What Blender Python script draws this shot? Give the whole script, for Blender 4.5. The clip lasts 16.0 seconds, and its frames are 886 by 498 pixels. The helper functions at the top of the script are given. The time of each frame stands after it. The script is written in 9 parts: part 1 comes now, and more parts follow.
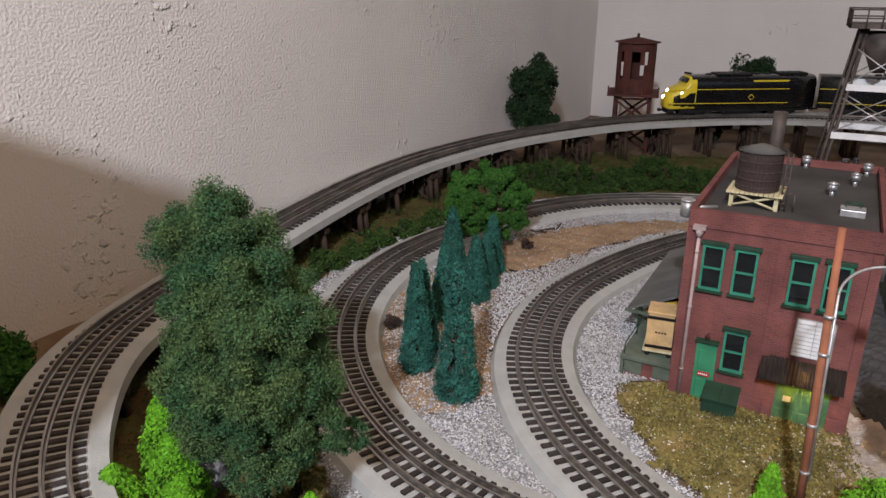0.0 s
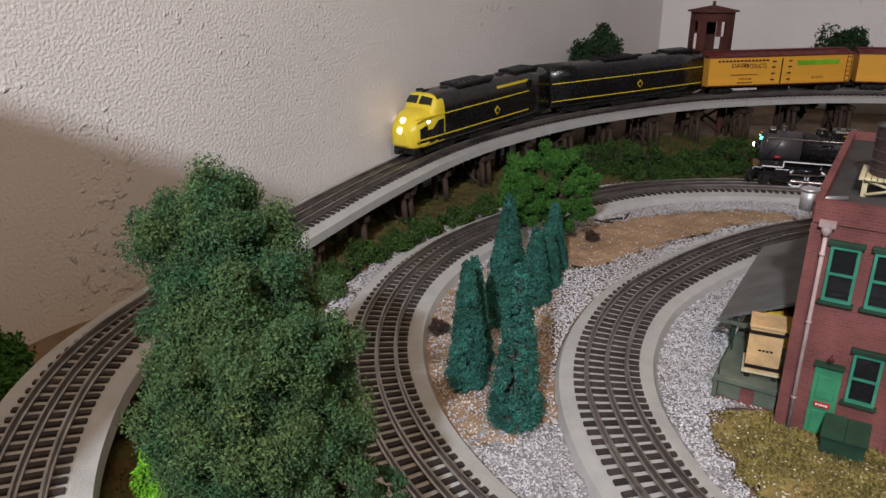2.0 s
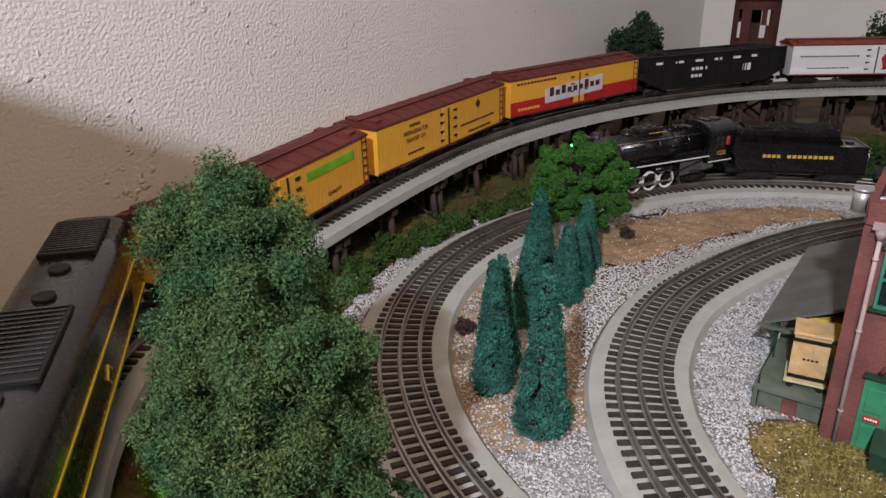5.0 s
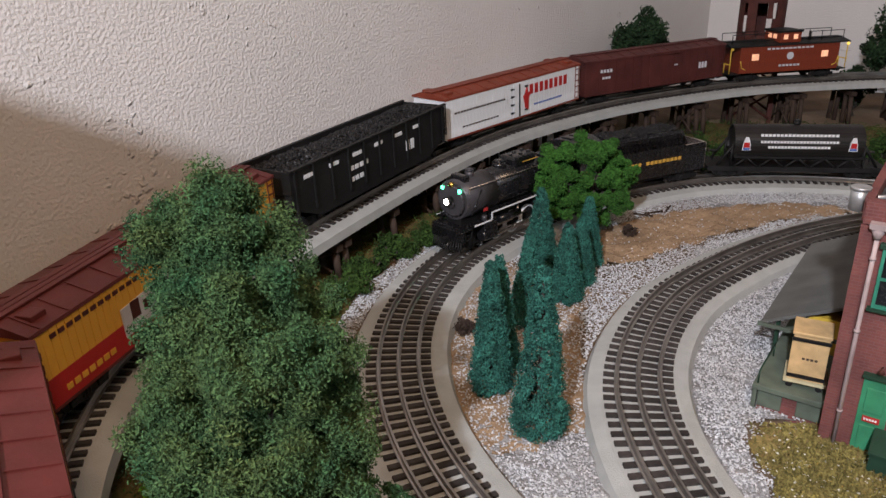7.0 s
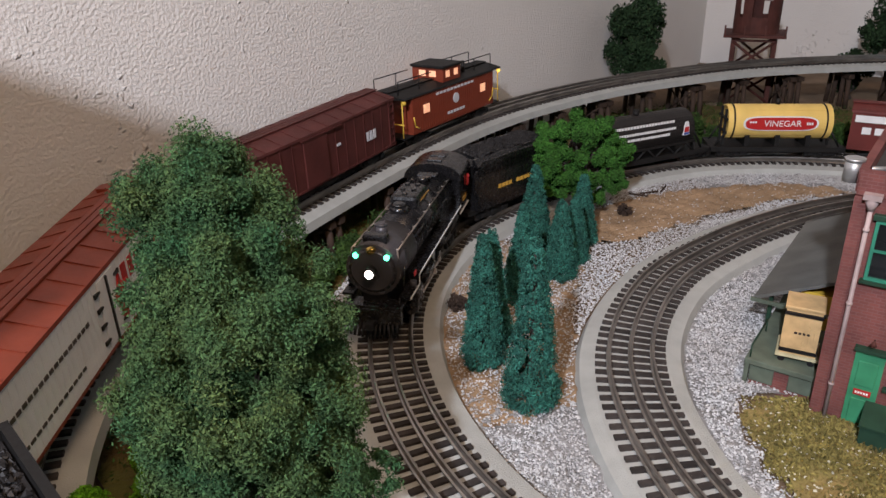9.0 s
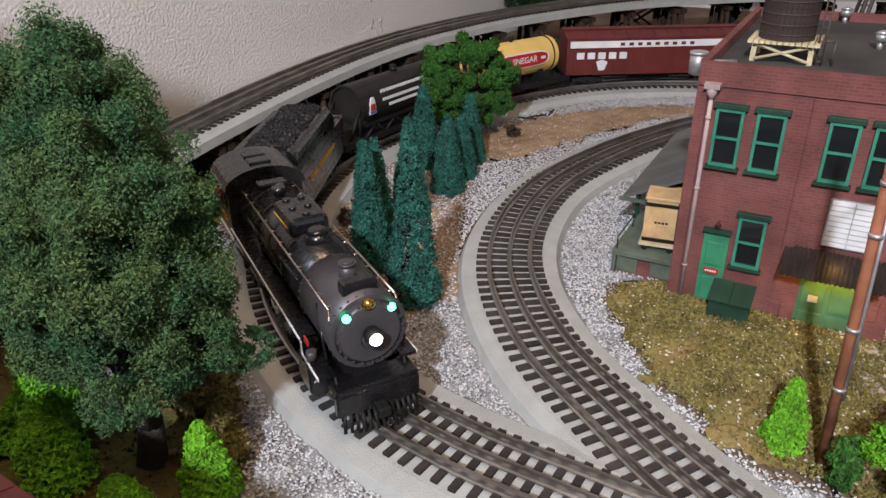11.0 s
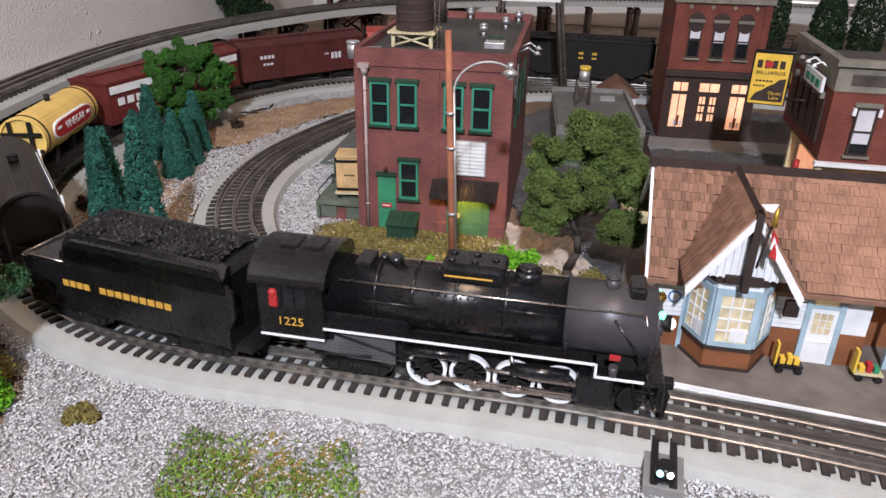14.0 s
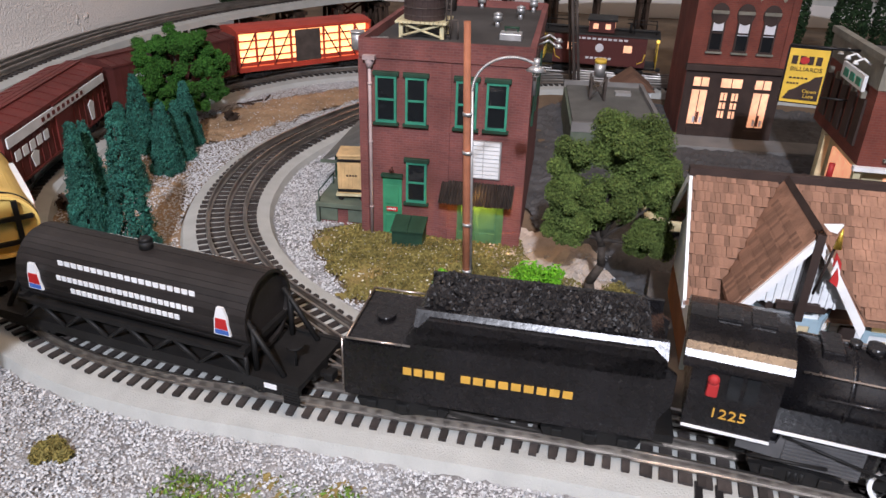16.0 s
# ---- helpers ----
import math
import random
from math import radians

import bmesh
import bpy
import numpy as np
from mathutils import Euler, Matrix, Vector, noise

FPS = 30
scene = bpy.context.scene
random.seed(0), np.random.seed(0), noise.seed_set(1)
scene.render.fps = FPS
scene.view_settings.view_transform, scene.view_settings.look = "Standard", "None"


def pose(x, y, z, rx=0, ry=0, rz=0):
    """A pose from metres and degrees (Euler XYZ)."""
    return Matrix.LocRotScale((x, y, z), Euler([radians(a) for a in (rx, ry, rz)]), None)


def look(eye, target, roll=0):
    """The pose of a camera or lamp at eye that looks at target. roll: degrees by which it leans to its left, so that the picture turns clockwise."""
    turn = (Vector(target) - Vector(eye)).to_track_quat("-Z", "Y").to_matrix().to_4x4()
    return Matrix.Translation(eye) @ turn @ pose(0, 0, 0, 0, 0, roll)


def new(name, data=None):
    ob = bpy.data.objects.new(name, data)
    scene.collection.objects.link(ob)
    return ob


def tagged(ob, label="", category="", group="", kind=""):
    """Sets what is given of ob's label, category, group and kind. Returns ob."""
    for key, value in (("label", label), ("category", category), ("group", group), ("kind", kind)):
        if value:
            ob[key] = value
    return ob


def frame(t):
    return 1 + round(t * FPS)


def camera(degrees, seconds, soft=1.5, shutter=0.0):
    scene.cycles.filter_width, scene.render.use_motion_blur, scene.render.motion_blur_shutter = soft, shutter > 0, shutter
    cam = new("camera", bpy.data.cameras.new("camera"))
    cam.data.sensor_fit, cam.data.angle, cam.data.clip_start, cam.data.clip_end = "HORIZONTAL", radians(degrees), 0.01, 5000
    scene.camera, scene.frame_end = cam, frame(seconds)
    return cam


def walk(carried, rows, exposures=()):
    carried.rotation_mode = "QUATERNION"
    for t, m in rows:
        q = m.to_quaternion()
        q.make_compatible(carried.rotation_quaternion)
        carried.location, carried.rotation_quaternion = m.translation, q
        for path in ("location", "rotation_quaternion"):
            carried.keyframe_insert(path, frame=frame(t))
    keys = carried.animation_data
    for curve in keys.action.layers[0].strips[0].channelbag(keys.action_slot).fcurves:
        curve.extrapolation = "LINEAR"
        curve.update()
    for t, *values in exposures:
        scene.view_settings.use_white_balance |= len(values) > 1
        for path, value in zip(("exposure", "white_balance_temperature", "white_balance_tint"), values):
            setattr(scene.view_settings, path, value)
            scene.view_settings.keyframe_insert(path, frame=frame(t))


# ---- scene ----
cam = camera(62.9, 16.0)
EXPOSURES = [(0, -0.18, 6100, 12), (3, -0.10, 6080, 12), (8, 0.0, 6050, 12), (10.5, 0.02, 6000, 11), (12.5, 0.12, 5980, 12), (16, 0.10, 5950, 13)]
PATH = [
    (0, (0.026, 0.032, 0.349), (-0.012, 1.909, -0.339), 0.3),
    (0.5, (0.034, 0.065, 0.335), (-0.038, 1.926, -0.392), 0.2),
    (1, (0.029, 0.086, 0.32), (-0.083, 1.939, -0.426), -0.1),
    (1.5, (0.019, 0.111, 0.312), (-0.127, 1.963, -0.43), -0.3),
    (2, (0.016, 0.137, 0.321), (-0.151, 1.991, -0.411), -0.4),
    (2.5, (0.022, 0.161, 0.327), (-0.164, 2.02, -0.389), -0.2),
    (3, (0.026, 0.171, 0.327), (-0.176, 2.025, -0.394), -0.2),
    (3.5, (0.023, 0.165, 0.317), (-0.199, 2.015, -0.411), -0.3),
    (4, (0.018, 0.16, 0.316), (-0.221, 2.002, -0.427), -0.3),
    (6.5, (0.029, 0.161, 0.322), (-0.258, 1.988, -0.439), -1.5),
    (7, (0.031, 0.163, 0.322), (-0.26, 1.987, -0.444), -1.6),
    (7.5, (0.029, 0.164, 0.319), (-0.261, 1.987, -0.452), -1.5),
    (8, (0.028, 0.165, 0.318), (-0.257, 1.983, -0.466), -1.3),
    (8.2, (0.028, 0.166, 0.318), (-0.257, 1.982, -0.47), -1.3),
    (10.3, (0.05, 0.154, 0.293), (-0.193, 1.949, -0.554), -1.0),
    (10.5, (0.051, 0.156, 0.292), (-0.118, 1.943, -0.59), -0.9),
    (11, (0.065, 0.131, 0.283), (0.006, 1.911, -0.626), -0.7),
    (11.5, (0.07, 0.095, 0.287), (0.135, 1.871, -0.63), -0.3),
    (12, (0.073, 0.055, 0.295), (0.267, 1.825, -0.617), 0.1),
    (12.5, (0.073, 0.022, 0.297), (0.399, 1.777, -0.604), 0.7),
    (13, (0.081, -0.007, 0.299), (0.526, 1.729, -0.588), 0.9),
    (13.5, (0.093, -0.03, 0.299), (0.621, 1.688, -0.577), 1.0),
    (14, (0.093, -0.034, 0.298), (0.656, 1.673, -0.58), 1.1),
    (14.5, (0.092, -0.022, 0.294), (0.654, 1.681, -0.593), 1.0),
    (15, (0.093, -0.005, 0.294), (0.647, 1.696, -0.599), 1.2),
    (15.5, (0.097, 0.01, 0.293), (0.648, 1.709, -0.606), 1.6),
    (16, (0.098, 0.02, 0.291), (0.667, 1.709, -0.615), 1.8),
]
walk(cam, [(t, look(eye, target, roll)) for t, eye, target, roll in PATH], EXPOSURES)

# ---- world and light ----
world = bpy.data.worlds.new("room_world")
scene.world = world
world.use_nodes = True
world.node_tree.nodes["Background"].inputs[0].default_value = (0.62, 0.66, 0.74, 1)
world.node_tree.nodes["Background"].inputs[1].default_value = 0.022


def area_lamp(name, eye, target, size_x, size_y, watts, colour):
    data = bpy.data.lights.new(name, "AREA")
    data.shape, data.size, data.size_y, data.energy, data.color = "RECTANGLE", size_x, size_y, watts, colour
    ob = new(name, data)
    ob.matrix_world = look(eye, target)
    return ob


# weak cool fill added from the right; no source is seen there
area_lamp("window_light", (1.6, -1.2, 1.25), (0.2, 0.9, 0.1), 1.2, 1.2, 3, (0.74, 0.90, 1.0))
# main light from an unseen source behind left, which the lit tree sides suggest
area_lamp("hanging_lamp_light", (-0.25, -0.85, 1.15), (0.2, 0.65, 0.0), 0.06, 0.06, 34, (0.97, 0.965, 1.0))
# warm fill added well below the ceiling to lift the shaded left wall
area_lamp("ceiling_lamp_light", (0.25, -0.15, 1.25), (-0.1, 0.65, 0.0), 0.4, 0.4, 8.0, (1.0, 0.66, 0.40))


bulb = bpy.data.lights.new("awning_lamp_light", "POINT")
bulb.energy, bulb.color, bulb.shadow_soft_size = 0.034, (1.0, 0.52, 0.08), 0.002
new("awning_lamp_light", bulb).matrix_world = pose(0.219, 0.609, 0, 0, 0, -27.5) @ pose(0.104, -0.012, 0.0455)


# ---- materials ----
def mat(name, base, rough=0.7, metal=0.0, vary=0.25, scale=60.0, bump=0.0, bump_scale=400.0, tint=None, island=0.0, rand=0.0, emit=None, power=0.0, coat=0.0):
    """A surface with stains at one scale and grain with relief at another."""
    m = bpy.data.materials.new(name)
    m.use_nodes = True
    nt = m.node_tree
    n, l = nt.nodes, nt.links
    b = n["Principled BSDF"]
    b.inputs["Roughness"].default_value, b.inputs["Metallic"].default_value = rough, metal
    b.inputs["Specular IOR Level"].default_value = 0.32
    if coat:
        b.inputs["Coat Weight"].default_value = coat
    co = n.new("ShaderNodeTexCoord")
    big = n.new("ShaderNodeTexNoise")
    big.inputs["Scale"].default_value, big.inputs["Detail"].default_value = scale, 5
    l.new(co.outputs["Object"], big.inputs["Vector"])
    ramp = n.new("ShaderNodeValToRGB")
    dark = tint or tuple(c * (1 - vary) for c in base)
    ramp.color_ramp.elements[0].color, ramp.color_ramp.elements[1].color = (*dark, 1), (*(min(1, c * (1 + vary * 0.5)) for c in base), 1)
    ramp.color_ramp.elements[0].position, ramp.color_ramp.elements[1].position = 0.3, 0.68
    l.new(big.outputs["Fac"], ramp.inputs["Fac"])
    out = ramp.outputs["Color"]
    if island or rand:
        src = n.new("ShaderNodeNewGeometry").outputs["Random Per Island"] if island else n.new("ShaderNodeObjectInfo").outputs["Random"]
        k = island or rand
        mp = n.new("ShaderNodeMapRange")
        mp.inputs["To Min"].default_value, mp.inputs["To Max"].default_value = 1 - k, 1 + k * 0.6
        l.new(src, mp.inputs["Value"])
        mx = n.new("ShaderNodeVectorMath")
        mx.operation = "SCALE"
        l.new(out, mx.inputs[0])
        l.new(mp.outputs[0], mx.inputs["Scale"])
        out = mx.outputs[0]
    l.new(out, b.inputs["Base Color"])
    fine = n.new("ShaderNodeTexNoise")
    fine.inputs["Scale"].default_value, fine.inputs["Detail"].default_value = bump_scale, 4
    l.new(co.outputs["Object"], fine.inputs["Vector"])
    rr = n.new("ShaderNodeMapRange")
    rr.inputs["To Min"].default_value, rr.inputs["To Max"].default_value = max(0, rough - 0.12), min(1, rough + 0.12)
    l.new(fine.outputs["Fac"], rr.inputs["Value"])
    l.new(rr.outputs[0], b.inputs["Roughness"])
    if bump:
        bp = n.new("ShaderNodeBump")
        bp.inputs["Strength"].default_value, bp.inputs["Distance"].default_value = min(1, bump), 0.002
        l.new(fine.outputs["Fac"], bp.inputs["Height"])
        l.new(bp.outputs[0], b.inputs["Normal"])
    if emit:
        b.inputs["Emission Color"].default_value, b.inputs["Emission Strength"].default_value = (*emit, 1), power
    return m


PLASTER = mat("plaster", (0.74, 0.71, 0.68), 0.85, vary=0.06, scale=5, bump=0.9, bump_scale=300)


def plaster_lumps(m):
    """Sparse trowel lumps and soft waves on top of the fine stipple."""
    n, l = m.node_tree.nodes, m.node_tree.links
    co = n.new("ShaderNodeTexCoord")
    lump = n.new("ShaderNodeTexNoise")
    lump.inputs["Scale"].default_value, lump.inputs["Detail"].default_value = 85, 2
    where = n.new("ShaderNodeTexNoise")
    where.inputs["Scale"].default_value, where.inputs["Detail"].default_value = 7, 2
    for q in (lump, where):
        l.new(co.outputs["Object"], q.inputs["Vector"])
    add = n.new("ShaderNodeMath")
    l.new(lump.outputs["Fac"], add.inputs[0])
    l.new(where.outputs["Fac"], add.inputs[1])
    cut = n.new("ShaderNodeMapRange")
    cut.interpolation_type = "SMOOTHSTEP"
    cut.inputs["From Min"].default_value, cut.inputs["From Max"].default_value = 1.22, 1.36
    l.new(add.outputs[0], cut.inputs["Value"])
    b = n.new("ShaderNodeBump")
    b.inputs["Strength"].default_value, b.inputs["Distance"].default_value = 1.0, 0.0018
    l.new(cut.outputs[0], b.inputs["Height"])
    old = n["Principled BSDF"].inputs["Normal"].links[0].from_node
    old.inputs["Distance"].default_value = 0.0022
    l.new(old.outputs[0], b.inputs["Normal"])
    l.new(b.outputs[0], n["Principled BSDF"].inputs["Normal"])


plaster_lumps(PLASTER)
# dark tone for unseen room surfaces, chosen to keep bounced light low
ROOM = mat("dull_unseen_room", (0.24, 0.21, 0.18), 0.9, vary=0.15, scale=3, bump=0.3)
SOIL = mat("soil", (0.20, 0.14, 0.09), 0.95, vary=0.4, scale=14, bump=0.8, bump_scale=260)
SAND = mat("sand", (0.33, 0.225, 0.135), 0.95, vary=0.3, scale=22, bump=0.6, bump_scale=500)
GRAVEL = mat("gravel", (0.54, 0.555, 0.575), 0.85, vary=0.2, scale=7, island=0.40, tint=(0.47, 0.46, 0.455))
GRAVEL_BED = mat("gravel_dust", (0.30, 0.295, 0.295), 0.95, vary=0.3, scale=12, bump=0.9, bump_scale=500)
FOAM = mat("foam_roadbed", (0.42, 0.43, 0.412), 0.9, vary=0.10, scale=55, bump=0.45, bump_scale=900)
TIE = mat("tie", (0.048, 0.040, 0.037), 0.8, vary=0.4, scale=120, rand=0.4)
RAIL = mat("rail_steel", (0.42, 0.39, 0.36), 0.36, metal=0.95, vary=0.3, scale=40)
RAILTOP = mat("rail_polished", (0.55, 0.54, 0.52), 0.22, metal=1.0, vary=0.2, scale=30)
PIER = mat("dark_timber", (0.055, 0.035, 0.025), 0.8, vary=0.4, scale=60, bump=0.3)
ROAD = mat("asphalt", (0.085, 0.083, 0.085), 0.85, vary=0.3, scale=18, bump=0.3, bump_scale=800)


# ---- mesh helpers ----
def part(name, bm, material, parent=None, label=""):
    me = bpy.data.meshes.new(name)
    bm.to_mesh(me)
    bm.free()
    mats = material if isinstance(material, (list, tuple)) else [material]
    for k in mats:
        me.materials.append(k)
    ob = new(name, me)
    if parent:
        ob.parent = parent
    if label:
        tagged(ob, label)
    return ob


def thing(name, m, label, category, group="", kind=""):
    ob = new(name)
    ob.empty_display_size = 0.02
    ob.matrix_world = m
    return tagged(ob, label, category, group, kind)


def box(bm, x0, x1, y0, y1, z0, z1, m=None, bevel=0.0, mi=0):
    vs = [bm.verts.new((x, y, z)) for x in (x0, x1) for y in (y0, y1) for z in (z0, z1)]
    fs = [bm.faces.new([vs[i] for i in f]) for f in ((0, 1, 3, 2), (4, 6, 7, 5), (0, 4, 5, 1), (2, 3, 7, 6), (0, 2, 6, 4), (1, 5, 7, 3))]
    for f in fs:
        f.material_index = mi
    if bevel:
        es = {e for f in fs for e in f.edges}
        r = bmesh.ops.bevel(bm, geom=list(es), offset=bevel, segments=2, affect="EDGES", profile=0.5)
        vs = list({v for f in r["faces"] for v in f.verts} | {v for v in vs if v.is_valid})
        for f in {f for v in vs for f in v.link_faces}:
            f.material_index = mi
    if m:
        bmesh.ops.transform(bm, matrix=m, verts=vs)
    return vs


def cyl(bm, r0, r1, h, m=None, seg=16, mi=0, caps=True):
    """A tapered round bar from z = 0 to z = h."""
    r = bmesh.ops.create_cone(bm, cap_ends=caps, segments=seg, radius1=r0, radius2=r1, depth=h, matrix=Matrix.Translation((0, 0, h / 2)))
    for f in {f for v in r["verts"] for f in v.link_faces}:
        f.material_index = mi
        f.smooth = len(f.verts) == 4
    if m:
        bmesh.ops.transform(bm, matrix=m, verts=r["verts"])
    return r["verts"]


def rod(bm, a, b, r, seg=8, mi=0):
    a, b = Vector(a), Vector(b)
    q = (b - a).to_track_quat("Z", "Y").to_matrix().to_4x4()
    return cyl(bm, r, r, (b - a).length, Matrix.Translation(a) @ q, seg, mi)


def prism(bm, outline, y0, y1, mi=0, axis="y"):
    """A solid from an outline in x, z, pushed along y (or in y, z along x)."""
    def at(p, q):
        return (p[0], q, p[1]) if axis == "y" else (q, p[0], p[1])
    a = [bm.verts.new(at(p, y0)) for p in outline]
    b = [bm.verts.new(at(p, y1)) for p in outline]
    n = len(outline)
    fs = [bm.faces.new(a), bm.faces.new(b[::-1])]
    for i in range(n):
        fs.append(bm.faces.new((a[i], b[i], b[(i + 1) % n], a[(i + 1) % n])))
    for f in fs:
        f.material_index = mi
    bmesh.ops.recalc_face_normals(bm, faces=fs)
    return a + b


def mesh_np(name, verts, faces, material, parent=None):
    me = bpy.data.meshes.new(name)
    nv, nf, k = len(verts), len(faces), faces.shape[1]
    me.vertices.add(nv)
    me.vertices.foreach_set("co", np.asarray(verts, np.float32).ravel())
    me.loops.add(nf * k)
    me.loops.foreach_set("vertex_index", np.asarray(faces, np.int32).ravel())
    me.polygons.add(nf)
    me.polygons.foreach_set("loop_start", np.arange(0, nf * k, k, dtype=np.int32))
    me.update(calc_edges=True)
    me.shade_flat()
    me.materials.append(material)
    ob = new(name, me)
    ob.parent = parent
    return ob


rng = np.random.default_rng(7)


# ---- the lines of the tracks: centre rail and height of the rail top ----
def line(pts):
    """A smooth line through the points, as samples every 4 mm, with their arc lengths."""
    p = np.array(pts, float)
    p = np.vstack([2 * p[0] - p[1], p, 2 * p[-1] - p[-2]])
    out = []
    for i in range(1, len(p) - 2):
        a, b, c, d = p[i - 1:i + 3]
        t1 = np.linalg.norm(b - a) ** 0.5
        t2 = t1 + np.linalg.norm(c - b) ** 0.5
        t3 = t2 + np.linalg.norm(d - c) ** 0.5
        for t in np.linspace(t1, t2, 24, endpoint=False):
            a1, a2, a3 = (t1 - t) / t1 * a + t / t1 * b, (t2 - t) / (t2 - t1) * b + (t - t1) / (t2 - t1) * c, (t3 - t) / (t3 - t2) * c + (t - t2) / (t3 - t2) * d
            b1, b2 = (t2 - t) / t2 * a1 + t / t2 * a2, (t3 - t) / (t3 - t1) * a2 + (t - t1) / (t3 - t1) * a3
            out.append((t2 - t) / (t2 - t1) * b1 + (t - t1) / (t2 - t1) * b2)
    out.append(p[-2])
    o = np.array(out)
    s = np.r_[0, np.cumsum(np.linalg.norm(np.diff(o[:, :2], axis=0), axis=1))]
    length = np.linspace(0, s[-1], int(s[-1] / 0.004))
    return np.stack([np.interp(length, s, o[:, k]) for k in range(3)], 1), length


RAIL_Z = 0.018
RING = [(x, y, RAIL_Z) for x, y in ((-0.0119, 0.9826), (-0.0596, 0.9029), (-0.0877, 0.8153), (-0.0951, 0.7241), (-0.0814, 0.6342), (-0.0475, 0.5499), (0.0045, 0.4754))]
MAIN = line([(x, y, RAIL_Z) for x, y in ((1.9434, -0.4475), (2.0634, -0.0975), (1.9566, 0.2107), (1.7235, 0.4587), (1.2876, 0.7222), (0.9468, 0.9354), (0.7427, 1.0631), (0.5857, 1.1535), (0.4367, 1.201), (0.3127, 1.2059), (0.2009, 1.1737), (0.0847, 1.0901))] + RING
            + [(x, y, RAIL_Z) for x, y in ((0.0632, 0.4275), (0.1150, 0.397), (0.1980, 0.3495), (0.2899, 0.2972), (0.3580, 0.2525), (0.4240, 0.2050), (0.580, 0.079), (0.9434, -0.2375))])
SIDING = line([(x, y, RAIL_Z - 0.0007) for x, y in ((0.7991, 0.9985), (0.6044, 1.0672), (0.4643, 1.0504), (0.3667, 1.0093), (0.2913, 0.9582), (0.2181, 0.8902), (0.1484, 0.8014), (0.1092, 0.7014), (0.101, 0.6171), (0.1177, 0.5256), (0.1488, 0.4571), (0.1754, 0.4065), (0.2144, 0.353), (0.256, 0.3215), (0.299, 0.2915))])
BRANCH = line([(x, y, RAIL_Z - 0.0004) for x, y in ((0.3045, 0.2875), (0.3625, 0.2505), (0.4265, 0.2080), (0.5293, 0.1327), (0.7434, -0.0175), (1.0434, -0.1875))])
HIGH = line([(1.7417, -0.7502, 0.09), (2.2415, -0.6505, 0.10), (2.4413, -0.2007, 0.106), (2.3101, 0.2856, 0.106), (2.0313, 0.6357, 0.106), (1.6952, 0.9484, 0.105), (1.3579, 1.3423, 0.098), (1.0626, 1.5346, 0.093), (0.7941, 1.6242, 0.089), (0.63, 1.6327, 0.088), (0.4897, 1.6078, 0.087), (0.3641, 1.5673, 0.086), (0.2492, 1.5054, 0.084), (0.1066, 1.4026, 0.081), (-0.0242, 1.2618, 0.077), (-0.0939, 1.1593, 0.073),
             (-0.1527, 1.0329, 0.070), (-0.2012, 0.9119, 0.066), (-0.2566, 0.7513, 0.060), (-0.2906, 0.596, 0.055), (-0.2732, 0.4899, 0.051), (-0.2289, 0.3942, 0.048), (-0.1544, 0.3145, 0.046), (-0.072, 0.241, 0.045), (0.014, 0.203, 0.044), (0.28, 0.06, 0.042), (0.7428, -0.2485, 0.045), (1.2423, -0.5392, 0.065), (1.7417, -0.7502, 0.09)])


def on(track, s):
    """The point and the heading of a track at the arc length s; a closed line goes round."""
    pts, length = track
    ring = np.allclose(pts[0], pts[-1])
    lo, hi = s - 0.004, s + 0.004
    if ring:
        s, lo, hi = s % length[-1], lo % length[-1], hi % length[-1]
    else:
        s, lo, hi = (min(max(v, a), length[-1] - b) for v, a, b in ((s, 0.004, 0.004), (lo, 0, 0.008), (hi, 0.008, 0)))
    p, a, b = (np.array([np.interp(v, length, pts[:, k]) for k in range(3)]) for v in (s, lo, hi))
    d = b - a
    return p, d / np.linalg.norm(d)


def zero(track, x, y):
    """The arc length at which a track passes nearest to x, y."""
    return float(track[1][np.argmin(np.hypot(track[0][:, 0] - x, track[0][:, 1] - y))])


MAIN_ZERO, HIGH_ZERO = zero(MAIN, 1.75, 0.475), zero(HIGH, 1.7, 0.95)


def sweep(name, track, profile, material, parent, closed=True):
    """A profile of (across, up) drawn along a track; up counts from the rail top."""
    pts, _ = track
    d = np.gradient(pts[:, :2], axis=0)
    d /= np.linalg.norm(d, axis=1)[:, None]
    side = np.stack([-d[:, 1], d[:, 0]], 1)
    k, n = len(profile), len(pts)
    v = np.zeros((n, k, 3))
    for j, (a, u) in enumerate(profile):
        v[:, j, :2], v[:, j, 2] = pts[:, :2] + side * a, pts[:, 2] + u
    i = np.arange(n - 1)[:, None] * k
    j = np.arange(k if closed else k - 1)
    j2 = (j + 1) % k
    f = np.stack([i + j, i + j2, i + k + j2, i + k + j], 2).reshape(-1, 4)[:, ::-1]
    return mesh_np(name, v.reshape(-1, 3), f, material, parent)


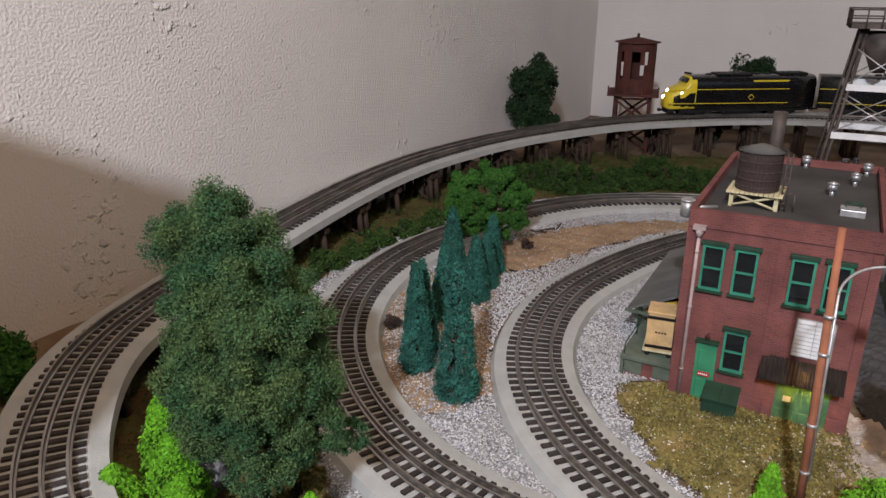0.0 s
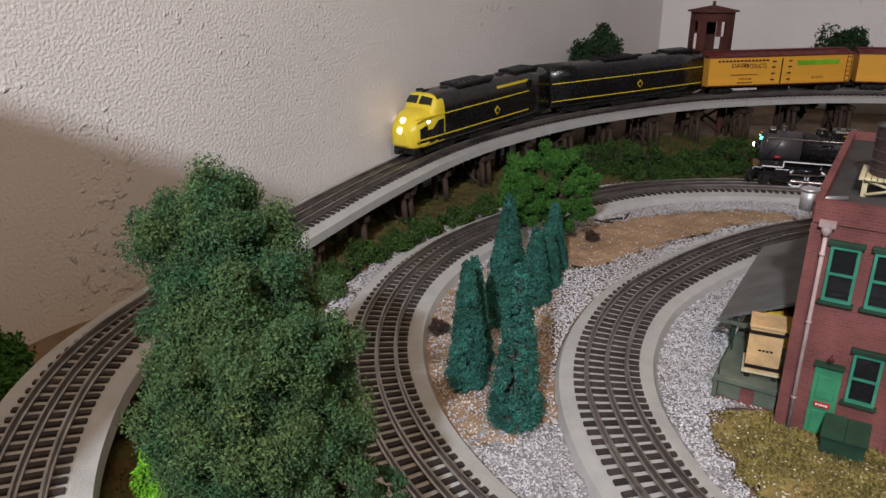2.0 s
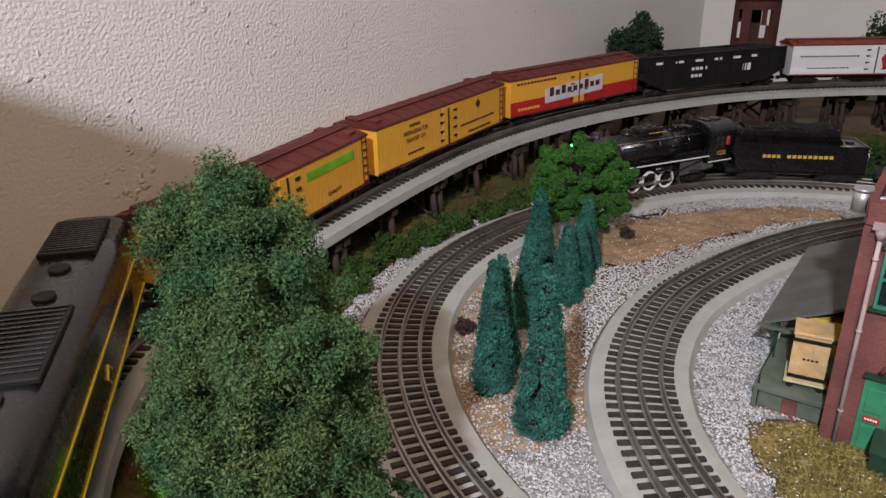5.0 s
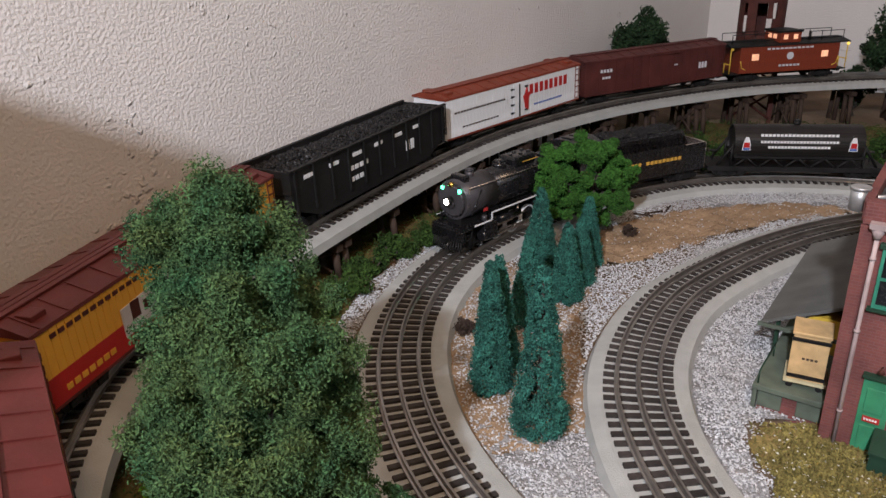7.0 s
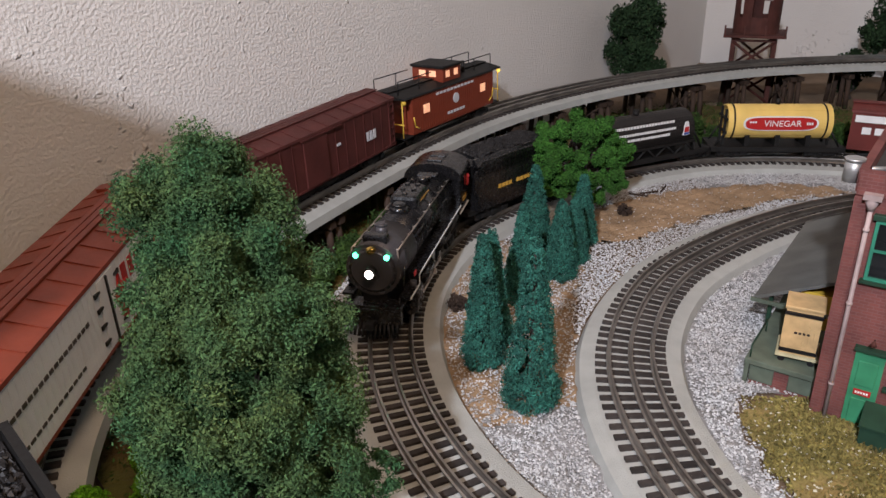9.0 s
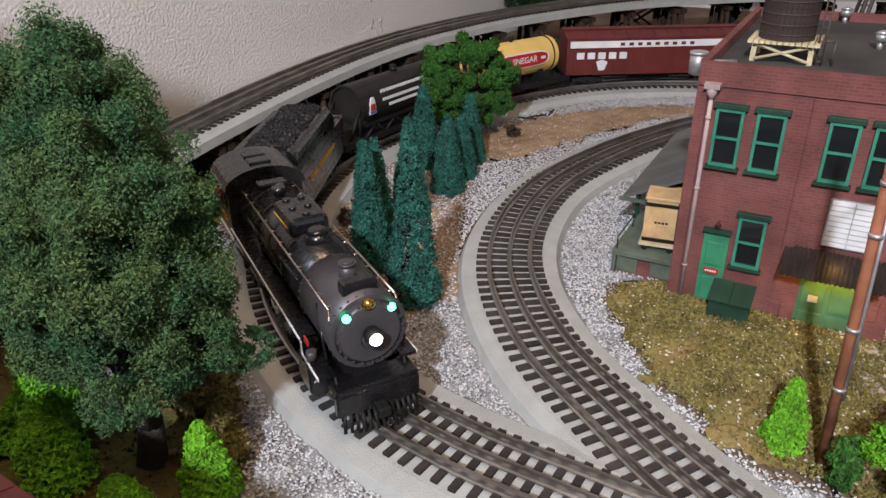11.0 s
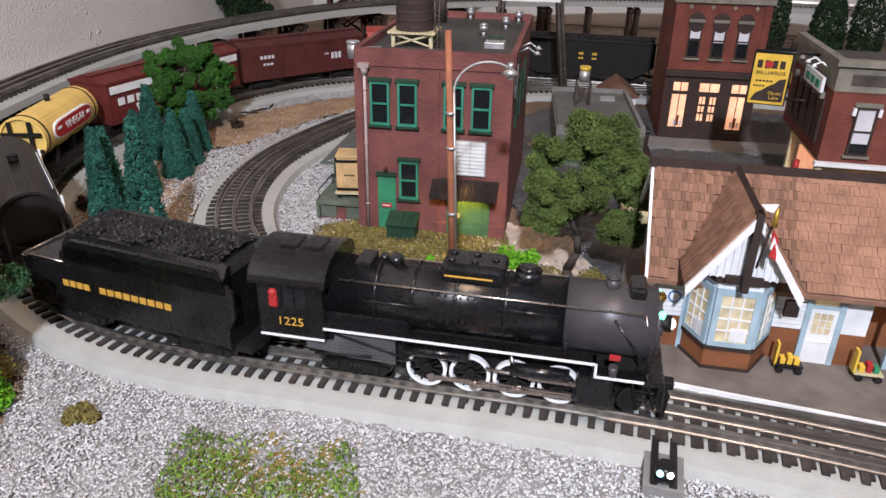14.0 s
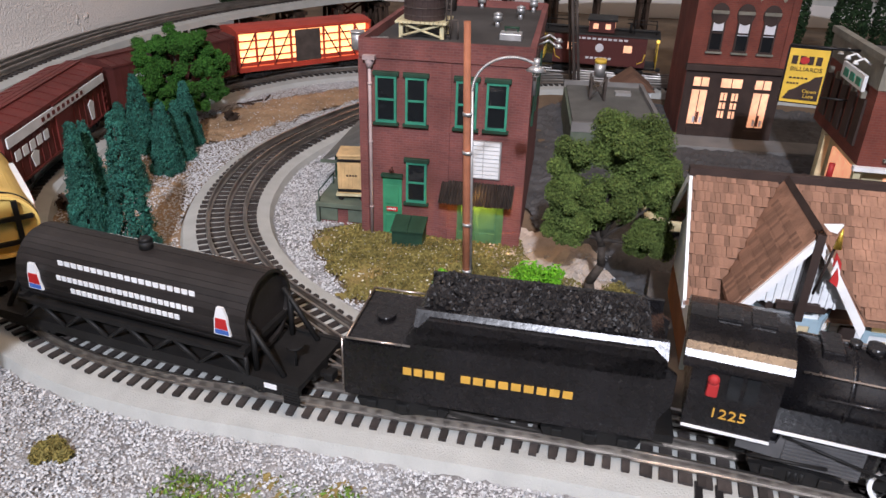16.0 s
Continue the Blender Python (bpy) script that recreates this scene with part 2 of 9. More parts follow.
def lay_track(name, track, label, half, thick, near, edge=0.004):
    t = tagged(new(name), label, "railway track", "tracks", "structure")
    sweep("roadbed", track, [(half, -0.0105), (half + edge, -0.0105 - thick), (-half - edge, -0.0105 - thick), (-half, -0.0105), (-0.029, -0.0086), (0.029, -0.0086)], FOAM, t)
    for a in (-0.0163, 0.0, 0.0163):
        sweep("rail", track, [(a - 0.0018, -0.0066), (a - 0.0018, -0.0055), (a - 0.0006, -0.0050), (a - 0.0011, -0.0012), (a - 0.0008, 0), (a + 0.0008, 0), (a + 0.0011, -0.0012), (a + 0.0006, -0.0050), (a + 0.0018, -0.0055), (a + 0.0018, -0.0066)], RAIL, t)
    bm = bmesh.new()
    box(bm, -0.0022, 0.0022, -0.0265, 0.0265, -0.0112, -0.0066)
    tie0 = part("tie", bm, TIE, t)
    data, rest, count = tie0.data, [], 0
    pts, length = track
    s, first = 0.01, True
    while s < length[-1] - 0.005:
        p, d = on(track, s)
        m = Matrix.Translation(p) @ Matrix.Rotation(math.atan2(d[1], d[0]) + rng.normal(0, 0.012), 4, "Z")
        if near[0] <= s <= near[1] and count < 300:
            ob = tie0 if first else new("tie", data)
            ob.parent, ob.matrix_basis, first, count = t, m, False, count + 1
        else:
            rest.append(m)
        s += 0.0102
    if rest:
        base = np.array([v.co for v in data.vertices])
        fc = np.array([list(f.vertices) for f in data.polygons])
        vv = np.concatenate([base @ np.array(m.to_3x3()).T + np.array(m.translation) for m in rest])
        ff = np.concatenate([fc + len(base) * i for i in range(len(rest))])
        tagged(mesh_np("far_ties", vv, ff, TIE, t), kind="stuff")
    return t


lay_track("main_track", MAIN, "three-rail model railway track on grey foam roadbed, curving over gravel", 0.040, 0.008, (MAIN_ZERO + 1.30, 9))
lay_track("siding_track", SIDING, "three-rail model railway siding curving behind the brick building", 0.038, 0.008, (0, 2))
lay_track("branch_track", BRANCH, "three-rail branch track leaving the switch along the platform", 0.030, 0.008, (0, 2))
lay_track("high_track", HIGH, "raised three-rail track on a grey deck along the wall", 0.041, 0.0095, (HIGH_ZERO + 1.2, 9), 0.001)

# ---- room ----
WX, WY = -0.38, 0.745          # a point on the left wall; it runs at 60.3 degrees
WD, WN = Vector((0.4955, 0.8686, 0)), Vector((0.8686, -0.4955, 0))
CORNER = Vector((WX, WY, 0)) + WD * 1.58


def slab(name, o, d, length, z0, z1, label, paint=None):
    bm = bmesh.new()
    m = Matrix.Translation(o) @ Matrix.Rotation(math.atan2(d.y, d.x), 4, "Z")
    box(bm, 0, length, 0, 0.1, z0, z1)
    ob = part(name, bm, paint or PLASTER)
    ob.matrix_world = m
    return tagged(ob, label, "wall", kind="structure")


slab("wall_west", CORNER - WD * 4.2, WD, 4.2, -0.9, 1.9, "off-white plastered wall with rough blotches")
slab("wall_north", CORNER, WN, 4.2, -0.9, 1.9, "off-white plastered back wall behind the raised track")
slab("wall_south", CORNER - WD * 4.1 + WN * 4.2, -WN, 4.2, -0.9, 1.9, "plain brownish wall behind the camera", ROOM)
slab("wall_east", CORNER + WN * 4.1, -WD, 4.2, -0.9, 1.9, "plain brownish wall closing the room", ROOM)
bm = bmesh.new()
box(bm, -4, 5, -4, 4, 1.9, 2.0)
tagged(part("ceiling", bm, ROOM), "plain dull ceiling", "ceiling", kind="structure")
bm = bmesh.new()
box(bm, -4, 5, -4, 4, -1.0, -0.9)
tagged(part("floor", bm, SOIL), "dark floor below the layout table", "floor", kind="structure")

# half-height panel beside the layout, unseen, added to shade the lower left wall
bm = bmesh.new()
box(bm, -1.3, -0.24, 0.205, 0.235, -0.9, 0.498)
tagged(part("wall_half", bm, ROOM), "unseen half-height panel beside the layout table, added as a light blocker", "wall", kind="structure")

# table top with the scenery base
bm = bmesh.new()
n = 90
grid = [[None] * (n + 1) for _ in range(n + 1)]
for i in range(n + 1):
    for j in range(n + 1):
        p = CORNER - WD * (3.0 * j / n) + WN * (3.4 * i / n)
        z = -0.003 + 0.004 * noise.noise(p * 9) + 0.002 * noise.noise(p * 31)
        grid[i][j] = bm.verts.new((p.x, p.y, z))
for i in range(n):
    for j in range(n):
        f = bm.faces.new((grid[i][j], grid[i][j + 1], grid[i + 1][j + 1], grid[i + 1][j]))
        f.smooth = True
bmesh.ops.recalc_face_normals(bm, faces=bm.faces)
tagged(part("ground", bm, SOIL), "brown earth base of the model landscape", "ground", kind="structure")
MOSS = mat("moss", (0.085, 0.085, 0.022), 0.95, vary=0.5, scale=30, bump=0.8, bump_scale=450, tint=(0.09, 0.05, 0.02))
TURF = mat("turf", (0.27, 0.195, 0.075), 0.95, vary=0.4, scale=24, bump=0.8, bump_scale=600, tint=(0.18, 0.165, 0.05))
LEAF_BIG = mat("fir_foliage", (0.080, 0.120, 0.037), 0.95, vary=0.4, scale=22, island=0.55, tint=(0.026, 0.100, 0.043))
LEAF_PINE = mat("blue_green_foliage", (0.037, 0.155, 0.118), 0.9, vary=0.5, scale=70, island=0.7)
LEAF_OAK = mat("dark_leaves", (0.048, 0.150, 0.020), 0.85, vary=0.4, scale=30, island=0.5)
LEAF_MAPLE = mat("olive_leaves", (0.115, 0.165, 0.040), 0.9, vary=0.4, scale=30, island=0.5)
LEAF_LIME = mat("lime_leaves", (0.16, 0.42, 0.016), 0.8, vary=0.35, scale=40, island=0.4)
LEAF_FAR = mat("shaded_leaves", (0.022, 0.050, 0.018), 0.9, vary=0.4, scale=30, island=0.5)
LEAF_HEDGE = mat("hedge_leaves", (0.040, 0.085, 0.014), 0.9, vary=0.5, scale=25, island=0.5)
BARK = mat("bark", (0.055, 0.045, 0.038), 0.9, vary=0.4, scale=80, bump=0.6, bump_scale=500)
TWIG = mat("weathered_twig", (0.22, 0.16, 0.11), 0.9, vary=0.3, scale=90, bump=0.3)
GRASS_TUFT = mat("dry_grass", (0.24, 0.20, 0.060), 0.9, vary=0.4, scale=40, island=0.5)
ROCK = mat("rock", (0.20, 0.19, 0.19), 0.9, vary=0.4, scale=40, bump=0.7, bump_scale=200)
SPRIG = mat("moss_sprig", (0.15, 0.25, 0.035), 0.9, vary=0.4, scale=40, island=0.5)
FLECK = mat("pale_flock", (0.62, 0.60, 0.48), 0.9, vary=0.2, scale=50, island=0.3)


def inside(poly, x, y):
    r = np.zeros(len(x), bool)
    n = len(poly)
    for i in range(n):
        (x0, y0), (x1, y1) = poly[i], poly[(i + 1) % n]
        c = ((y0 > y) != (y1 > y)) & (x < (x1 - x0) * (y - y0) / (y1 - y0 + 1e-12) + x0)
        r ^= c
    return r


def far_from(track, x, y):
    pts = track[0][::3, :2]
    d = np.full(len(x), 9.0)
    for p in pts:
        d = np.minimum(d, (x - p[0]) ** 2 + (y - p[1]) ** 2)
    return np.sqrt(d)


def wobble(x, y, k=40.0):
    return np.sin(x * k * 3.1 + 2 * np.sin(y * k)) * np.sin(y * k * 2.7 + 1.3 * np.cos(x * k * 1.7))


def patch(name, poly, z, material, label, category, rough=0.006):
    """A thin lumpy sheet of ground cover with an uneven edge."""
    px, py = [p[0] for p in poly], [p[1] for p in poly]
    step = 0.004
    xs, ys = np.arange(min(px), max(px), step), np.arange(min(py), max(py), step)
    gx, gy = np.meshgrid(xs, ys, indexing="ij")
    wx, wy = gx + rough * wobble(gx, gy), gy + rough * wobble(gy, gx, 31)
    ok = inside(poly, wx.ravel(), wy.ravel()).reshape(gx.shape)
    hz = z + 0.0016 * wobble(gx, gy, 55) + rng.normal(0, 0.0005, gx.shape)
    ids = -np.ones(gx.shape, int)
    cell = ok[:-1, :-1] & ok[1:, :-1] & ok[:-1, 1:] & ok[1:, 1:]
    use = np.zeros(gx.shape, bool)
    use[:-1, :-1] |= cell
    use[1:, :-1] |= cell
    use[:-1, 1:] |= cell
    use[1:, 1:] |= cell
    ids[use] = np.arange(use.sum())
    v = np.stack([gx[use], gy[use], hz[use]], 1)
    i, j = np.nonzero(cell)
    f = np.stack([ids[i, j], ids[i + 1, j], ids[i + 1, j + 1], ids[i, j + 1]], 1)
    return tagged(mesh_np(name, v, f, material), label, category, kind="stuff")


def scatter(name, x, y, z, size, material, flat=0.7, parent=None):
    """Many small stones, each an octahedron of its own."""
    n = len(x)
    base = np.array([(1, 0, 0), (0, 1, 0), (-1, 0, 0), (0, -1, 0), (0, 0, 1), (0, 0, -1)], float)
    fc = np.array([(0, 1, 4), (1, 2, 4), (2, 3, 4), (3, 0, 4)])
    r = size[:, None, None] * base[None] * rng.uniform(0.6, 1.25, (n, 6, 1))
    a = rng.uniform(0, 6.28, n)
    ca, sa = np.cos(a)[:, None], np.sin(a)[:, None]
    tilt = rng.normal(0, 0.5, n)
    ct, st = np.cos(tilt)[:, None], np.sin(tilt)[:, None]
    X, Y, Z = r[:, :, 0], r[:, :, 1], r[:, :, 2] * flat
    Y, Z = Y * ct - Z * st, Y * st + Z * ct
    v = np.stack([X * ca - Y * sa + x[:, None], X * sa + Y * ca + y[:, None], Z + z[:, None]], 2).reshape(-1, 3)
    f = (fc[None] + 6 * np.arange(n)[:, None, None]).reshape(-1, 3)
    return mesh_np(name, v, f, material, parent)


def leaves(name, pts, dirs, size, material, parent, jitter=0.9):
    """Small bent leaves at the points, facing roughly along dirs."""
    n = len(pts)
    d = dirs + rng.normal(0, jitter, (n, 3))
    d /= np.linalg.norm(d, axis=1)[:, None]
    a = np.cross(d, rng.normal(0, 1, (n, 3)))
    a /= np.linalg.norm(a, axis=1)[:, None] + 1e-9
    b = np.cross(d, a)
    s = (size * rng.uniform(0.6, 1.4, n))[:, None]
    v = np.stack([pts - a * s, pts - b * s * 0.45 + d * s * 0.25, pts + a * s, pts + b * s * 0.45 + d * s * 0.25], 1).reshape(-1, 3)
    f = np.arange(n * 4).reshape(-1, 4)
    return mesh_np(name, v, f, material, parent)


def ball_points(lobes, n, inner=0.55, spread=(0.45, 0.95), clump=(0.28, 0.48)):
    """Points in the outer part of many small clumps that sit on the given lobes."""
    w = np.array([r[0] * r[1] + r[1] * r[2] + r[0] * r[2] for _, r in lobes])
    out, nor = [], []
    for (c, r), k in zip(lobes, (n * w / w.sum()).astype(int)):
        c, r = np.array(c), np.array(r)
        m = max(18, int(30 * (r.mean() / 0.05)))
        q = rng.normal(0, 1, (m, 3))
        q /= np.linalg.norm(q, axis=1)[:, None]
        cc = c + q * r * rng.uniform(*spread, (m, 1))
        cr = r.mean() * rng.uniform(*clump, m)
        i = rng.integers(0, m, k)
        u = rng.normal(0, 1, (k, 3))
        u /= np.linalg.norm(u, axis=1)[:, None]
        p = cc[i] + u * cr[i][:, None] * rng.uniform(inner, 1.05, (k, 1))
        out.append(p)
        nor.append(0.6 * u + 0.4 * q[i])
    return np.concatenate(out), np.concatenate(nor)


def limb(bm, a, b, r0, r1, seg=8):
    a, b = Vector(a), Vector(b)
    q = (b - a).to_track_quat("Z", "Y").to_matrix().to_4x4()
    cyl(bm, r0, r1, (b - a).length, Matrix.Translation(a) @ q, seg)


def tree(name, x, y, lobes, n, size, material, trunk_r, trunk_top, label, inner=0.5, forks=(), spread=(0.45, 0.95), clump=(0.28, 0.48)):
    t = thing(name, pose(x, y, 0), label, "tree", "trees")
    bm = bmesh.new()
    z = 0.0
    k = 6
    prev = Vector((0, 0, -0.004))
    for i in range(k):
        nx = Vector((0.004 * math.sin(i * 1.7 + x * 50), 0.003 * math.cos(i * 2.1), trunk_top * (i + 1) / k))
        limb(bm, prev, nx, trunk_r * (1.25 if i == 0 else 1 - 0.11 * i), trunk_r * (1 - 0.11 * (i + 1)), 10)
        prev = nx
    for c, r in lobes:
        limb(bm, (0, 0, trunk_top * 0.55), Vector(c) * 0.92, trunk_r * 0.45, trunk_r * 0.15, 6)
    for a, b in forks:
        limb(bm, a, b, trunk_r * 0.4, trunk_r * 0.1, 6)
    part("trunk", bm, BARK, t)
    p, d = ball_points(lobes, n, inner, spread, clump)
    leaves("crown", p, d, size, material, t)
    return t


def conifer(x, y, h, r, n):
    """A cone of small tufts that stand out unevenly from the stem."""
    t = thing("conifer", pose(x, y, 0, 0, 0, rng.uniform(0, 360)), "dense blue-green cone-shaped conifer standing in the gravel", "conifer", "conifers")
    bm = bmesh.new()
    cyl(bm, 0.0035, 0.001, h * 0.9, None, 8)
    part("trunk", bm, BARK, t)
    k = 640
    u = np.sort(rng.beta(0.92, 1.45, k))
    a = np.arange(k) * 2.39996 + rng.normal(0, 0.25, k)
    core = r * 0.84 * (1 - u) ** 0.86 * np.minimum(1, 0.80 + u * 4) + 0.0022
    rr = core * rng.uniform(0.80, 1.10, k)
    c = np.stack([rr * np.cos(a), rr * np.sin(a), 0.003 + u * (h - 0.006)], 1)
    size = 0.0016 + 0.0022 * rr / r * rng.uniform(0.7, 1.3, k)
    i = rng.integers(0, k, n)
    q = rng.normal(0, 1, (n, 3))
    q /= np.linalg.norm(q, axis=1)[:, None]
    p = c[i] + q * size[i][:, None] * rng.uniform(0.5, 1.05, (n, 1))
    p[:, 2] = np.maximum(p[:, 2], 0.001)
    out = np.stack([np.cos(a[i]), np.sin(a[i]), np.full(n, 0.4)], 1)
    leaves("crown", p, 0.6 * q + 0.6 * out, 0.00105, LEAF_PINE, t, 0.5)
    return t


def bush(name, x, y, r, h, n, size, material, label, category="bush", group="", z=0.0):
    t = thing(name, pose(x, y, z), label, category, group)
    bm = bmesh.new()
    for k in range(5):
        a = k * 1.26
        limb(bm, (0, 0, -0.003), (r * 0.5 * math.cos(a), r * 0.5 * math.sin(a), h * 0.7), r * 0.07, r * 0.03, 5)
    part("stem", bm, BARK, t)
    p, d = ball_points([((0, 0, h * 0.55), (r, r, h * 0.45))], n, 0.3)
    p[:, 2] = np.maximum(p[:, 2], 0.001)
    leaves("foliage", p, d, size, material, t)
    return t


def shrub(x, y, r, h, n, label, group=""):
    """An upright feathery shrub, narrow at the top."""
    t = thing("lime_shrub", pose(x, y, 0), label, "bush", group)
    bm = bmesh.new()
    limb(bm, (0, 0, -0.003), (0, 0, h * 0.9), r * 0.10, r * 0.03, 6)
    for k in range(10):
        a, z = k * 2.4, h * (0.12 + 0.07 * k)
        limb(bm, (0, 0, z), (r * 0.6 * (1 - z / h) * math.cos(a), r * 0.6 * (1 - z / h) * math.sin(a), z + h * 0.10), r * 0.05, r * 0.02, 5)
    part("stem", bm, BARK, t)
    u, a = rng.beta(1.1, 1.4, n), rng.uniform(0, 6.28, n)
    lump = 1 + 0.22 * np.sin(a * 4 + u * 19) * np.sin(u * 31 + a)
    rr = r * (1.02 - u) ** 0.6 * lump * np.sqrt(rng.uniform(0.3, 1.1, n))
    p = np.stack([rr * np.cos(a), rr * np.sin(a), 0.002 + u * h + rr * 0.25], 1)
    leaves("foliage", p, np.stack([np.cos(a), np.sin(a), a * 0 + 0.8], 1), 0.0017, LEAF_LIME, t, 0.7)
    return t


# ground cover
GRASS_POLY = [(0.1697, 0.6173), (0.1751, 0.5237), (0.2097, 0.4502), (0.2632, 0.401), (0.3352, 0.3562), (0.3739, 0.3843), (0.3704, 0.4722), (0.3368, 0.5023), (0.3519, 0.5613), (0.2292, 0.6222)]
SAND_POLY = [(0.0668, 0.8897), (0.1223, 0.9007), (0.2025, 0.9721), (0.3133, 1.0492), (0.4244, 1.0908), (0.3638, 1.1259), (0.2421, 1.1037), (0.1309, 1.0459), (0.0608, 0.9693)]
BROWN_POLY = [(-0.0597, 0.8962), (-0.0716, 0.6981), (-0.0448, 0.6002), (0.0058, 0.5619), (0.0653, 0.602), (0.0636, 0.7404), (0.0819, 0.8999)]
MOSS_POLY = [(-0.3787, 0.6855), (-0.2819, 0.4168), (-0.1594, 0.3055), (-0.0657, 0.3514), (-0.052, 0.4242), (-0.0986, 0.5206), (-0.1464, 0.6565), (-0.1703, 0.8527), (-0.0521, 1.0549), (0.1188, 1.2203), (0.3228, 1.2622), (0.6271, 1.2311), (0.8048, 1.1565), (0.8607, 1.369), (0.6103, 1.5738), (0.3004, 1.6073), (0.0954, 1.4954), (-0.1049, 1.1901)]
patch("moss_ground", MOSS_POLY, 0.001, MOSS, "olive brown mossy ground under the trees", "moss")
patch("grass_ground", GRASS_POLY, 0.003, TURF, "patchy olive and straw turf before the brick building", "grass", 0.012)
patch("sand_path", SAND_POLY, 0.002, SAND, "sandy path between the two tracks", "sand")
patch("brown_soil", BROWN_POLY, 0.001, SAND, "sandy brown soil round the conifers", "sand")
for q in ([(-0.0936, 0.5207), (-0.052, 0.4242), (-0.060, 0.31), (-0.035, 0.14), (0.3441, -0.0768), (0.8437, -0.2971), (0.8437, -0.0171), (0.301, 0.2992), (0.1067, 0.4067), (0.007, 0.4738)], [(0.0074, 0.4446), (0.2434, 0.3193), (0.1358, 0.4846), (0.1052, 0.6023), (0.1142, 0.7013), (0.025, 0.6212), (-0.0348, 0.6004), (-0.0542, 0.5608)], [(0.0852, 0.6021), (0.1359, 0.465), (0.2048, 0.3678), (0.3392, 0.2984), (0.3446, 0.3415), (0.2632, 0.3962), (0.2097, 0.4453), (0.1751, 0.5237), (0.1697, 0.6223), (0.244, 0.6419), (0.3536, 0.9023), (0.3638, 1.0038), (0.2833, 0.9528), (0.1535, 0.8012)], [(0.1233, 0.8009), (0.2033, 0.8616), (0.3035, 0.9529), (0.4543, 1.0345), (0.4648, 1.1063), (0.3841, 1.167), (0.2011, 1.153), (0.2421, 1.1037), (0.4244, 1.0908), (0.2025, 0.9721)]):
    patch("gravel_bed", q, 0.0004, GRAVEL_BED, "fine grey stone dust under the gravel", "gravel")
PALE_SAND = mat("pale_sand", (0.56, 0.46, 0.38), 0.95, vary=0.25, scale=40, bump=0.8, bump_scale=600)
patch("pale_sand", [(0.3025, 0.4735), (0.3177, 0.5618), (0.357, 0.5859), (0.4098, 0.5303), (0.399, 0.4518), (0.3506, 0.4335)], 0.0040, PALE_SAND, "pale sandy ground beside the loading door", "sand", 0.010)
MOSSY = [(0.0531, 0.3436), (0.0975, 0.3246), (0.1562, 0.2959), (0.1368, 0.2483), (0.0391, 0.2668), (0.0387, 0.3098)]
patch("moss_patch", MOSSY, 0.0006, TURF, "mossy patch in the white gravel", "moss", 0.022)

n = 850000
gx, gy = rng.uniform(-0.25, 0.95, n), rng.uniform(-0.3, 1.25, n)
dm, ds, dh = far_from(MAIN, gx, gy), far_from(SIDING, gx, gy), far_from(HIGH, gx, gy)
free = (dm > 0.0445) & (ds > 0.0425) & (dh > 0.05)
Gpoly = [[(-0.1093, 0.5594), (-0.0677, 0.4725), (-0.0462, 0.3759), (-0.060, 0.29), (-0.035, 0.14), (0.3441, -0.0768), (0.8437, -0.2971), (0.8437, -0.0971), (0.2818, 0.2996), (0.1068, 0.397), (0.0072, 0.4641), (-0.0439, 0.5414)],
         [(0.0074, 0.4446), (0.2434, 0.3193), (0.1358, 0.4846), (0.1052, 0.6023), (0.1142, 0.7013), (0.1535, 0.8012), (0.2232, 0.8919), (0.2934, 0.9528), (0.4041, 1.0243), (0.4648, 1.1063), (0.4044, 1.1979), (0.2009, 1.1731), (0.0998, 1.1), (-0.0003, 0.9874), (-0.0791, 0.8461), (-0.0946, 0.7468), (-0.0542, 0.5608)],
         [(0.105, 0.622), (0.1357, 0.5041), (0.2048, 0.3871), (0.3296, 0.2986), (0.3446, 0.3415), (0.2632, 0.3962), (0.2097, 0.4453), (0.1751, 0.5237), (0.1697, 0.6223), (0.244, 0.6419), (0.3536, 0.9023), (0.3638, 1.0038), (0.2833, 0.9528), (0.1733, 0.8313)],
         [(0.3368, 0.5023), (0.3566, 0.5463), (0.4095, 0.5105), (0.3796, 0.4426), (0.3606, 0.4626)]]
wx, wy = gx + 0.008 * wobble(gx, gy) + rng.normal(0, 0.005, n), gy + 0.008 * wobble(gy, gx, 33) + rng.normal(0, 0.005, n)
keep = np.zeros(n, bool)
for q in Gpoly:
    keep |= inside(q, wx, wy)
lip = (dm < 0.066) & (gx < 0.62) & (gy > 0.6) & (~keep) & ~inside(Gpoly[1], gx, gy)
thin = (inside(SAND_POLY, wx, wy) & (rng.random(n) > 0.04)) | (inside(MOSSY, wx, wy) & (rng.random(n) > 0.35)) | (inside(BROWN_POLY, wx, wy) & (rng.random(n) > 0.42))
ok = free & (keep | lip) & ~thin & (gy + 0.6 * gx > 0.10)
gx, gy = gx[ok], gy[ok]
tagged(scatter("gravel", gx, gy, 0.0012 + rng.uniform(0, 0.0016, len(gx)), rng.uniform(0.0006, 0.0014, len(gx)), GRAVEL), "white and grey crushed stone gravel between the tracks", "gravel", kind="stuff")

n = 9000
x, y = rng.uniform(0.15, 0.39, n), rng.uniform(0.34, 0.63, n)
ok = inside(GRASS_POLY, x, y) & (far_from(SIDING, x, y) > 0.05)
x, y = x[ok], y[ok]
sp = rng.random(len(x)) < 0.22
tagged(scatter("pale_flock", x[sp], y[sp], np.full(sp.sum(), 0.005), rng.uniform(0.0006, 0.0014, sp.sum()), FLECK), "pale flecks strewn over the turf", "flock", kind="stuff")


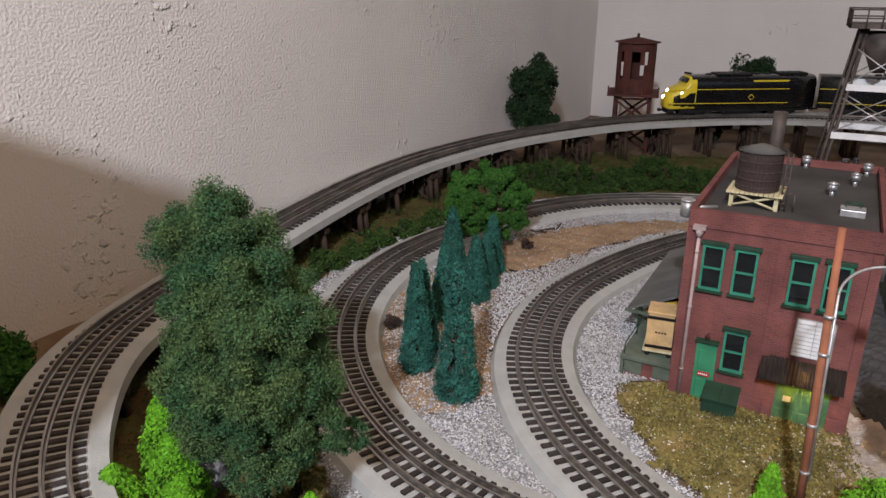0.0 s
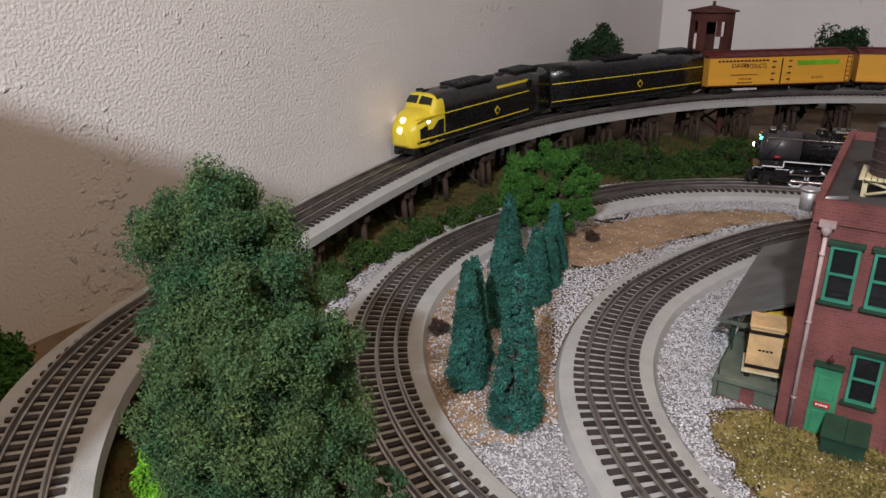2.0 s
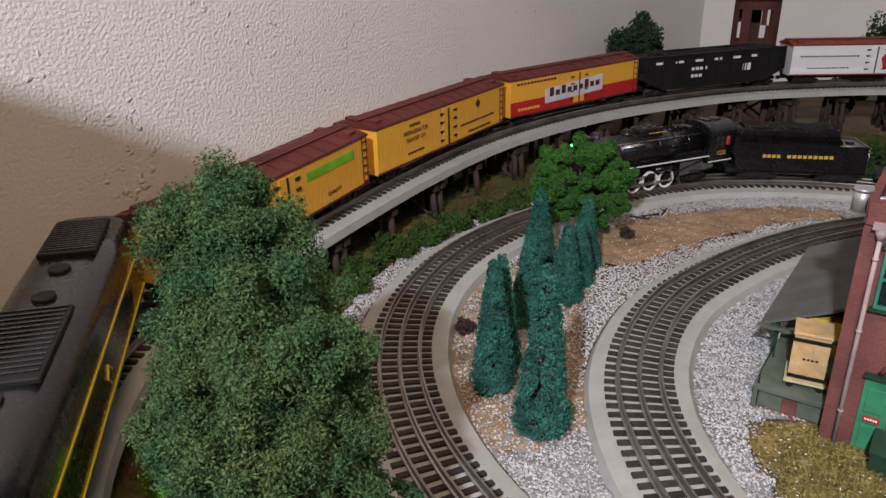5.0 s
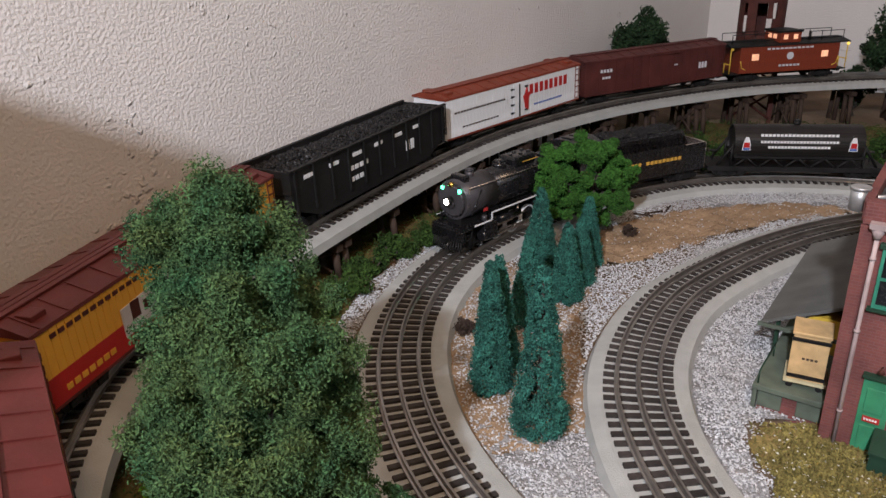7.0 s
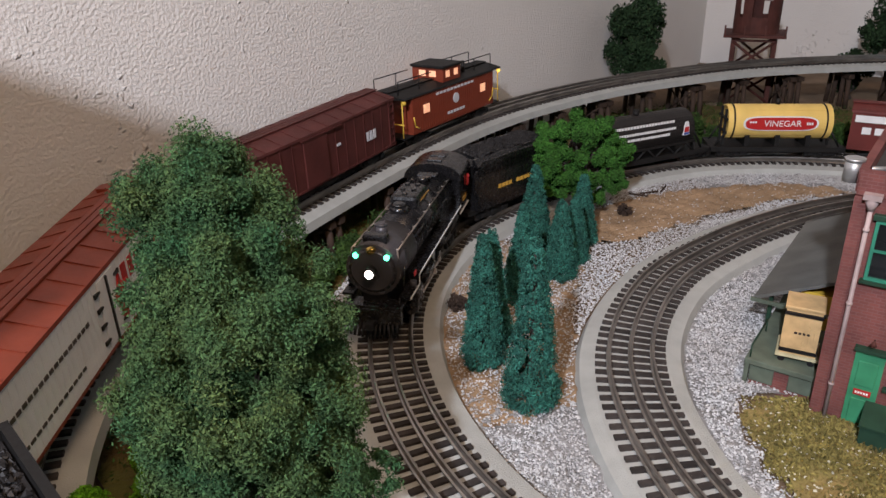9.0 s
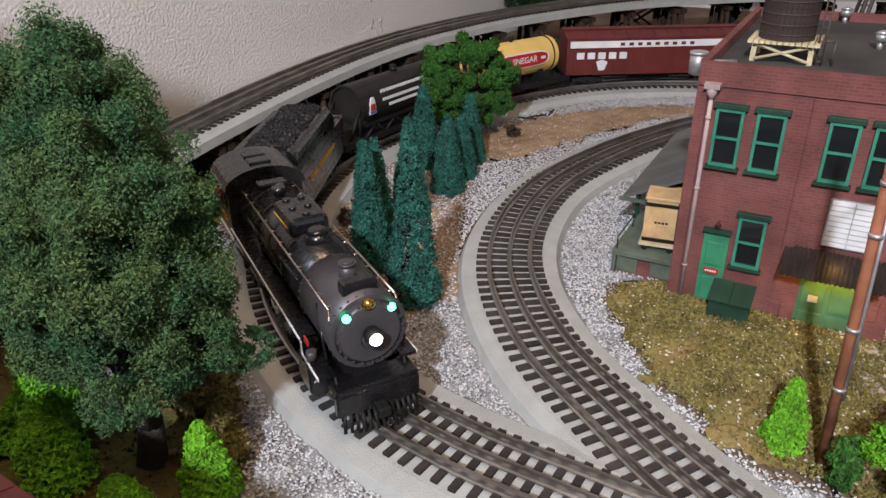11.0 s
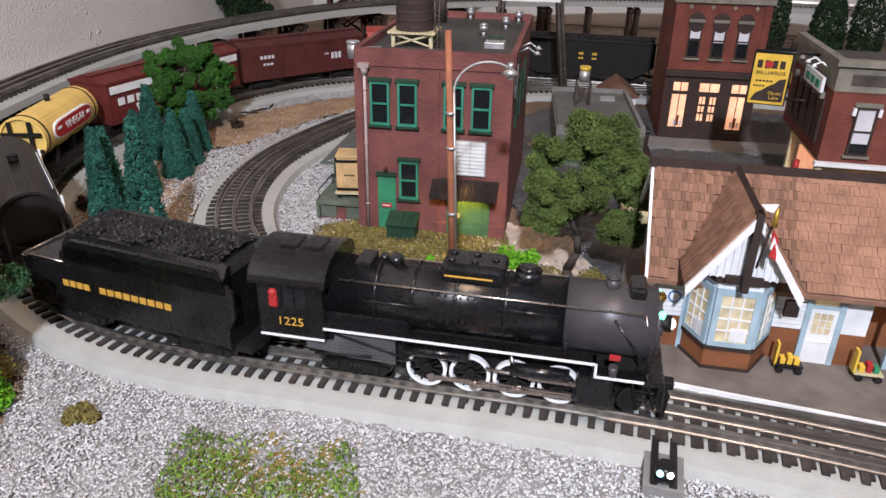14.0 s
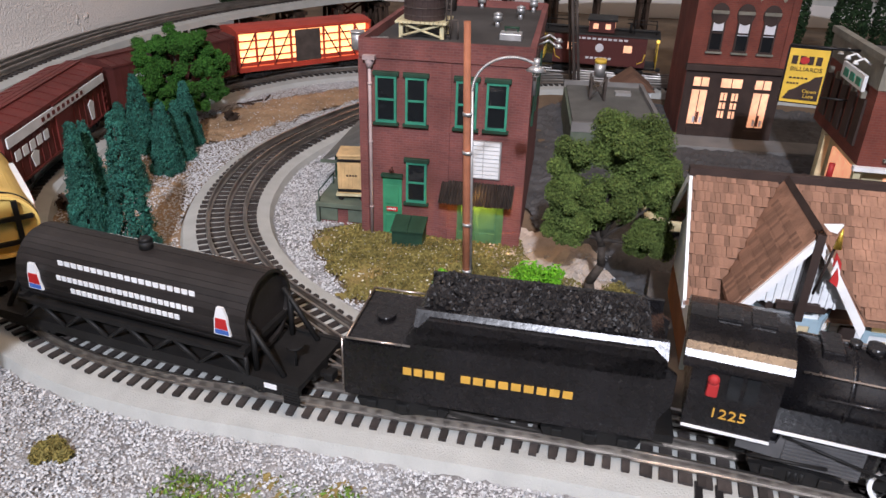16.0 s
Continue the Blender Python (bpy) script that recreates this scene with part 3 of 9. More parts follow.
def grass(name, poly, n, h, material, label, clear=0.045):
    px, py = [p[0] for p in poly], [p[1] for p in poly]
    x, y = rng.uniform(min(px), max(px), n), rng.uniform(min(py), max(py), n)
    ok = inside(poly, x + 0.006 * wobble(x, y), y) & (far_from(MAIN, x, y) > clear) & (far_from(SIDING, x, y) > clear) & (wobble(x, y, 18) + rng.normal(0, 0.5, n) > -0.3)
    x, y = x[ok], y[ok]
    p = np.stack([x, y, 0.003 + rng.uniform(0, h, len(x))], 1)
    d = np.stack([rng.normal(0, 1, len(x)), rng.normal(0, 1, len(x)), np.full(len(x), 0.3)], 1)
    tagged(leaves(name, p, d, 0.0016, material, None), label, "grass", kind="stuff")


grass("turf_blades", GRASS_POLY, 60000, 0.0035, GRASS_TUFT, "short dry turf blades in front of the building")
grass("moss_tufts", MOSS_POLY, 120000, 0.006, LEAF_HEDGE, "low mossy tufts below the raised track", 0.055)
grass("moss_sprigs", MOSSY, 4200, 0.005, SPRIG, "green moss sprigs in the gravel", 0.0)

# trees
FIR = [((-0.025, 0.044, 0.193), (0.040, 0.036, 0.034)), ((-0.020, 0.040, 0.202), (0.030, 0.028, 0.026)), ((-0.040, 0.044, 0.188), (0.024, 0.026, 0.028)), ((-0.002, 0.036, 0.188), (0.026, 0.026, 0.026)), ((0.004, 0.018, 0.174), (0.034, 0.032, 0.026)), ((-0.018, 0.018, 0.168), (0.036, 0.030, 0.026))]
for ring, z, ex, ey, cx, cy, size in ((6, 0.156, 0.026, 0.030, 0.008, 0.000, 0.023), (8, 0.128, 0.030, 0.034, 0.010, -0.006, 0.024), (9, 0.098, 0.031, 0.034, 0.010, -0.008, 0.022), (6, 0.074, 0.028, 0.030, 0.006, -0.006, 0.017)):
    for k in range(ring):
        a = 2 * math.pi * (k + 0.5 * (z < 0.13)) / ring + rng.normal(0, 0.12)
        q = size * rng.uniform(0.80, 1.15)
        FIR.append(((cx + ex * math.cos(a), cy + ey * math.sin(a), z + rng.normal(0, 0.006)), (q, q, q * 0.9)))
FIR += [((-0.014, 0.006, 0.166), (0.032, 0.030, 0.024)), ((-0.026, 0.000, 0.140), (0.026, 0.026, 0.026)), ((-0.028, -0.004, 0.112), (0.024, 0.026, 0.024)), ((0.006, 0, 0.135), (0.030, 0.032, 0.04)), ((0.050, -0.012, 0.088), (0.018, 0.018, 0.014)), ((0.064, -0.004, 0.080), (0.014, 0.014, 0.010))]
tree("fir_tree", -0.1059, 0.4269, FIR, 430000, 0.00098, LEAF_BIG, 0.0075, 0.15, "tall fir with shaggy grey-green foliage and a dark trunk", 0.15, (), (0.5, 0.97), (0.25, 0.44))
for x, y, h, r in ((0.0280, 0.598, 0.135, 0.0205), (-0.0110, 0.648, 0.113, 0.0165), (-0.0070, 0.680, 0.103, 0.0160), (0.0210, 0.885, 0.094, 0.0190), (0.0140, 0.760, 0.096, 0.0170), (0.0480, 0.812, 0.082, 0.0165), (0.0620, 0.850, 0.072, 0.0150), (0.0710, 0.900, 0.079, 0.0160)):
    conifer(x, y, h, r, 26000)
OAK = [((-0.040, 0, 0.088), (0.021, 0.022, 0.022)), ((-0.014, 0.004, 0.104), (0.022, 0.022, 0.020)), ((0.014, 0.0, 0.098), (0.021, 0.022, 0.022)), ((0.036, 0.0, 0.078), (0.018, 0.020, 0.020)), ((0.034, -0.006, 0.050), (0.018, 0.020, 0.018)), ((-0.050, 0, 0.062), (0.018, 0.02, 0.020)), ((-0.026, -0.014, 0.066), (0.022, 0.02, 0.022)), ((0.006, -0.014, 0.066), (0.022, 0.02, 0.024)), ((-0.030, -0.006, 0.040), (0.022, 0.02, 0.016)), ((0.010, -0.006, 0.034), (0.022, 0.022, 0.014))]
tree("oak_tree", 0.0740, 0.985, OAK, 70000, 0.0017, LEAF_OAK, 0.006, 0.07, "round deciduous tree with bright and dark green leaves", 0.40, (), (0.55, 0.92), (0.25, 0.40))
MAPLE = [((0.012, -0.003, 0.131), (0.027, 0.026, 0.027)), ((0.026, -0.008, 0.110), (0.019, 0.019, 0.018)), ((-0.026, 0.008, 0.113), (0.018, 0.018, 0.019)), ((-0.028, 0.008, 0.091), (0.018, 0.018, 0.015)), ((-0.025, 0.007, 0.066), (0.018, 0.018, 0.017)), ((0.001, -0.008, 0.090), (0.021, 0.020, 0.023)), ((0.044, -0.013, 0.095), (0.018, 0.018, 0.020)), ((0.036, -0.011, 0.055), (0.018, 0.018, 0.018))]
tree("shade_tree", 0.3650, 0.4460, MAPLE, 150000, 0.00115, LEAF_MAPLE, 0.0042, 0.10, "olive-green shade tree with split crown beside the depot", 0.30, (), (0.55, 0.85), (0.30, 0.46))
tree("wall_tree", 0.1869, 1.5994, [((0, 0, 0.15), (0.05, 0.045, 0.055)), ((-0.01, 0, 0.10), (0.045, 0.04, 0.04)), ((0.02, 0, 0.06), (0.035, 0.035, 0.03))], 14000, 0.004, LEAF_FAR, 0.006, 0.12, "dark leafy tree standing against the wall")
tree("wall_tree", 0.7037, 1.7507, [((0, 0, 0.145), (0.055, 0.05, 0.055)), ((-0.03, 0, 0.11), (0.04, 0.04, 0.035)), ((0.04, 0, 0.105), (0.04, 0.04, 0.03))], 12000, 0.004, LEAF_FAR, 0.006, 0.11, "dark leafy tree behind the raised track")
tree("wall_tree", 0.6107, 1.686, [((0, 0, 0.05), (0.03, 0.03, 0.045))], 5000, 0.004, LEAF_FAR, 0.004, 0.05, "small dark tree in the shade of the deck")
for x, y, h in ((1.0617, 1.0613, 0.20), (1.1294, 0.998, 0.17), (1.2194, 0.998, 0.21)):
    t = thing("cypress", pose(x, y, 0), "dark slender cypress behind the shops", "tree", "trees")
    n = 5000
    u, a = rng.random(n), rng.uniform(0, 6.28, n)
    rr = 0.028 * np.sin(np.pi * (0.12 + 0.86 * u)) ** 0.7 * rng.uniform(0.8, 1.1, n)
    leaves("crown", np.stack([rr * np.cos(a), rr * np.sin(a), 0.01 + u * h], 1), np.stack([np.cos(a), np.sin(a), a * 0 + 0.4], 1), 0.0035, LEAF_FAR, t)
    bm = bmesh.new()
    cyl(bm, 0.003, 0.001, h * 0.9, None, 6)
    part("trunk", bm, BARK, t)

# bushes
tree("lime_tree", 0.2864, 0.3939, [((0, 0, 0.054), (0.022, 0.022, 0.014)), ((-0.014, 0, 0.040), (0.016, 0.018, 0.015)), ((0.015, 0, 0.038), (0.016, 0.018, 0.015)), ((0.0, -0.008, 0.036), (0.016, 0.016, 0.012))], 13000, 0.0019, LEAF_LIME, 0.0026, 0.04, "small bright lime-green tree at the edge of the gravel", 0.3)
shrub(0.24, 0.4421, 0.011, 0.046, 4000, "slim bright green shrub by the lamp pole")
bush("ivy_shrub", 0.2555, 0.4098, 0.008, 0.036, 1800, 0.002, LEAF_OAK, "dark green shrub climbing the pole foot")
bush("pale_shrub", 0.3843, 0.4375, 0.018, 0.012, 1800, 0.0016, GRASS_TUFT, "low pale flowering shrub below the tree")
for x, y, r, h, k in ((-0.0635, 0.3997, 0.014, 0.045, 3600), (-0.099, 0.3796, 0.015, 0.030, 3000), (-0.1465, 0.4073, 0.018, 0.05, 3600), (-0.1673, 0.4455, 0.022, 0.052, 4200), (-0.1881, 0.4837, 0.02, 0.06, 4200), (-0.202, 0.4297, 0.02, 0.04, 3000)):
    shrub(x, y, r, h * 1.1, int(k * 1.5), "bright lime-green feathery shrub under the fir", "lime shrubs")
for x, y, r, h in ((-0.067, 0.4287, 0.016, 0.03), (-0.0805, 0.4576, 0.018, 0.022), (-0.1129, 0.4812, 0.02, 0.02), (-0.0065, 0.3747, 0.010, 0.009), (-0.0881, 0.4964, 0.015, 0.014)):
    bush("dry_bush", x, y, r, h, 2200, 0.002, GRASS_TUFT, "small dry olive bush in the gravel", "bush", "dry bushes")
for x, y, r, h in ((-0.3972, 0.6171, 0.03, 0.05), (-0.4358, 0.5584, 0.03, 0.05), (-0.3715, 0.588, 0.022, 0.03)):
    bush("wall_bush", x, y, r, h, 3000, 0.003, LEAF_OAK, "dark green bush between wall and raised track", "bush", "wall bushes")
k = 0
for x in np.arange(0.12, 0.62, 0.040):
    y = 1.262 + 0.02 * math.sin(x * 21) + (0.05 if x < 0.2 else 0.035) - 0.16 * max(0, x - 0.45)
    bush("hedge_bush", x, y + 0.03, 0.026, 0.046 + 0.012 * math.sin(x * 37), 2600, 0.003, LEAF_HEDGE, "green hedge bush behind the main track", "bush", "hedge bushes")
    bush("low_hedge", x + 0.02, y - 0.005, 0.024, 0.022, 1500, 0.0026, LEAF_HEDGE, "low olive bush along the main track", "bush", "low hedges")
for x, y in ((-0.1641, 0.7938), (-0.1499, 0.8436), (-0.1305, 0.8937), (-0.101, 0.9393), (-0.0713, 0.9849), (-0.0365, 1.0308), (-0.0016, 1.0766), (0.0385, 1.1178), (0.0838, 1.1642), (-0.1783, 0.744)):
    bush("low_hedge", x - 0.01, y + 0.008, 0.026, 0.022, 1900, 0.0026, LEAF_HEDGE, "low olive bush along the main track", "bush", "low hedges")
bush("dark_tuft", 0.1244, 0.9857, 0.009, 0.014, 700, 0.002, PIER, "small dark shrub on the sandy path")
bush("dark_tuft", -0.0419, 0.7334, 0.010, 0.015, 700, 0.002, PIER, "small dark shrub by the main track")


def boulder(x, y, r, label):
    bm = bmesh.new()
    bmesh.ops.create_icosphere(bm, subdivisions=3, radius=r)
    for v in bm.verts:
        v.co *= 1 + 0.35 * noise.noise(v.co * (1.4 / r))
        v.co.z = max(v.co.z * 0.75, -r * 0.3)
    ob = part("boulder", bm, ROCK)
    ob.matrix_world = pose(x, y, r * 0.28)
    return tagged(ob, label, "rock", "boulders")


boulder(-0.1578, 0.475, 0.020, "grey craggy boulder behind the fir trunk")
boulder(0.2097, 0.4035, 0.008, "pale stone at the track side")
bm = bmesh.new()
rod(bm, (-0.1039, 0.4279, 0.004), (-0.0801, 0.4353, 0.005), 0.0016)
tagged(part("fallen_branch", bm, TWIG), "short pale branch lying by the trunk", "branch")
for x, y, a in ((0.1612, 1.0617, 10), (0.1814, 1.0772, 60), (0.1461, 1.0513, -30)):
    bm = bmesh.new()
    rod(bm, (-0.012, 0, 0.003), (0.012, 0.003, 0.004), 0.0012)
    rod(bm, (0, 0, 0.003), (0.006, 0.006, 0.004), 0.0008)
    ob = part("dead_twig", bm, PIER)
    ob.matrix_world = pose(x, y, 0.001, 0, 0, a)
    tagged(ob, "dead dark twig lying on the sand", "twig", "twigs")


# ---- buildings ----
def brick_mat(name, c1, c2, mortar, scale):
    m = mat(name, c1, 0.85, vary=0.3, scale=30)
    n, l = m.node_tree.nodes, m.node_tree.links
    b = n["Principled BSDF"]
    co = n.new("ShaderNodeTexCoord")
    sep = n.new("ShaderNodeSeparateXYZ")
    l.new(co.outputs["Object"], sep.inputs[0])
    add = n.new("ShaderNodeMath")
    l.new(sep.outputs[0], add.inputs[0])
    l.new(sep.outputs[1], add.inputs[1])
    cmb = n.new("ShaderNodeCombineXYZ")
    l.new(add.outputs[0], cmb.inputs[0])
    l.new(sep.outputs[2], cmb.inputs[1])
    t = n.new("ShaderNodeTexBrick")
    t.inputs["Scale"].default_value = scale
    t.inputs["Color1"].default_value, t.inputs["Color2"].default_value, t.inputs["Mortar"].default_value = (*c1, 1), (*c2, 1), (*mortar, 1)
    t.inputs["Mortar Size"].default_value, t.inputs["Brick Width"].default_value, t.inputs["Row Height"].default_value = 0.018, 0.42, 0.16
    l.new(cmb.outputs[0], t.inputs["Vector"])
    ns = n.new("ShaderNodeTexNoise")
    ns.inputs["Scale"].default_value, ns.inputs["Detail"].default_value = 26, 6
    l.new(co.outputs["Object"], ns.inputs["Vector"])
    mr = n.new("ShaderNodeMapRange")
    mr.inputs["From Min"].default_value, mr.inputs["From Max"].default_value = 0.3, 0.7
    mr.inputs["To Min"].default_value, mr.inputs["To Max"].default_value = 0.6, 1.15
    l.new(ns.outputs["Fac"], mr.inputs["Value"])
    sc = n.new("ShaderNodeVectorMath")
    sc.operation = "SCALE"
    l.new(t.outputs["Color"], sc.inputs[0])
    l.new(mr.outputs[0], sc.inputs["Scale"])
    l.new(sc.outputs[0], b.inputs["Base Color"])
    bp = n.new("ShaderNodeBump")
    bp.inputs["Strength"].default_value, bp.inputs["Distance"].default_value, bp.invert = 0.5, 0.0006, True
    l.new(t.outputs["Fac"], bp.inputs["Height"])
    l.new(bp.outputs[0], b.inputs["Normal"])
    return m


BRICK = brick_mat("plum_brick", (0.215, 0.072, 0.062), (0.165, 0.058, 0.054), (0.20, 0.095, 0.085), 74)
BRICK_RED = brick_mat("red_brick", (0.20, 0.052, 0.034), (0.16, 0.042, 0.03), (0.17, 0.07, 0.055), 70)
GREEN_TRIM = mat("green_trim", (0.040, 0.230, 0.150), 0.6, vary=0.3, scale=60)
GREEN_DOOR = mat("green_door", (0.045, 0.240, 0.120), 0.6, vary=0.25, scale=60)
OLIVE_DOOR = mat("olive_door", (0.085, 0.195, 0.085), 0.6, vary=0.3, scale=60)
GREEN_DARK = mat("dark_green_paint", (0.018, 0.050, 0.030), 0.6, vary=0.3, scale=60)
DOCK_GREEN = mat("weathered_green", (0.115, 0.140, 0.105), 0.8, vary=0.3, scale=60)
STONE = mat("stone_trim", (0.20, 0.19, 0.155), 0.85, vary=0.3, scale=60, bump=0.3)
ROOF_TAR = mat("tar_roof", (0.060, 0.056, 0.054), 0.9, vary=0.4, scale=18, bump=0.4, bump_scale=700)
GREY_ROOF = mat("grey_felt_roof", (0.135, 0.135, 0.125), 0.9, vary=0.3, scale=25, bump=0.3, bump_scale=700)
METAL = mat("galvanised_metal", (0.52, 0.52, 0.52), 0.45, metal=0.7, vary=0.3, scale=80)
PIPE = mat("painted_pipe", (0.42, 0.33, 0.32), 0.6, vary=0.3, scale=60)
WHITE = mat("white_paint", (0.78, 0.79, 0.80), 0.6, vary=0.12, scale=60)
PALE_BLUE = mat("pale_blue_paint", (0.36, 0.48, 0.55), 0.6, vary=0.2, scale=60)
BROWN_PANEL = mat("brown_panel", (0.22, 0.085, 0.035), 0.7, vary=0.3, scale=50)
DARK_WOOD = mat("dark_brown_wood", (0.040, 0.026, 0.022), 0.7, vary=0.3, scale=60)
CREAM_WOOD = mat("cream_timber", (0.58, 0.52, 0.32), 0.7, vary=0.25, scale=80)
CRATE_WOOD = mat("crate_pine", (0.62, 0.42, 0.20), 0.7, vary=0.25, scale=90, bump=0.2)
TANK_WOOD = mat("tank_staves", (0.050, 0.033, 0.030), 0.75, vary=0.4, scale=60, bump=0.4)
POLE_WOOD = mat("pole_wood", (0.30, 0.115, 0.060), 0.75, vary=0.5, scale=40, bump=0.3)
BLACK = mat("black_enamel", (0.014, 0.013, 0.014), 0.38, vary=0.4, scale=50)
RED_PAINT = mat("red_paint", (0.42, 0.03, 0.03), 0.5, vary=0.2, scale=60)
YELLOW_PAINT = mat("yellow_paint", (0.72, 0.48, 0.06), 0.5, vary=0.15, scale=60)
TILE = mat("roof_tile", (0.255, 0.140, 0.092), 0.8, vary=0.35, scale=70, rand=0.35, bump=0.3)
RUST = mat("rusty_brown_paint", (0.080, 0.026, 0.020), 0.75, vary=0.4, scale=50, bump=0.2)
STEEL_GREY = mat("grey_steel", (0.085, 0.070, 0.062), 0.6, metal=0.2, vary=0.4, scale=60)
CONCRETE = mat("concrete", (0.21, 0.205, 0.20), 0.9, vary=0.2, scale=30, bump=0.3, bump_scale=700)
PLATFORM = mat("platform_planks", (0.165, 0.145, 0.128), 0.8, vary=0.3, scale=60, bump=0.2)
SHADE_CLOTH = mat("window_blind", (0.60, 0.60, 0.64), 0.8, vary=0.12, scale=60)
LIT_WARM = mat("lit_interior", (0.8, 0.55, 0.35), 0.8, vary=0.4, scale=70, emit=(1.0, 0.40, 0.20), power=0.7)
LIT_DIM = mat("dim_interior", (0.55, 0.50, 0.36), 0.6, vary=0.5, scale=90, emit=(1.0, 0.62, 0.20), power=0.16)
LIT_YELLOW = mat("lamp_glow", (0.9, 0.7, 0.2), 0.6, vary=0.2, scale=60, emit=(1.0, 0.60, 0.06), power=1.2)
LIT_WHITE = mat("headlamp_glow", (1, 0.95, 0.85), 0.4, vary=0.0, scale=60, emit=(1.0, 0.82, 0.70), power=8)
LIT_GREEN = mat("green_lamp_glow", (0.1, 0.9, 0.5), 0.4, vary=0.0, scale=60, emit=(0.12, 1.0, 0.42), power=6)
LIT_BLUE = mat("cyan_lamp_glow", (0.4, 0.9, 1.0), 0.4, vary=0.0, scale=60, emit=(0.35, 0.85, 1.0), power=6)


def glass_mat(name, tint, rough=0.06):
    m = bpy.data.materials.new(name)
    m.use_nodes = True
    b = m.node_tree.nodes["Principled BSDF"]
    b.inputs["Base Color"].default_value, b.inputs["Roughness"].default_value = (*tint, 1), rough
    return m


PANE = glass_mat("dark_window_glass", (0.012, 0.014, 0.016))


def window(parent, x, y, z, w, h, frame_mat, lintel_mat=None, glass=None, blind=0.0, deep=0.003, name="window"):
    """A sash window on the face y, reaching out to smaller y."""
    bm = bmesh.new()
    e = w * 0.11
    box(bm, x, x + e, y - deep, y + 0.001, z, z + h)
    box(bm, x + w - e, x + w, y - deep, y + 0.001, z, z + h)
    box(bm, x + e, x + w - e, y - deep, y + 0.001, z, z + e)
    box(bm, x + e, x + w - e, y - deep, y + 0.001, z + h - e, z + h)
    box(bm, x + e, x + w - e, y - deep * 0.85, y + 0.001, z + h * 0.5 - e * 0.45, z + h * 0.5 + e * 0.45)
    wob = part(name, bm, frame_mat, parent)
    for k in (0, 1):
        bm = bmesh.new()
        box(bm, x + e * 0.9, x + w - e * 0.9, y - deep * (0.35 + 0.2 * k), y + 0.0005, z + e * 0.9 + k * h * 0.47, z + h * 0.5 + k * (h * 0.5 - e))
        part("pane", bm, glass or PANE, wob)
    if blind:
        bm = bmesh.new()
        box(bm, x + e, x + w - e, y - deep * 0.62, y - deep * 0.5, z + h * (1 - blind), z + h - e)
        part("blind", bm, SHADE_CLOTH, wob)
    if lintel_mat:
        bm = bmesh.new()
        box(bm, x - e, x + w + e, y - deep - 0.0008, y + 0.001, z + h, z + h + w * 0.2, None, 0.0004)
        part("lintel", bm, lintel_mat, wob)
        bm = bmesh.new()
        box(bm, x - e, x + w + e, y - deep - 0.0015, y + 0.001, z - w * 0.12, z)
        part("sill", bm, lintel_mat, wob)
    return wob


def slab_part(name, parent, material, x0, x1, y0, y1, z0, z1, bevel=0.0, label=""):
    bm = bmesh.new()
    box(bm, x0, x1, y0, y1, z0, z1, None, bevel)
    return part(name, bm, material, parent, label)


def words(text, size, material, parent, m, name="lettering", squash=1.0, depth=0.0002):
    """Raised letters in the built-in font, as a mesh, in the plane x, z facing smaller y."""
    cu = bpy.data.curves.new(name, "FONT")
    cu.body, cu.size, cu.align_x, cu.align_y, cu.extrude = text, size, "CENTER", "CENTER", depth
    cu.resolution_u = 2
    tmp = new(name, cu)
    me = bpy.data.meshes.new_from_object(tmp.evaluated_get(bpy.context.evaluated_depsgraph_get()))
    bpy.data.objects.remove(tmp)
    me.transform(m @ pose(0, 0, 0, 90, 0, 0) @ Matrix.Diagonal((squash, 1, 1, 1)))
    me.materials.clear()
    me.materials.append(material)
    ob = new(name, me)
    ob.parent = parent
    return ob


def bars(parent, material, x0, x1, z0, z1, y, n, name="bar_lettering", gap=0.3):
    """A row of n plain blocks that stands for writing."""
    bm = bmesh.new()
    w = (x1 - x0) / n
    for i in range(n):
        box(bm, x0 + i * w, x0 + (i + 1 - gap) * w, y - 0.0003, y + 0.0003, z0, z1)
    return part(name, bm, material, parent)


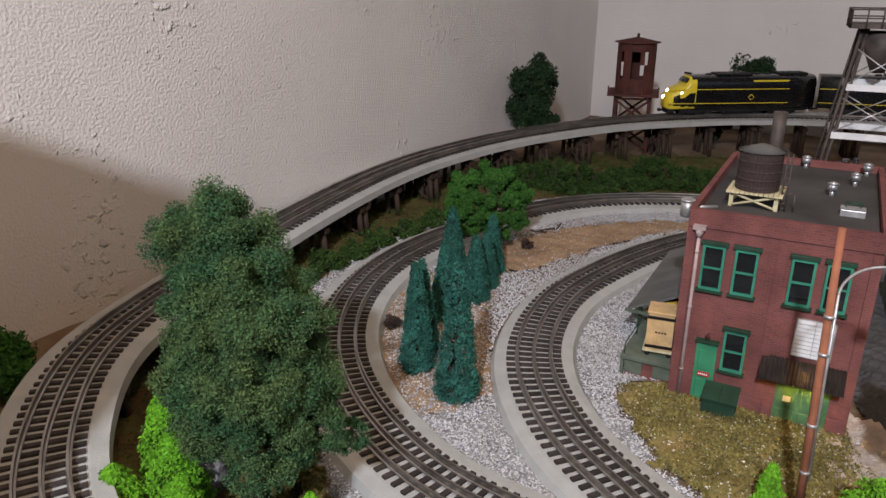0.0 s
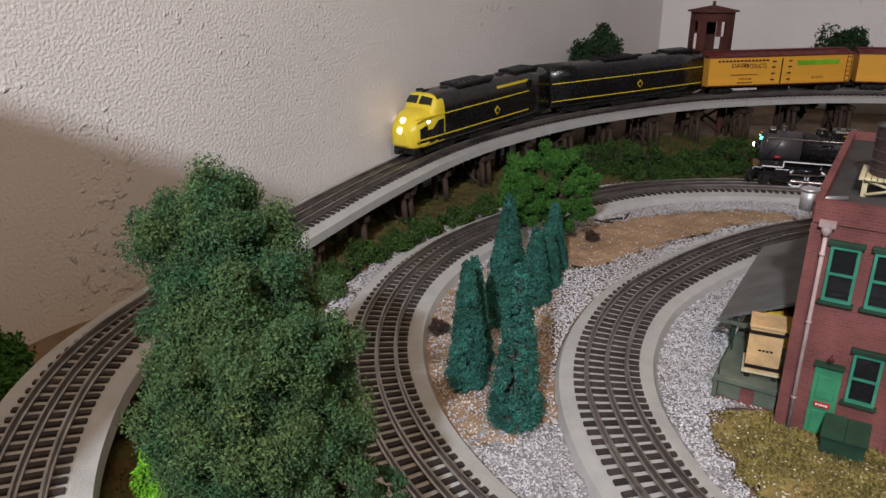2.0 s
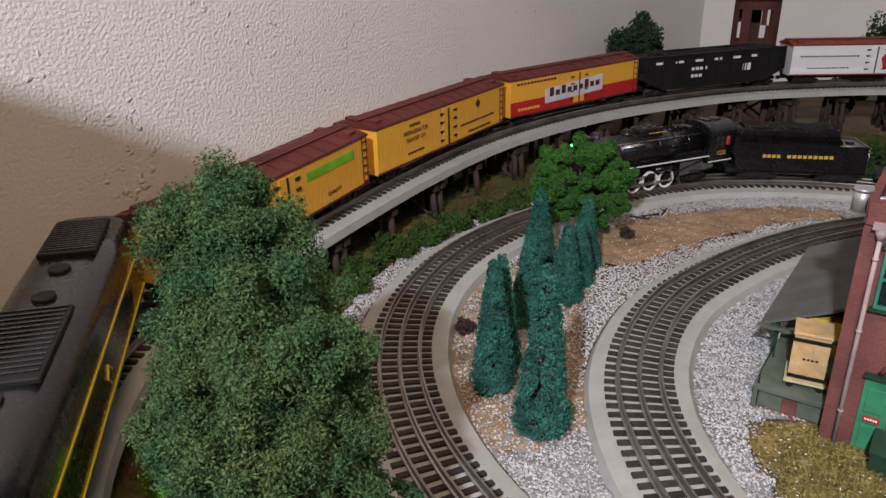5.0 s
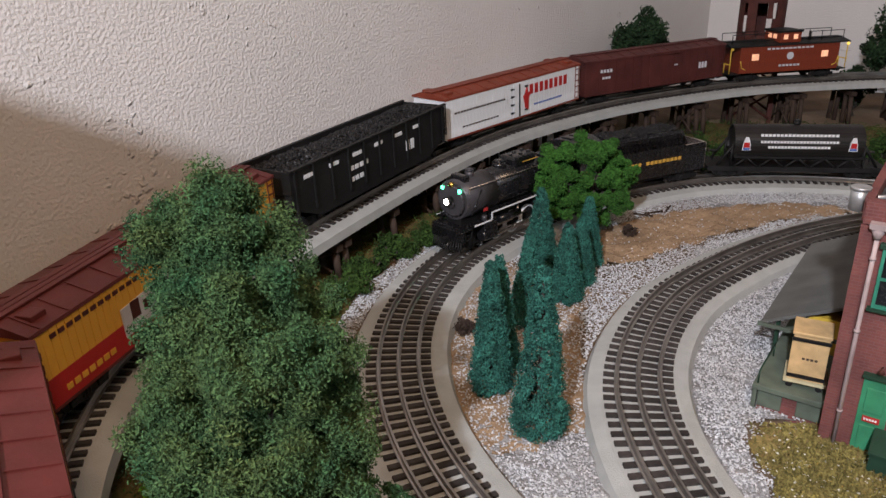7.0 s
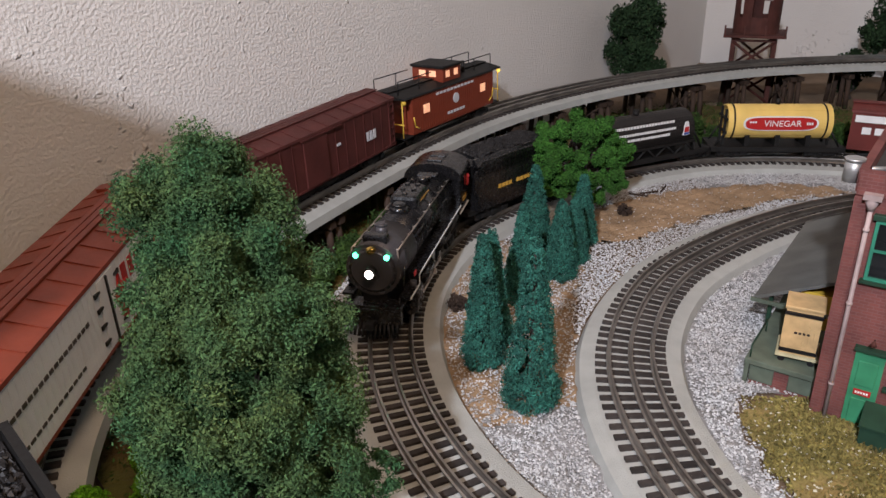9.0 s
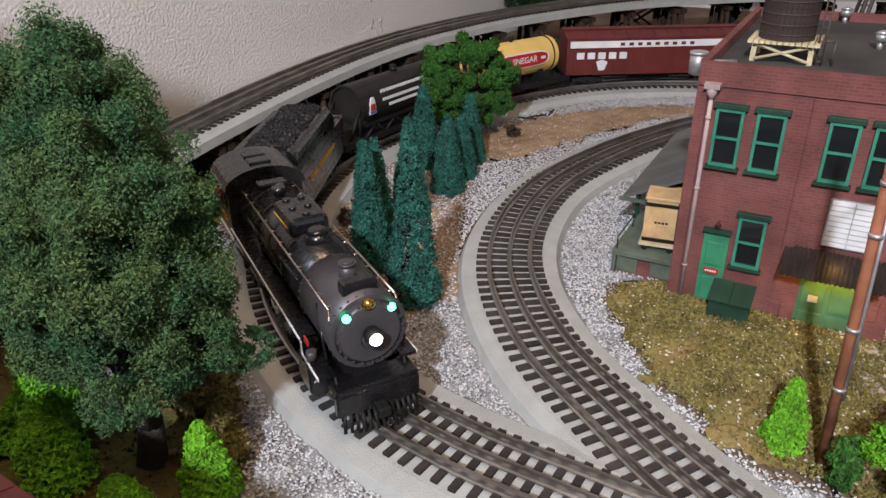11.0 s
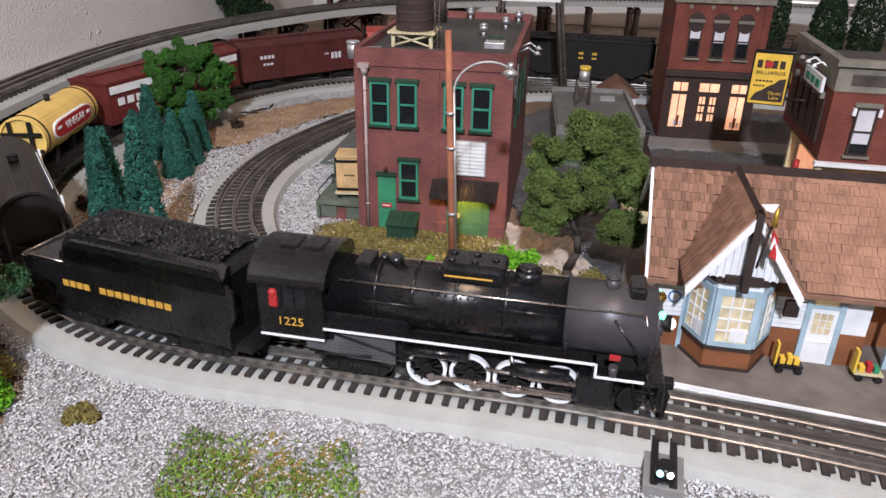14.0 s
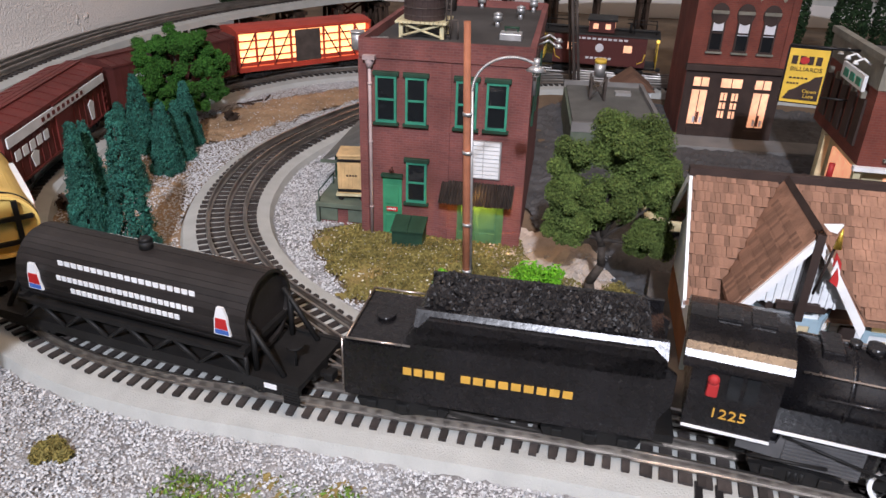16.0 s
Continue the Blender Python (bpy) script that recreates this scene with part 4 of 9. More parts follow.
def brick_building():
    W, D, H = 0.1415, 0.245, 0.1675
    t = thing("brick_building", pose(0.219, 0.609, 0, 0, 0, -27.5), "two-storey plum brick warehouse with green windows and flat tar roof", "building")
    bm = bmesh.new()
    box(bm, 0, W, 0, D, -0.004, H)
    part("wall", bm, BRICK, t)
    slab_part("roof", t, ROOF_TAR, 0.004, W - 0.004, 0.004, D - 0.004, H, H + 0.002)
    for a in ((0, W, -0.0015, 0.004), (0, W, D - 0.004, D + 0.001)):
        slab_part("parapet", t, BRICK, a[0], a[1], a[2], a[3], H - 0.006, H + 0.009)
    for x in (-0.0015, W - 0.0035):
        slab_part("parapet", t, BRICK, x, x + 0.005, 0.004, D - 0.004, H - 0.006, H + 0.009)
    for x in (0.0, 0.0705, W - 0.006):
        slab_part("pilaster", t, BRICK, x - 0.0005, x + 0.0065, -0.0016, 0.002, 0, H - 0.007)
    slab_part("plinth", t, BRICK, 0.077, 0.0860, -0.0035, 0.002, 0, 0.017, 0.0006)
    slab_part("plinth", t, BRICK, 0.1265, W, -0.0035, 0.002, 0, 0.017, 0.0006)
    for x in (0.0138, 0.0392, 0.0812, 0.1062):
        window(t, x, 0, 0.1085, 0.0178, 0.0392, GREEN_TRIM, GREEN_DARK)
    window(t, 0.0402, 0, 0.0375, 0.018, 0.0372, GREEN_TRIM, GREEN_DARK)
    for y in (0.045, 0.095, 0.15):
        bm = bmesh.new()
        box(bm, W - 0.001, W + 0.002, y, y + 0.018, 0.10, 0.142)
        part("side_window", bm, GREEN_DARK, t)
    # door with its red plate and lamp
    d = slab_part("door", t, GREEN_DOOR, 0.0192, 0.0362, -0.0015, 0.001, 0, 0.060)
    for z in (0.006, 0.034):
        slab_part("door_panel", d, GREEN_DOOR, 0.0220, 0.0334, -0.0022, 0, z, z + 0.018, 0.0005)
    slab_part("door_hood", d, GREEN_DARK, 0.0182, 0.0372, -0.005, 0.0, 0.060, 0.0625)
    p = slab_part("door_plate", d, RED_PAINT, 0.0227, 0.0327, -0.0028, -0.002, 0.0275, 0.0315)
    bars(p, WHITE, 0.0237, 0.0317, 0.0290, 0.0303, -0.0029, 5)
    bm = bmesh.new()
    rod(bm, (0.0277, 0, 0.068), (0.0277, -0.005, 0.069), 0.0006)
    cyl(bm, 0.0022, 0.0008, 0.0025, pose(0.0277, -0.005, 0.0665), 10)
    part("door_lamp", bm, RUST, d)
    # loading door below a corrugated awning
    d = slab_part("loading_door", t, OLIVE_DOOR, 0.0860, 0.1265, -0.0012, 0.001, 0, 0.043)
    for k in (0, 1):
        x = 0.088 + k * 0.0175
        for z, h in ((0.004, 0.010), (0.017, 0.022)):
            slab_part("door_panel", d, OLIVE_DOOR, x, x + 0.0145, -0.0020, 0, z, z + h, 0.0005)
    slab_part("notice", d, WHITE, 0.0925, 0.0985, -0.0026, -0.002, 0.0225, 0.0275)
    bm = bmesh.new()
    n = 22
    vs = []
    for i in range(n * 2 + 1):
        x = 0.0715 + 0.063 * i / (n * 2)
        dz = 0.0008 * (1 if i % 2 else -1)
        vs.append((bm.verts.new((x, 0.0, 0.0605 + dz)), bm.verts.new((x, -0.021, 0.0475 + dz))))
    for a, b in zip(vs, vs[1:]):
        bm.faces.new((a[0], a[1], b[1], b[0]))
    bmesh.ops.solidify(bm, geom=bm.faces[:], thickness=0.0006)
    part("awning", bm, STEEL_GREY, t)
    bm = bmesh.new()
    bmesh.ops.create_icosphere(bm, subdivisions=2, radius=0.0018, matrix=Matrix.Translation((0.104, -0.009, 0.0505)))
    part("awning_lamp", bm, mat("awning_bulb", (1, .8, .3), 0.5, emit=(1.0, 0.62, 0.10), power=260), t)
    # white louvred shutter
    s = slab_part("shutter", t, METAL, 0.0920, 0.1212, -0.002, 0.001, 0.0650, 0.0985)
    for k in (0, 1):
        for i in range(9):
            slab_part("slat", s, WHITE, 0.0930 + k * 0.0138, 0.1062 + k * 0.0138, -0.0032, -0.001, 0.0662 + i * 0.0036, 0.0690 + i * 0.0036)
    # down pipe with its hopper
    bm = bmesh.new()
    rod(bm, (0.0095, -0.0035, 0.004), (0.0095, -0.0035, 0.155), 0.0014, 10)
    cyl(bm, 0.002, 0.0042, 0.007, pose(0.0095, -0.0035, 0.1535), 10)
    box(bm, 0.0045, 0.0145, -0.0075, 0.0005, 0.1605, 0.1640)
    for z in (0.03, 0.09, 0.14):
        cyl(bm, 0.0019, 0.0019, 0.0016, pose(0.0095, -0.0035, z), 10)
    part("down_pipe", bm, PIPE, t)
    # roof vents, hatch, stack
    for x, y in ((0.100, 0.125), (0.118, 0.175), (0.128, 0.225), (0.072, 0.232)):
        bm = bmesh.new()
        cyl(bm, 0.0022, 0.0022, 0.008, pose(x, y, H), 10)
        cyl(bm, 0.0045, 0.0040, 0.0055, pose(x, y, H + 0.008), 12)
        cyl(bm, 0.0052, 0.001, 0.002, pose(x, y, H + 0.0135), 12)
        part("roof_vent", bm, METAL, t)
    slab_part("roof_hatch", t, METAL, 0.108, 0.127, 0.062, 0.078, H + 0.001, H + 0.0075, 0.0006)
    bm = bmesh.new()
    rod(bm, (0.111, 0.074, H + 0.011), (0.124, 0.074, H + 0.011), 0.001)
    rod(bm, (0.112, 0.074, H + 0.006), (0.112, 0.074, H + 0.011), 0.0007)
    rod(bm, (0.123, 0.074, H + 0.006), (0.123, 0.074, H + 0.011), 0.0007)
    part("hatch_handle", bm, GREEN_DARK, t)
    bm = bmesh.new()
    cyl(bm, 0.0065, 0.0065, 0.062, pose(0.042, 0.205, H), 16)
    part("flue_pipe", bm, STEEL_GREY, t)
    # outlet on the parapet corner
    bm = bmesh.new()
    cyl(bm, 0.0055, 0.0055, 0.014, pose(-0.006, 0.018, H - 0.004), 14)
    cyl(bm, 0.0060, 0.0060, 0.002, pose(-0.006, 0.018, H + 0.009), 14)
    rod(bm, (-0.002, 0.02, H + 0.004), (0.016, 0.034, H + 0.003), 0.0016)
    part("corner_vent", bm, METAL, t)
    bm = bmesh.new()
    box(bm, W + 0.001, W + 0.003, 0.004, 0.045, 0.150, 0.168)
    part("wall_sign", bm, DARK_WOOD, t)
    bm = bmesh.new()
    rod(bm, (W + 0.002, 0.006, 0.138), (W + 0.002, 0.006, 0.168), 0.0017, 8)
    for k in (0.03, 0.055):
        pts = [Vector((W + 0.002, k, H + 0.006)), Vector((W + 0.010, k - 0.004, H + 0.011)), Vector((W + 0.018, k - 0.006, H + 0.006))]
        for a, b in zip(pts, pts[1:]):
            rod(bm, a, b, 0.0009, 6)
        cyl(bm, 0.0035, 0.001, 0.003, Matrix.Translation(pts[-1]), 10)
    part("sign_lamp", bm, METAL, t)
    return t


def water_tank():
    t = thing("water_tank", pose(0.219, 0.609, 0.1695, 0, 0, -27.5) @ pose(0.042, 0.062, 0) @ Matrix.Diagonal((0.94, 0.94, 0.88, 1)), "brown wooden water tank on a cream timber stand on the roof", "water tank")
    for x in (-0.019, 0.019):
        for y in (-0.014, 0.014):
            slab_part("leg", t, CREAM_WOOD, x - 0.0018, x + 0.0018, y - 0.0018, y + 0.0018, 0, 0.0145)
    for y in (-0.0165, 0.0165):
        for s in (-1, 1):
            bm = bmesh.new()
            rod(bm, (-0.018 * s, y, 0.002), (0.018 * s, y, 0.0135), 0.0012, 6)
            part("brace", bm, CREAM_WOOD, t)
    for i in range(12):
        slab_part("plank", t, CREAM_WOOD, -0.0235 + i * 0.004, -0.0201 + i * 0.004, -0.021, 0.021, 0.0145, 0.0165)
    bm = bmesh.new()
    n = 36
    cyl(bm, 0.0175, 0.0175, 0.036, pose(0, 0, 0.0166), 36)
    tank = part("tank", bm, TANK_WOOD, t)
    stave = slab_part("stave", tank, TANK_WOOD, -0.00155, 0.00155, 0.0165, 0.0188, 0.0165, 0.054)
    for i in range(1, n):
        ob = new("stave", stave.data)
        ob.parent, ob.matrix_basis = tank, Matrix.Rotation(2 * math.pi * i / n, 4, "Z")
    for z in (0.021, 0.028, 0.036, 0.045):
        bm = bmesh.new()
        cyl(bm, 0.0193, 0.0193, 0.0008, pose(0, 0, z), 36)
        part("hoop", bm, STEEL_GREY, tank)
    bm = bmesh.new()
    cyl(bm, 0.0205, 0.004, 0.006, pose(0, 0, 0.0545), 28)
    part("lid", bm, GREY_ROOF, t)
    bm = bmesh.new()
    for x in (0.0225, 0.0265):
        rod(bm, (x, -0.012, 0), (x, -0.012, 0.056), 0.0007, 6)
    for i in range(11):
        rod(bm, (0.0225, -0.012, 0.003 + i * 0.005), (0.0265, -0.012, 0.003 + i * 0.005), 0.0005, 6)
    rod(bm, (0.0265, -0.012, 0.018), (0.033, -0.010, 0.018), 0.0008)
    rod(bm, (0.033, -0.010, 0.018), (0.033, -0.010, 0.0), 0.0008)
    part("ladder", bm, STEEL_GREY, t)
    return t


brick_building()
water_tank()


def dumpster():
    t = thing("dumpster", pose(0.219, 0.609, 0.002, 0, 0, -27.5) @ pose(0.031, -0.022, 0), "dark green metal dumpster with a closed lid", "dumpster")
    bm = bmesh.new()
    prism(bm, [(0.0, 0.0), (0.019, 0.0), (0.019, 0.021), (0.0, 0.0155)], 0.001, 0.028, axis="x")
    part("body", bm, GREEN_DARK, t)
    for k in (0, 1):
        bm = bmesh.new()
        prism(bm, [(-0.002, 0.0155), (0.020, 0.0215), (0.020, 0.0229), (-0.002, 0.0169)], k * 0.0148, 0.0143 + k * 0.0148, axis="x")
        part("lid", bm, GREEN_DARK, t)
    for x in (0.003, 0.024):
        slab_part("foot", t, BLACK, x, x + 0.003, 0.002, 0.016, -0.003, 0.001)
    return t


dumpster()


def loading_dock():
    t = thing("loading_dock", pose(0.219, 0.609, 0, 0, 0, -27.5), "weathered green loading dock with panelled front and grey canopy roof", "loading dock")
    slab_part("deck", t, DOCK_GREEN, -0.049, -0.001, 0.012, 0.245, 0.018, 0.0225, 0.0006)
    slab_part("base", t, BRICK, -0.045, -0.001, 0.016, 0.24, -0.004, 0.018)
    for x in (-0.045, -0.0185):
        slab_part("panel", t, DOCK_GREEN, x, x + 0.0165, 0.0145, 0.0165, 0.004, 0.0165, 0.0006)
    slab_part("corner_post", t, DOCK_GREEN, -0.0485, -0.0455, 0.0125, 0.0165, -0.004, 0.018)
    bm = bmesh.new()
    rod(bm, (-0.046, 0.015, 0.0225), (-0.046, 0.015, 0.033), 0.0006)
    rod(bm, (-0.046, 0.06, 0.0225), (-0.046, 0.06, 0.033), 0.0006)
    rod(bm, (-0.046, 0.015, 0.033), (-0.046, 0.06, 0.033), 0.0006)
    part("rail", bm, GREEN_DARK, t)
    bm = bmesh.new()
    prism(bm, [(-0.062, 0.038), (-0.001, 0.068), (-0.001, 0.071), (-0.062, 0.041)], 0.078, 0.27)
    part("canopy_roof", bm, GREY_ROOF, t)
    slab_part("roof_trim", t, DOCK_GREEN, -0.064, -0.002, 0.0755, 0.0775, 0.0375, 0.0405)
    slab_part("back_wall", t, YELLOW_PAINT, -0.03, -0.002, 0.085, 0.24, 0.0225, 0.052)
    for y in (0.085, 0.15, 0.23):
        slab_part("post", t, GREEN_DARK, -0.052, -0.049, y, y + 0.003, 0.0, 0.042)
    return t


loading_dock()


def crate():
    t = thing("wooden_crate", pose(0.219, 0.609, 0.0225, 0, 0, -27.5) @ pose(-0.0190, 0.036, 0.0, 0, 0, 8) @ Matrix.Diagonal((1.08, 1.15, 0.98, 1)), "tall pine crate with black straps on a small cart", "crate")
    slab_part("cart_deck", t, CREAM_WOOD, -0.013, 0.013, -0.012, 0.012, 0.0045, 0.0065)
    for x in (-0.009, 0.009):
        for y in (-0.010, 0.010):
            bm = bmesh.new()
            cyl(bm, 0.0022, 0.0022, 0.0012, pose(x, y, 0.0022, 90), 10)
            part("wheel", bm, BLACK, t)
    b = slab_part("box", t, CRATE_WOOD, -0.0108, 0.0108, -0.0098, 0.0098, 0.0065, 0.043)
    for i in range(7):
        slab_part("board", b, CRATE_WOOD, -0.0113 + i * 0.0032, -0.0085 + i * 0.0032, -0.0106, -0.0098, 0.0115, 0.0375)
    for z in (0.0085, 0.0385):
        slab_part("strap", b, BLACK, -0.0115, 0.0115, -0.0112, 0.0106, z, z + 0.0022)
    slab_part("crate_top", b, CRATE_WOOD, -0.0118, 0.0118, -0.0110, 0.0110, 0.043, 0.0455, 0.0006)
    bars(b, DARK_WOOD, -0.004, 0.006, 0.024, 0.0255, -0.0107, 4)
    return t


crate()


def street_lamp():
    t = thing("street_lamp", pose(0.2550, 0.4280, -0.003, 0, 0, -24), "brown wooden pole with grey conduit and curved lamp arm", "street lamp")
    bm = bmesh.new()
    cyl(bm, 0.0029, 0.0021, 0.2215, pose(0, 0, 0, 0, -2.2), 12)
    part("pole", bm, POLE_WOOD, t)
    bm = bmesh.new()
    rod(bm, (0.0012, -0.001, 0.05), (-0.0036, -0.001, 0.181), 0.0009, 8)
    pts = [Vector((-0.0036 + 0.0235 * (1 - math.cos(a)), -0.001, 0.181 + 0.021 * math.sin(a))) for a in np.linspace(0, 2.2, 40)]
    for a, b in zip(pts, pts[1:]):
        rod(bm, a, b, 0.0009, 8)
    part("lamp_arm", bm, METAL, t)
    bm = bmesh.new()
    e = pts[-1]
    cyl(bm, 0.0062, 0.002, 0.0030, Matrix.Translation(e - Vector((0, 0, 0.003))), 16)
    cyl(bm, 0.002, 0.002, 0.004, Matrix.Translation(e), 10)
    part("lamp_shade", bm, METAL, t)
    bm = bmesh.new()
    cyl(bm, 0.002, 0.0028, 0.0035, Matrix.Translation(e - Vector((0, 0, 0.0065))), 10)
    part("bulb", bm, WHITE, t)
    for z in (0.055, 0.09, 0.14, 0.165):
        bm = bmesh.new()
        cyl(bm, 0.0034, 0.0034, 0.0020, pose(-0.0384 * z + 0.0006, 0, z), 12)
        part("band", bm, METAL, t)
    return t


street_lamp()


def depot():
    t = thing("depot", pose(0.371, 0.338, 0.012, 0, 0, -29), "small station with white siding, brown base, and tiled gable roof", "station")
    L, D = 0.140, 0.10
    E, R = 0.0575, 0.1165       # eave and ridge heights
    slab_part("wall", t, WHITE, 0, L, 0, D, 0.024, E + 0.004)
    slab_part("base_panel", t, BROWN_PANEL, -0.0006, L, -0.0008, D, 0, 0.024)
    bm = bmesh.new()
    prism(bm, [(0.0, E), (D, E), (0.05, R - 0.004)], 0.0, L, axis="x")
    part("gable_wall", bm, WHITE, t)
    for i in range(9):
        slab_part("clapboard", t, WHITE, 0.0005, 0.0225, -0.0014, 0.0, 0.025 + i * 0.0035, 0.0280 + i * 0.0035)
        slab_part("clapboard", t, WHITE, 0.079, 0.0985, -0.0014, 0.0, 0.025 + i * 0.0035, 0.0280 + i * 0.0035)
    for x in (-0.001, 0.0195):
        slab_part("corner_board", t, PALE_BLUE, x, x + 0.003, -0.002, 0.001, 0.0, E)
    # bay window
    bay = [(0.0215, 0.0), (0.0345, -0.024), (0.0645, -0.024), (0.0790, 0.0)]

    def bay_solid(z0, z1, grow, material, name):
        bm = bmesh.new()
        c = Vector((0.0498, -0.008))
        a = [bm.verts.new((*(c + (Vector(p) - c) * grow), z0)) for p in bay]
        b = [bm.verts.new((*(c + (Vector(p) - c) * grow), z1)) for p in bay]
        bm.faces.new(a[::-1])
        bm.faces.new(b)
        for i in range(4):
            bm.faces.new((a[i], a[(i + 1) % 4], b[(i + 1) % 4], b[i]))
        bmesh.ops.recalc_face_normals(bm, faces=bm.faces)
        return part(name, bm, material, t)
    bay_solid(0, 0.0022, 1.06, DARK_WOOD, "bay_skirt")
    bay_solid(0.0022, 0.015, 1.0, BROWN_PANEL, "bay_base")
    bay_solid(0.015, 0.0185, 1.05, DARK_WOOD, "bay_sill")
    bay_solid(0.0185, 0.066, 0.93, WHITE, "bay_wall")
    bay_solid(0.066, 0.0705, 1.08, DARK_WOOD, "bay_cornice")
    for i in range(3):
        p, q = Vector(bay[i]), Vector(bay[i + 1])
        mid, ang = (p + q) / 2, math.atan2(q.y - p.y, q.x - p.x)
        ln = (q - p).length
        f = thing("bay_window", Matrix(), "", "")
        f.parent = t
        f.matrix_basis = Matrix.Translation((mid.x, mid.y, 0)) @ Matrix.Rotation(ang, 4, "Z")
        for k in ("label", "category"):
            if k in f:
                del f[k]
        w = ln * 0.34
        bm = bmesh.new()
        for x0, x1, z0, z1 in ((-w - 0.004, -w, 0.0185, 0.061), (w, w + 0.004, 0.0185, 0.061), (-w, w, 0.0185, 0.022), (-w, w, 0.057, 0.061)):
            box(bm, x0, x1, -0.0012, 0.001, z0, z1)
        part("window_frame", bm, PALE_BLUE, f)
        slab_part("pane", f, LIT_DIM, -w, w, -0.0002, 0.0008, 0.022, 0.057)
        bm = bmesh.new()
        for k in (1, 2):
            box(bm, -w + 2 * w * k / 3 - 0.0005, -w + 2 * w * k / 3 + 0.0005, -0.0009, 0.0, 0.022, 0.057)
        for k in (1, 2, 3):
            box(bm, -w, w, -0.0009, 0.0, 0.022 + 0.00875 * k - 0.0005, 0.022 + 0.00875 * k + 0.0005)
        part("glazing_bar", bm, WHITE, f)
        slab_part("curtain", f, WHITE, -w * 0.1, w * 0.9, -0.0007, -0.0003, 0.023, 0.033)
    # door and notice
    d = slab_part("door", t, WHITE, 0.1020, 0.1195, -0.002, 0.001, 0.0, 0.043)
    for x0, x1, z0, z1 in ((0.0985, 0.1020, 0, 0.055), (0.1195, 0.1230, 0, 0.055), (0.1020, 0.1195, 0.052, 0.055), (0.1020, 0.1195, 0.043, 0.045)):
        slab_part("door_frame", d, PALE_BLUE, x0, x1, -0.003, 0.001, z0, z1)
    slab_part("transom_light", d, LIT_DIM, 0.1035, 0.1180, -0.0015, 0.001, 0.045, 0.052)
    for r in range(3):
        for k in range(3):
            slab_part("door_light", d, LIT_DIM, 0.1047 + k * 0.0042, 0.1081 + k * 0.0042, -0.0025, -0.001, 0.0235 + r * 0.0055, 0.0282 + r * 0.0055)
    slab_part("door_rail", d, WHITE, 0.1040, 0.1175, -0.0026, -0.001, 0.0165, 0.0175)
    slab_part("notice_board", t, DARK_WOOD, 0.0845, 0.0945, -0.003, 0.0, 0.034, 0.047, 0.001)
    bm = bmesh.new()
    cyl(bm, 0.0045, 0.0045, 0.0006, pose(0.0135, -0.0013, 0.040, 90), 18)
    part("round_sign", bm, mat("blue_sign", (0.05, 0.16, 0.42), 0.5), t)
    bm = bmesh.new()
    cyl(bm, 0.0033, 0.0033, 0.0006, pose(0.0135, -0.0016, 0.040, 90), 18)
    part("sign_disc", bm, WHITE, t)
    # roof planes with tiles laid in rows
    x0, x1, ye, ov = -0.009, 0.196, -0.013, 0.003
    slope = math.atan2(R - E, 0.05 - ye)
    ln = math.hypot(R - E, 0.05 - ye)
    roof = thing("roof", Matrix(), "", "")
    roof.parent = t
    for k in ("label", "category"):
        if k in roof:
            del roof[k]
    bm = bmesh.new()
    prism(bm, [(ye, E), (0.05, R), (0.113, E), (0.113, E - 0.003), (0.05, R - 0.004), (ye, E - 0.003)], x0, x1, axis="x")
    part("roof_deck", bm, TILE, roof)
    slab_part("ridge_cap", roof, DARK_WOOD, x0 - 0.001, x1 + 0.001, 0.047, 0.053, R - 0.001, R + 0.0045)
    for x in (x0 - 0.0005, x1 - 0.0015):
        bm = bmesh.new()
        prism(bm, [(ye, E - 0.005), (0.05, R - 0.006), (0.113, E - 0.005), (0.113, E + 0.001), (0.05, R + 0.001), (ye, E + 0.001)], x, x + 0.002, axis="x")
        part("barge_board", bm, WHITE, roof)
    bm = bmesh.new()
    box(bm, -0.00150, 0.00150, -0.0002, 0.0076, 0.0, 0.0011, pose(0, 0, 0, -2.5))
    tile0 = part("tile", bm, TILE, roof)
    rows, cols, first, extra = 12, 66, True, []
    for r in range(rows):
        for c in range(cols):
            s = (r + 0.05) * ln / rows
            x = x0 + 0.003 + (c + 0.5 * (r % 2)) * 0.00312
            y, z = ye + s * math.cos(slope), E + s * math.sin(slope)
            if x > x1 - 0.002 or (abs(x - 0.0485) < 0.037 * (1.15 - (s / ln) * 1.15) and s < ln * 0.95):
                continue
            m = Matrix.Translation((x, y, z + 0.0012 + rng.uniform(0, 0.0004))) @ Matrix.Rotation(slope + rng.normal(0, 0.012), 4, "X") @ Matrix.Rotation(rng.normal(0, 0.02), 4, "Z")
            if c < 30:
                ob = tile0 if first else new("tile", tile0.data)
                ob.parent, ob.matrix_basis, first = roof, m, False
            else:
                extra.append(m)
    base = np.array([v.co for v in tile0.data.vertices])
    fc = np.array([list(f.vertices) for f in tile0.data.polygons])
    tagged(mesh_np("far_tiles", np.concatenate([base @ np.array(m.to_3x3()).T + np.array(m.translation) for m in extra]), np.concatenate([fc + len(base) * i for i in range(len(extra))]), TILE, roof), kind="stuff")
    # cross gable over the bay
    gx, gz, gy, hw, EG = 0.0485, 0.1175, -0.034, 0.0325, 0.0680
    bm = bmesh.new()
    prism(bm, [(gx - hw + 0.005, EG + 0.003), (gx + hw - 0.005, EG + 0.003), (gx, gz - 0.006)], gy + 0.008, 0.03)
    part("gable_front", bm, WHITE, t)
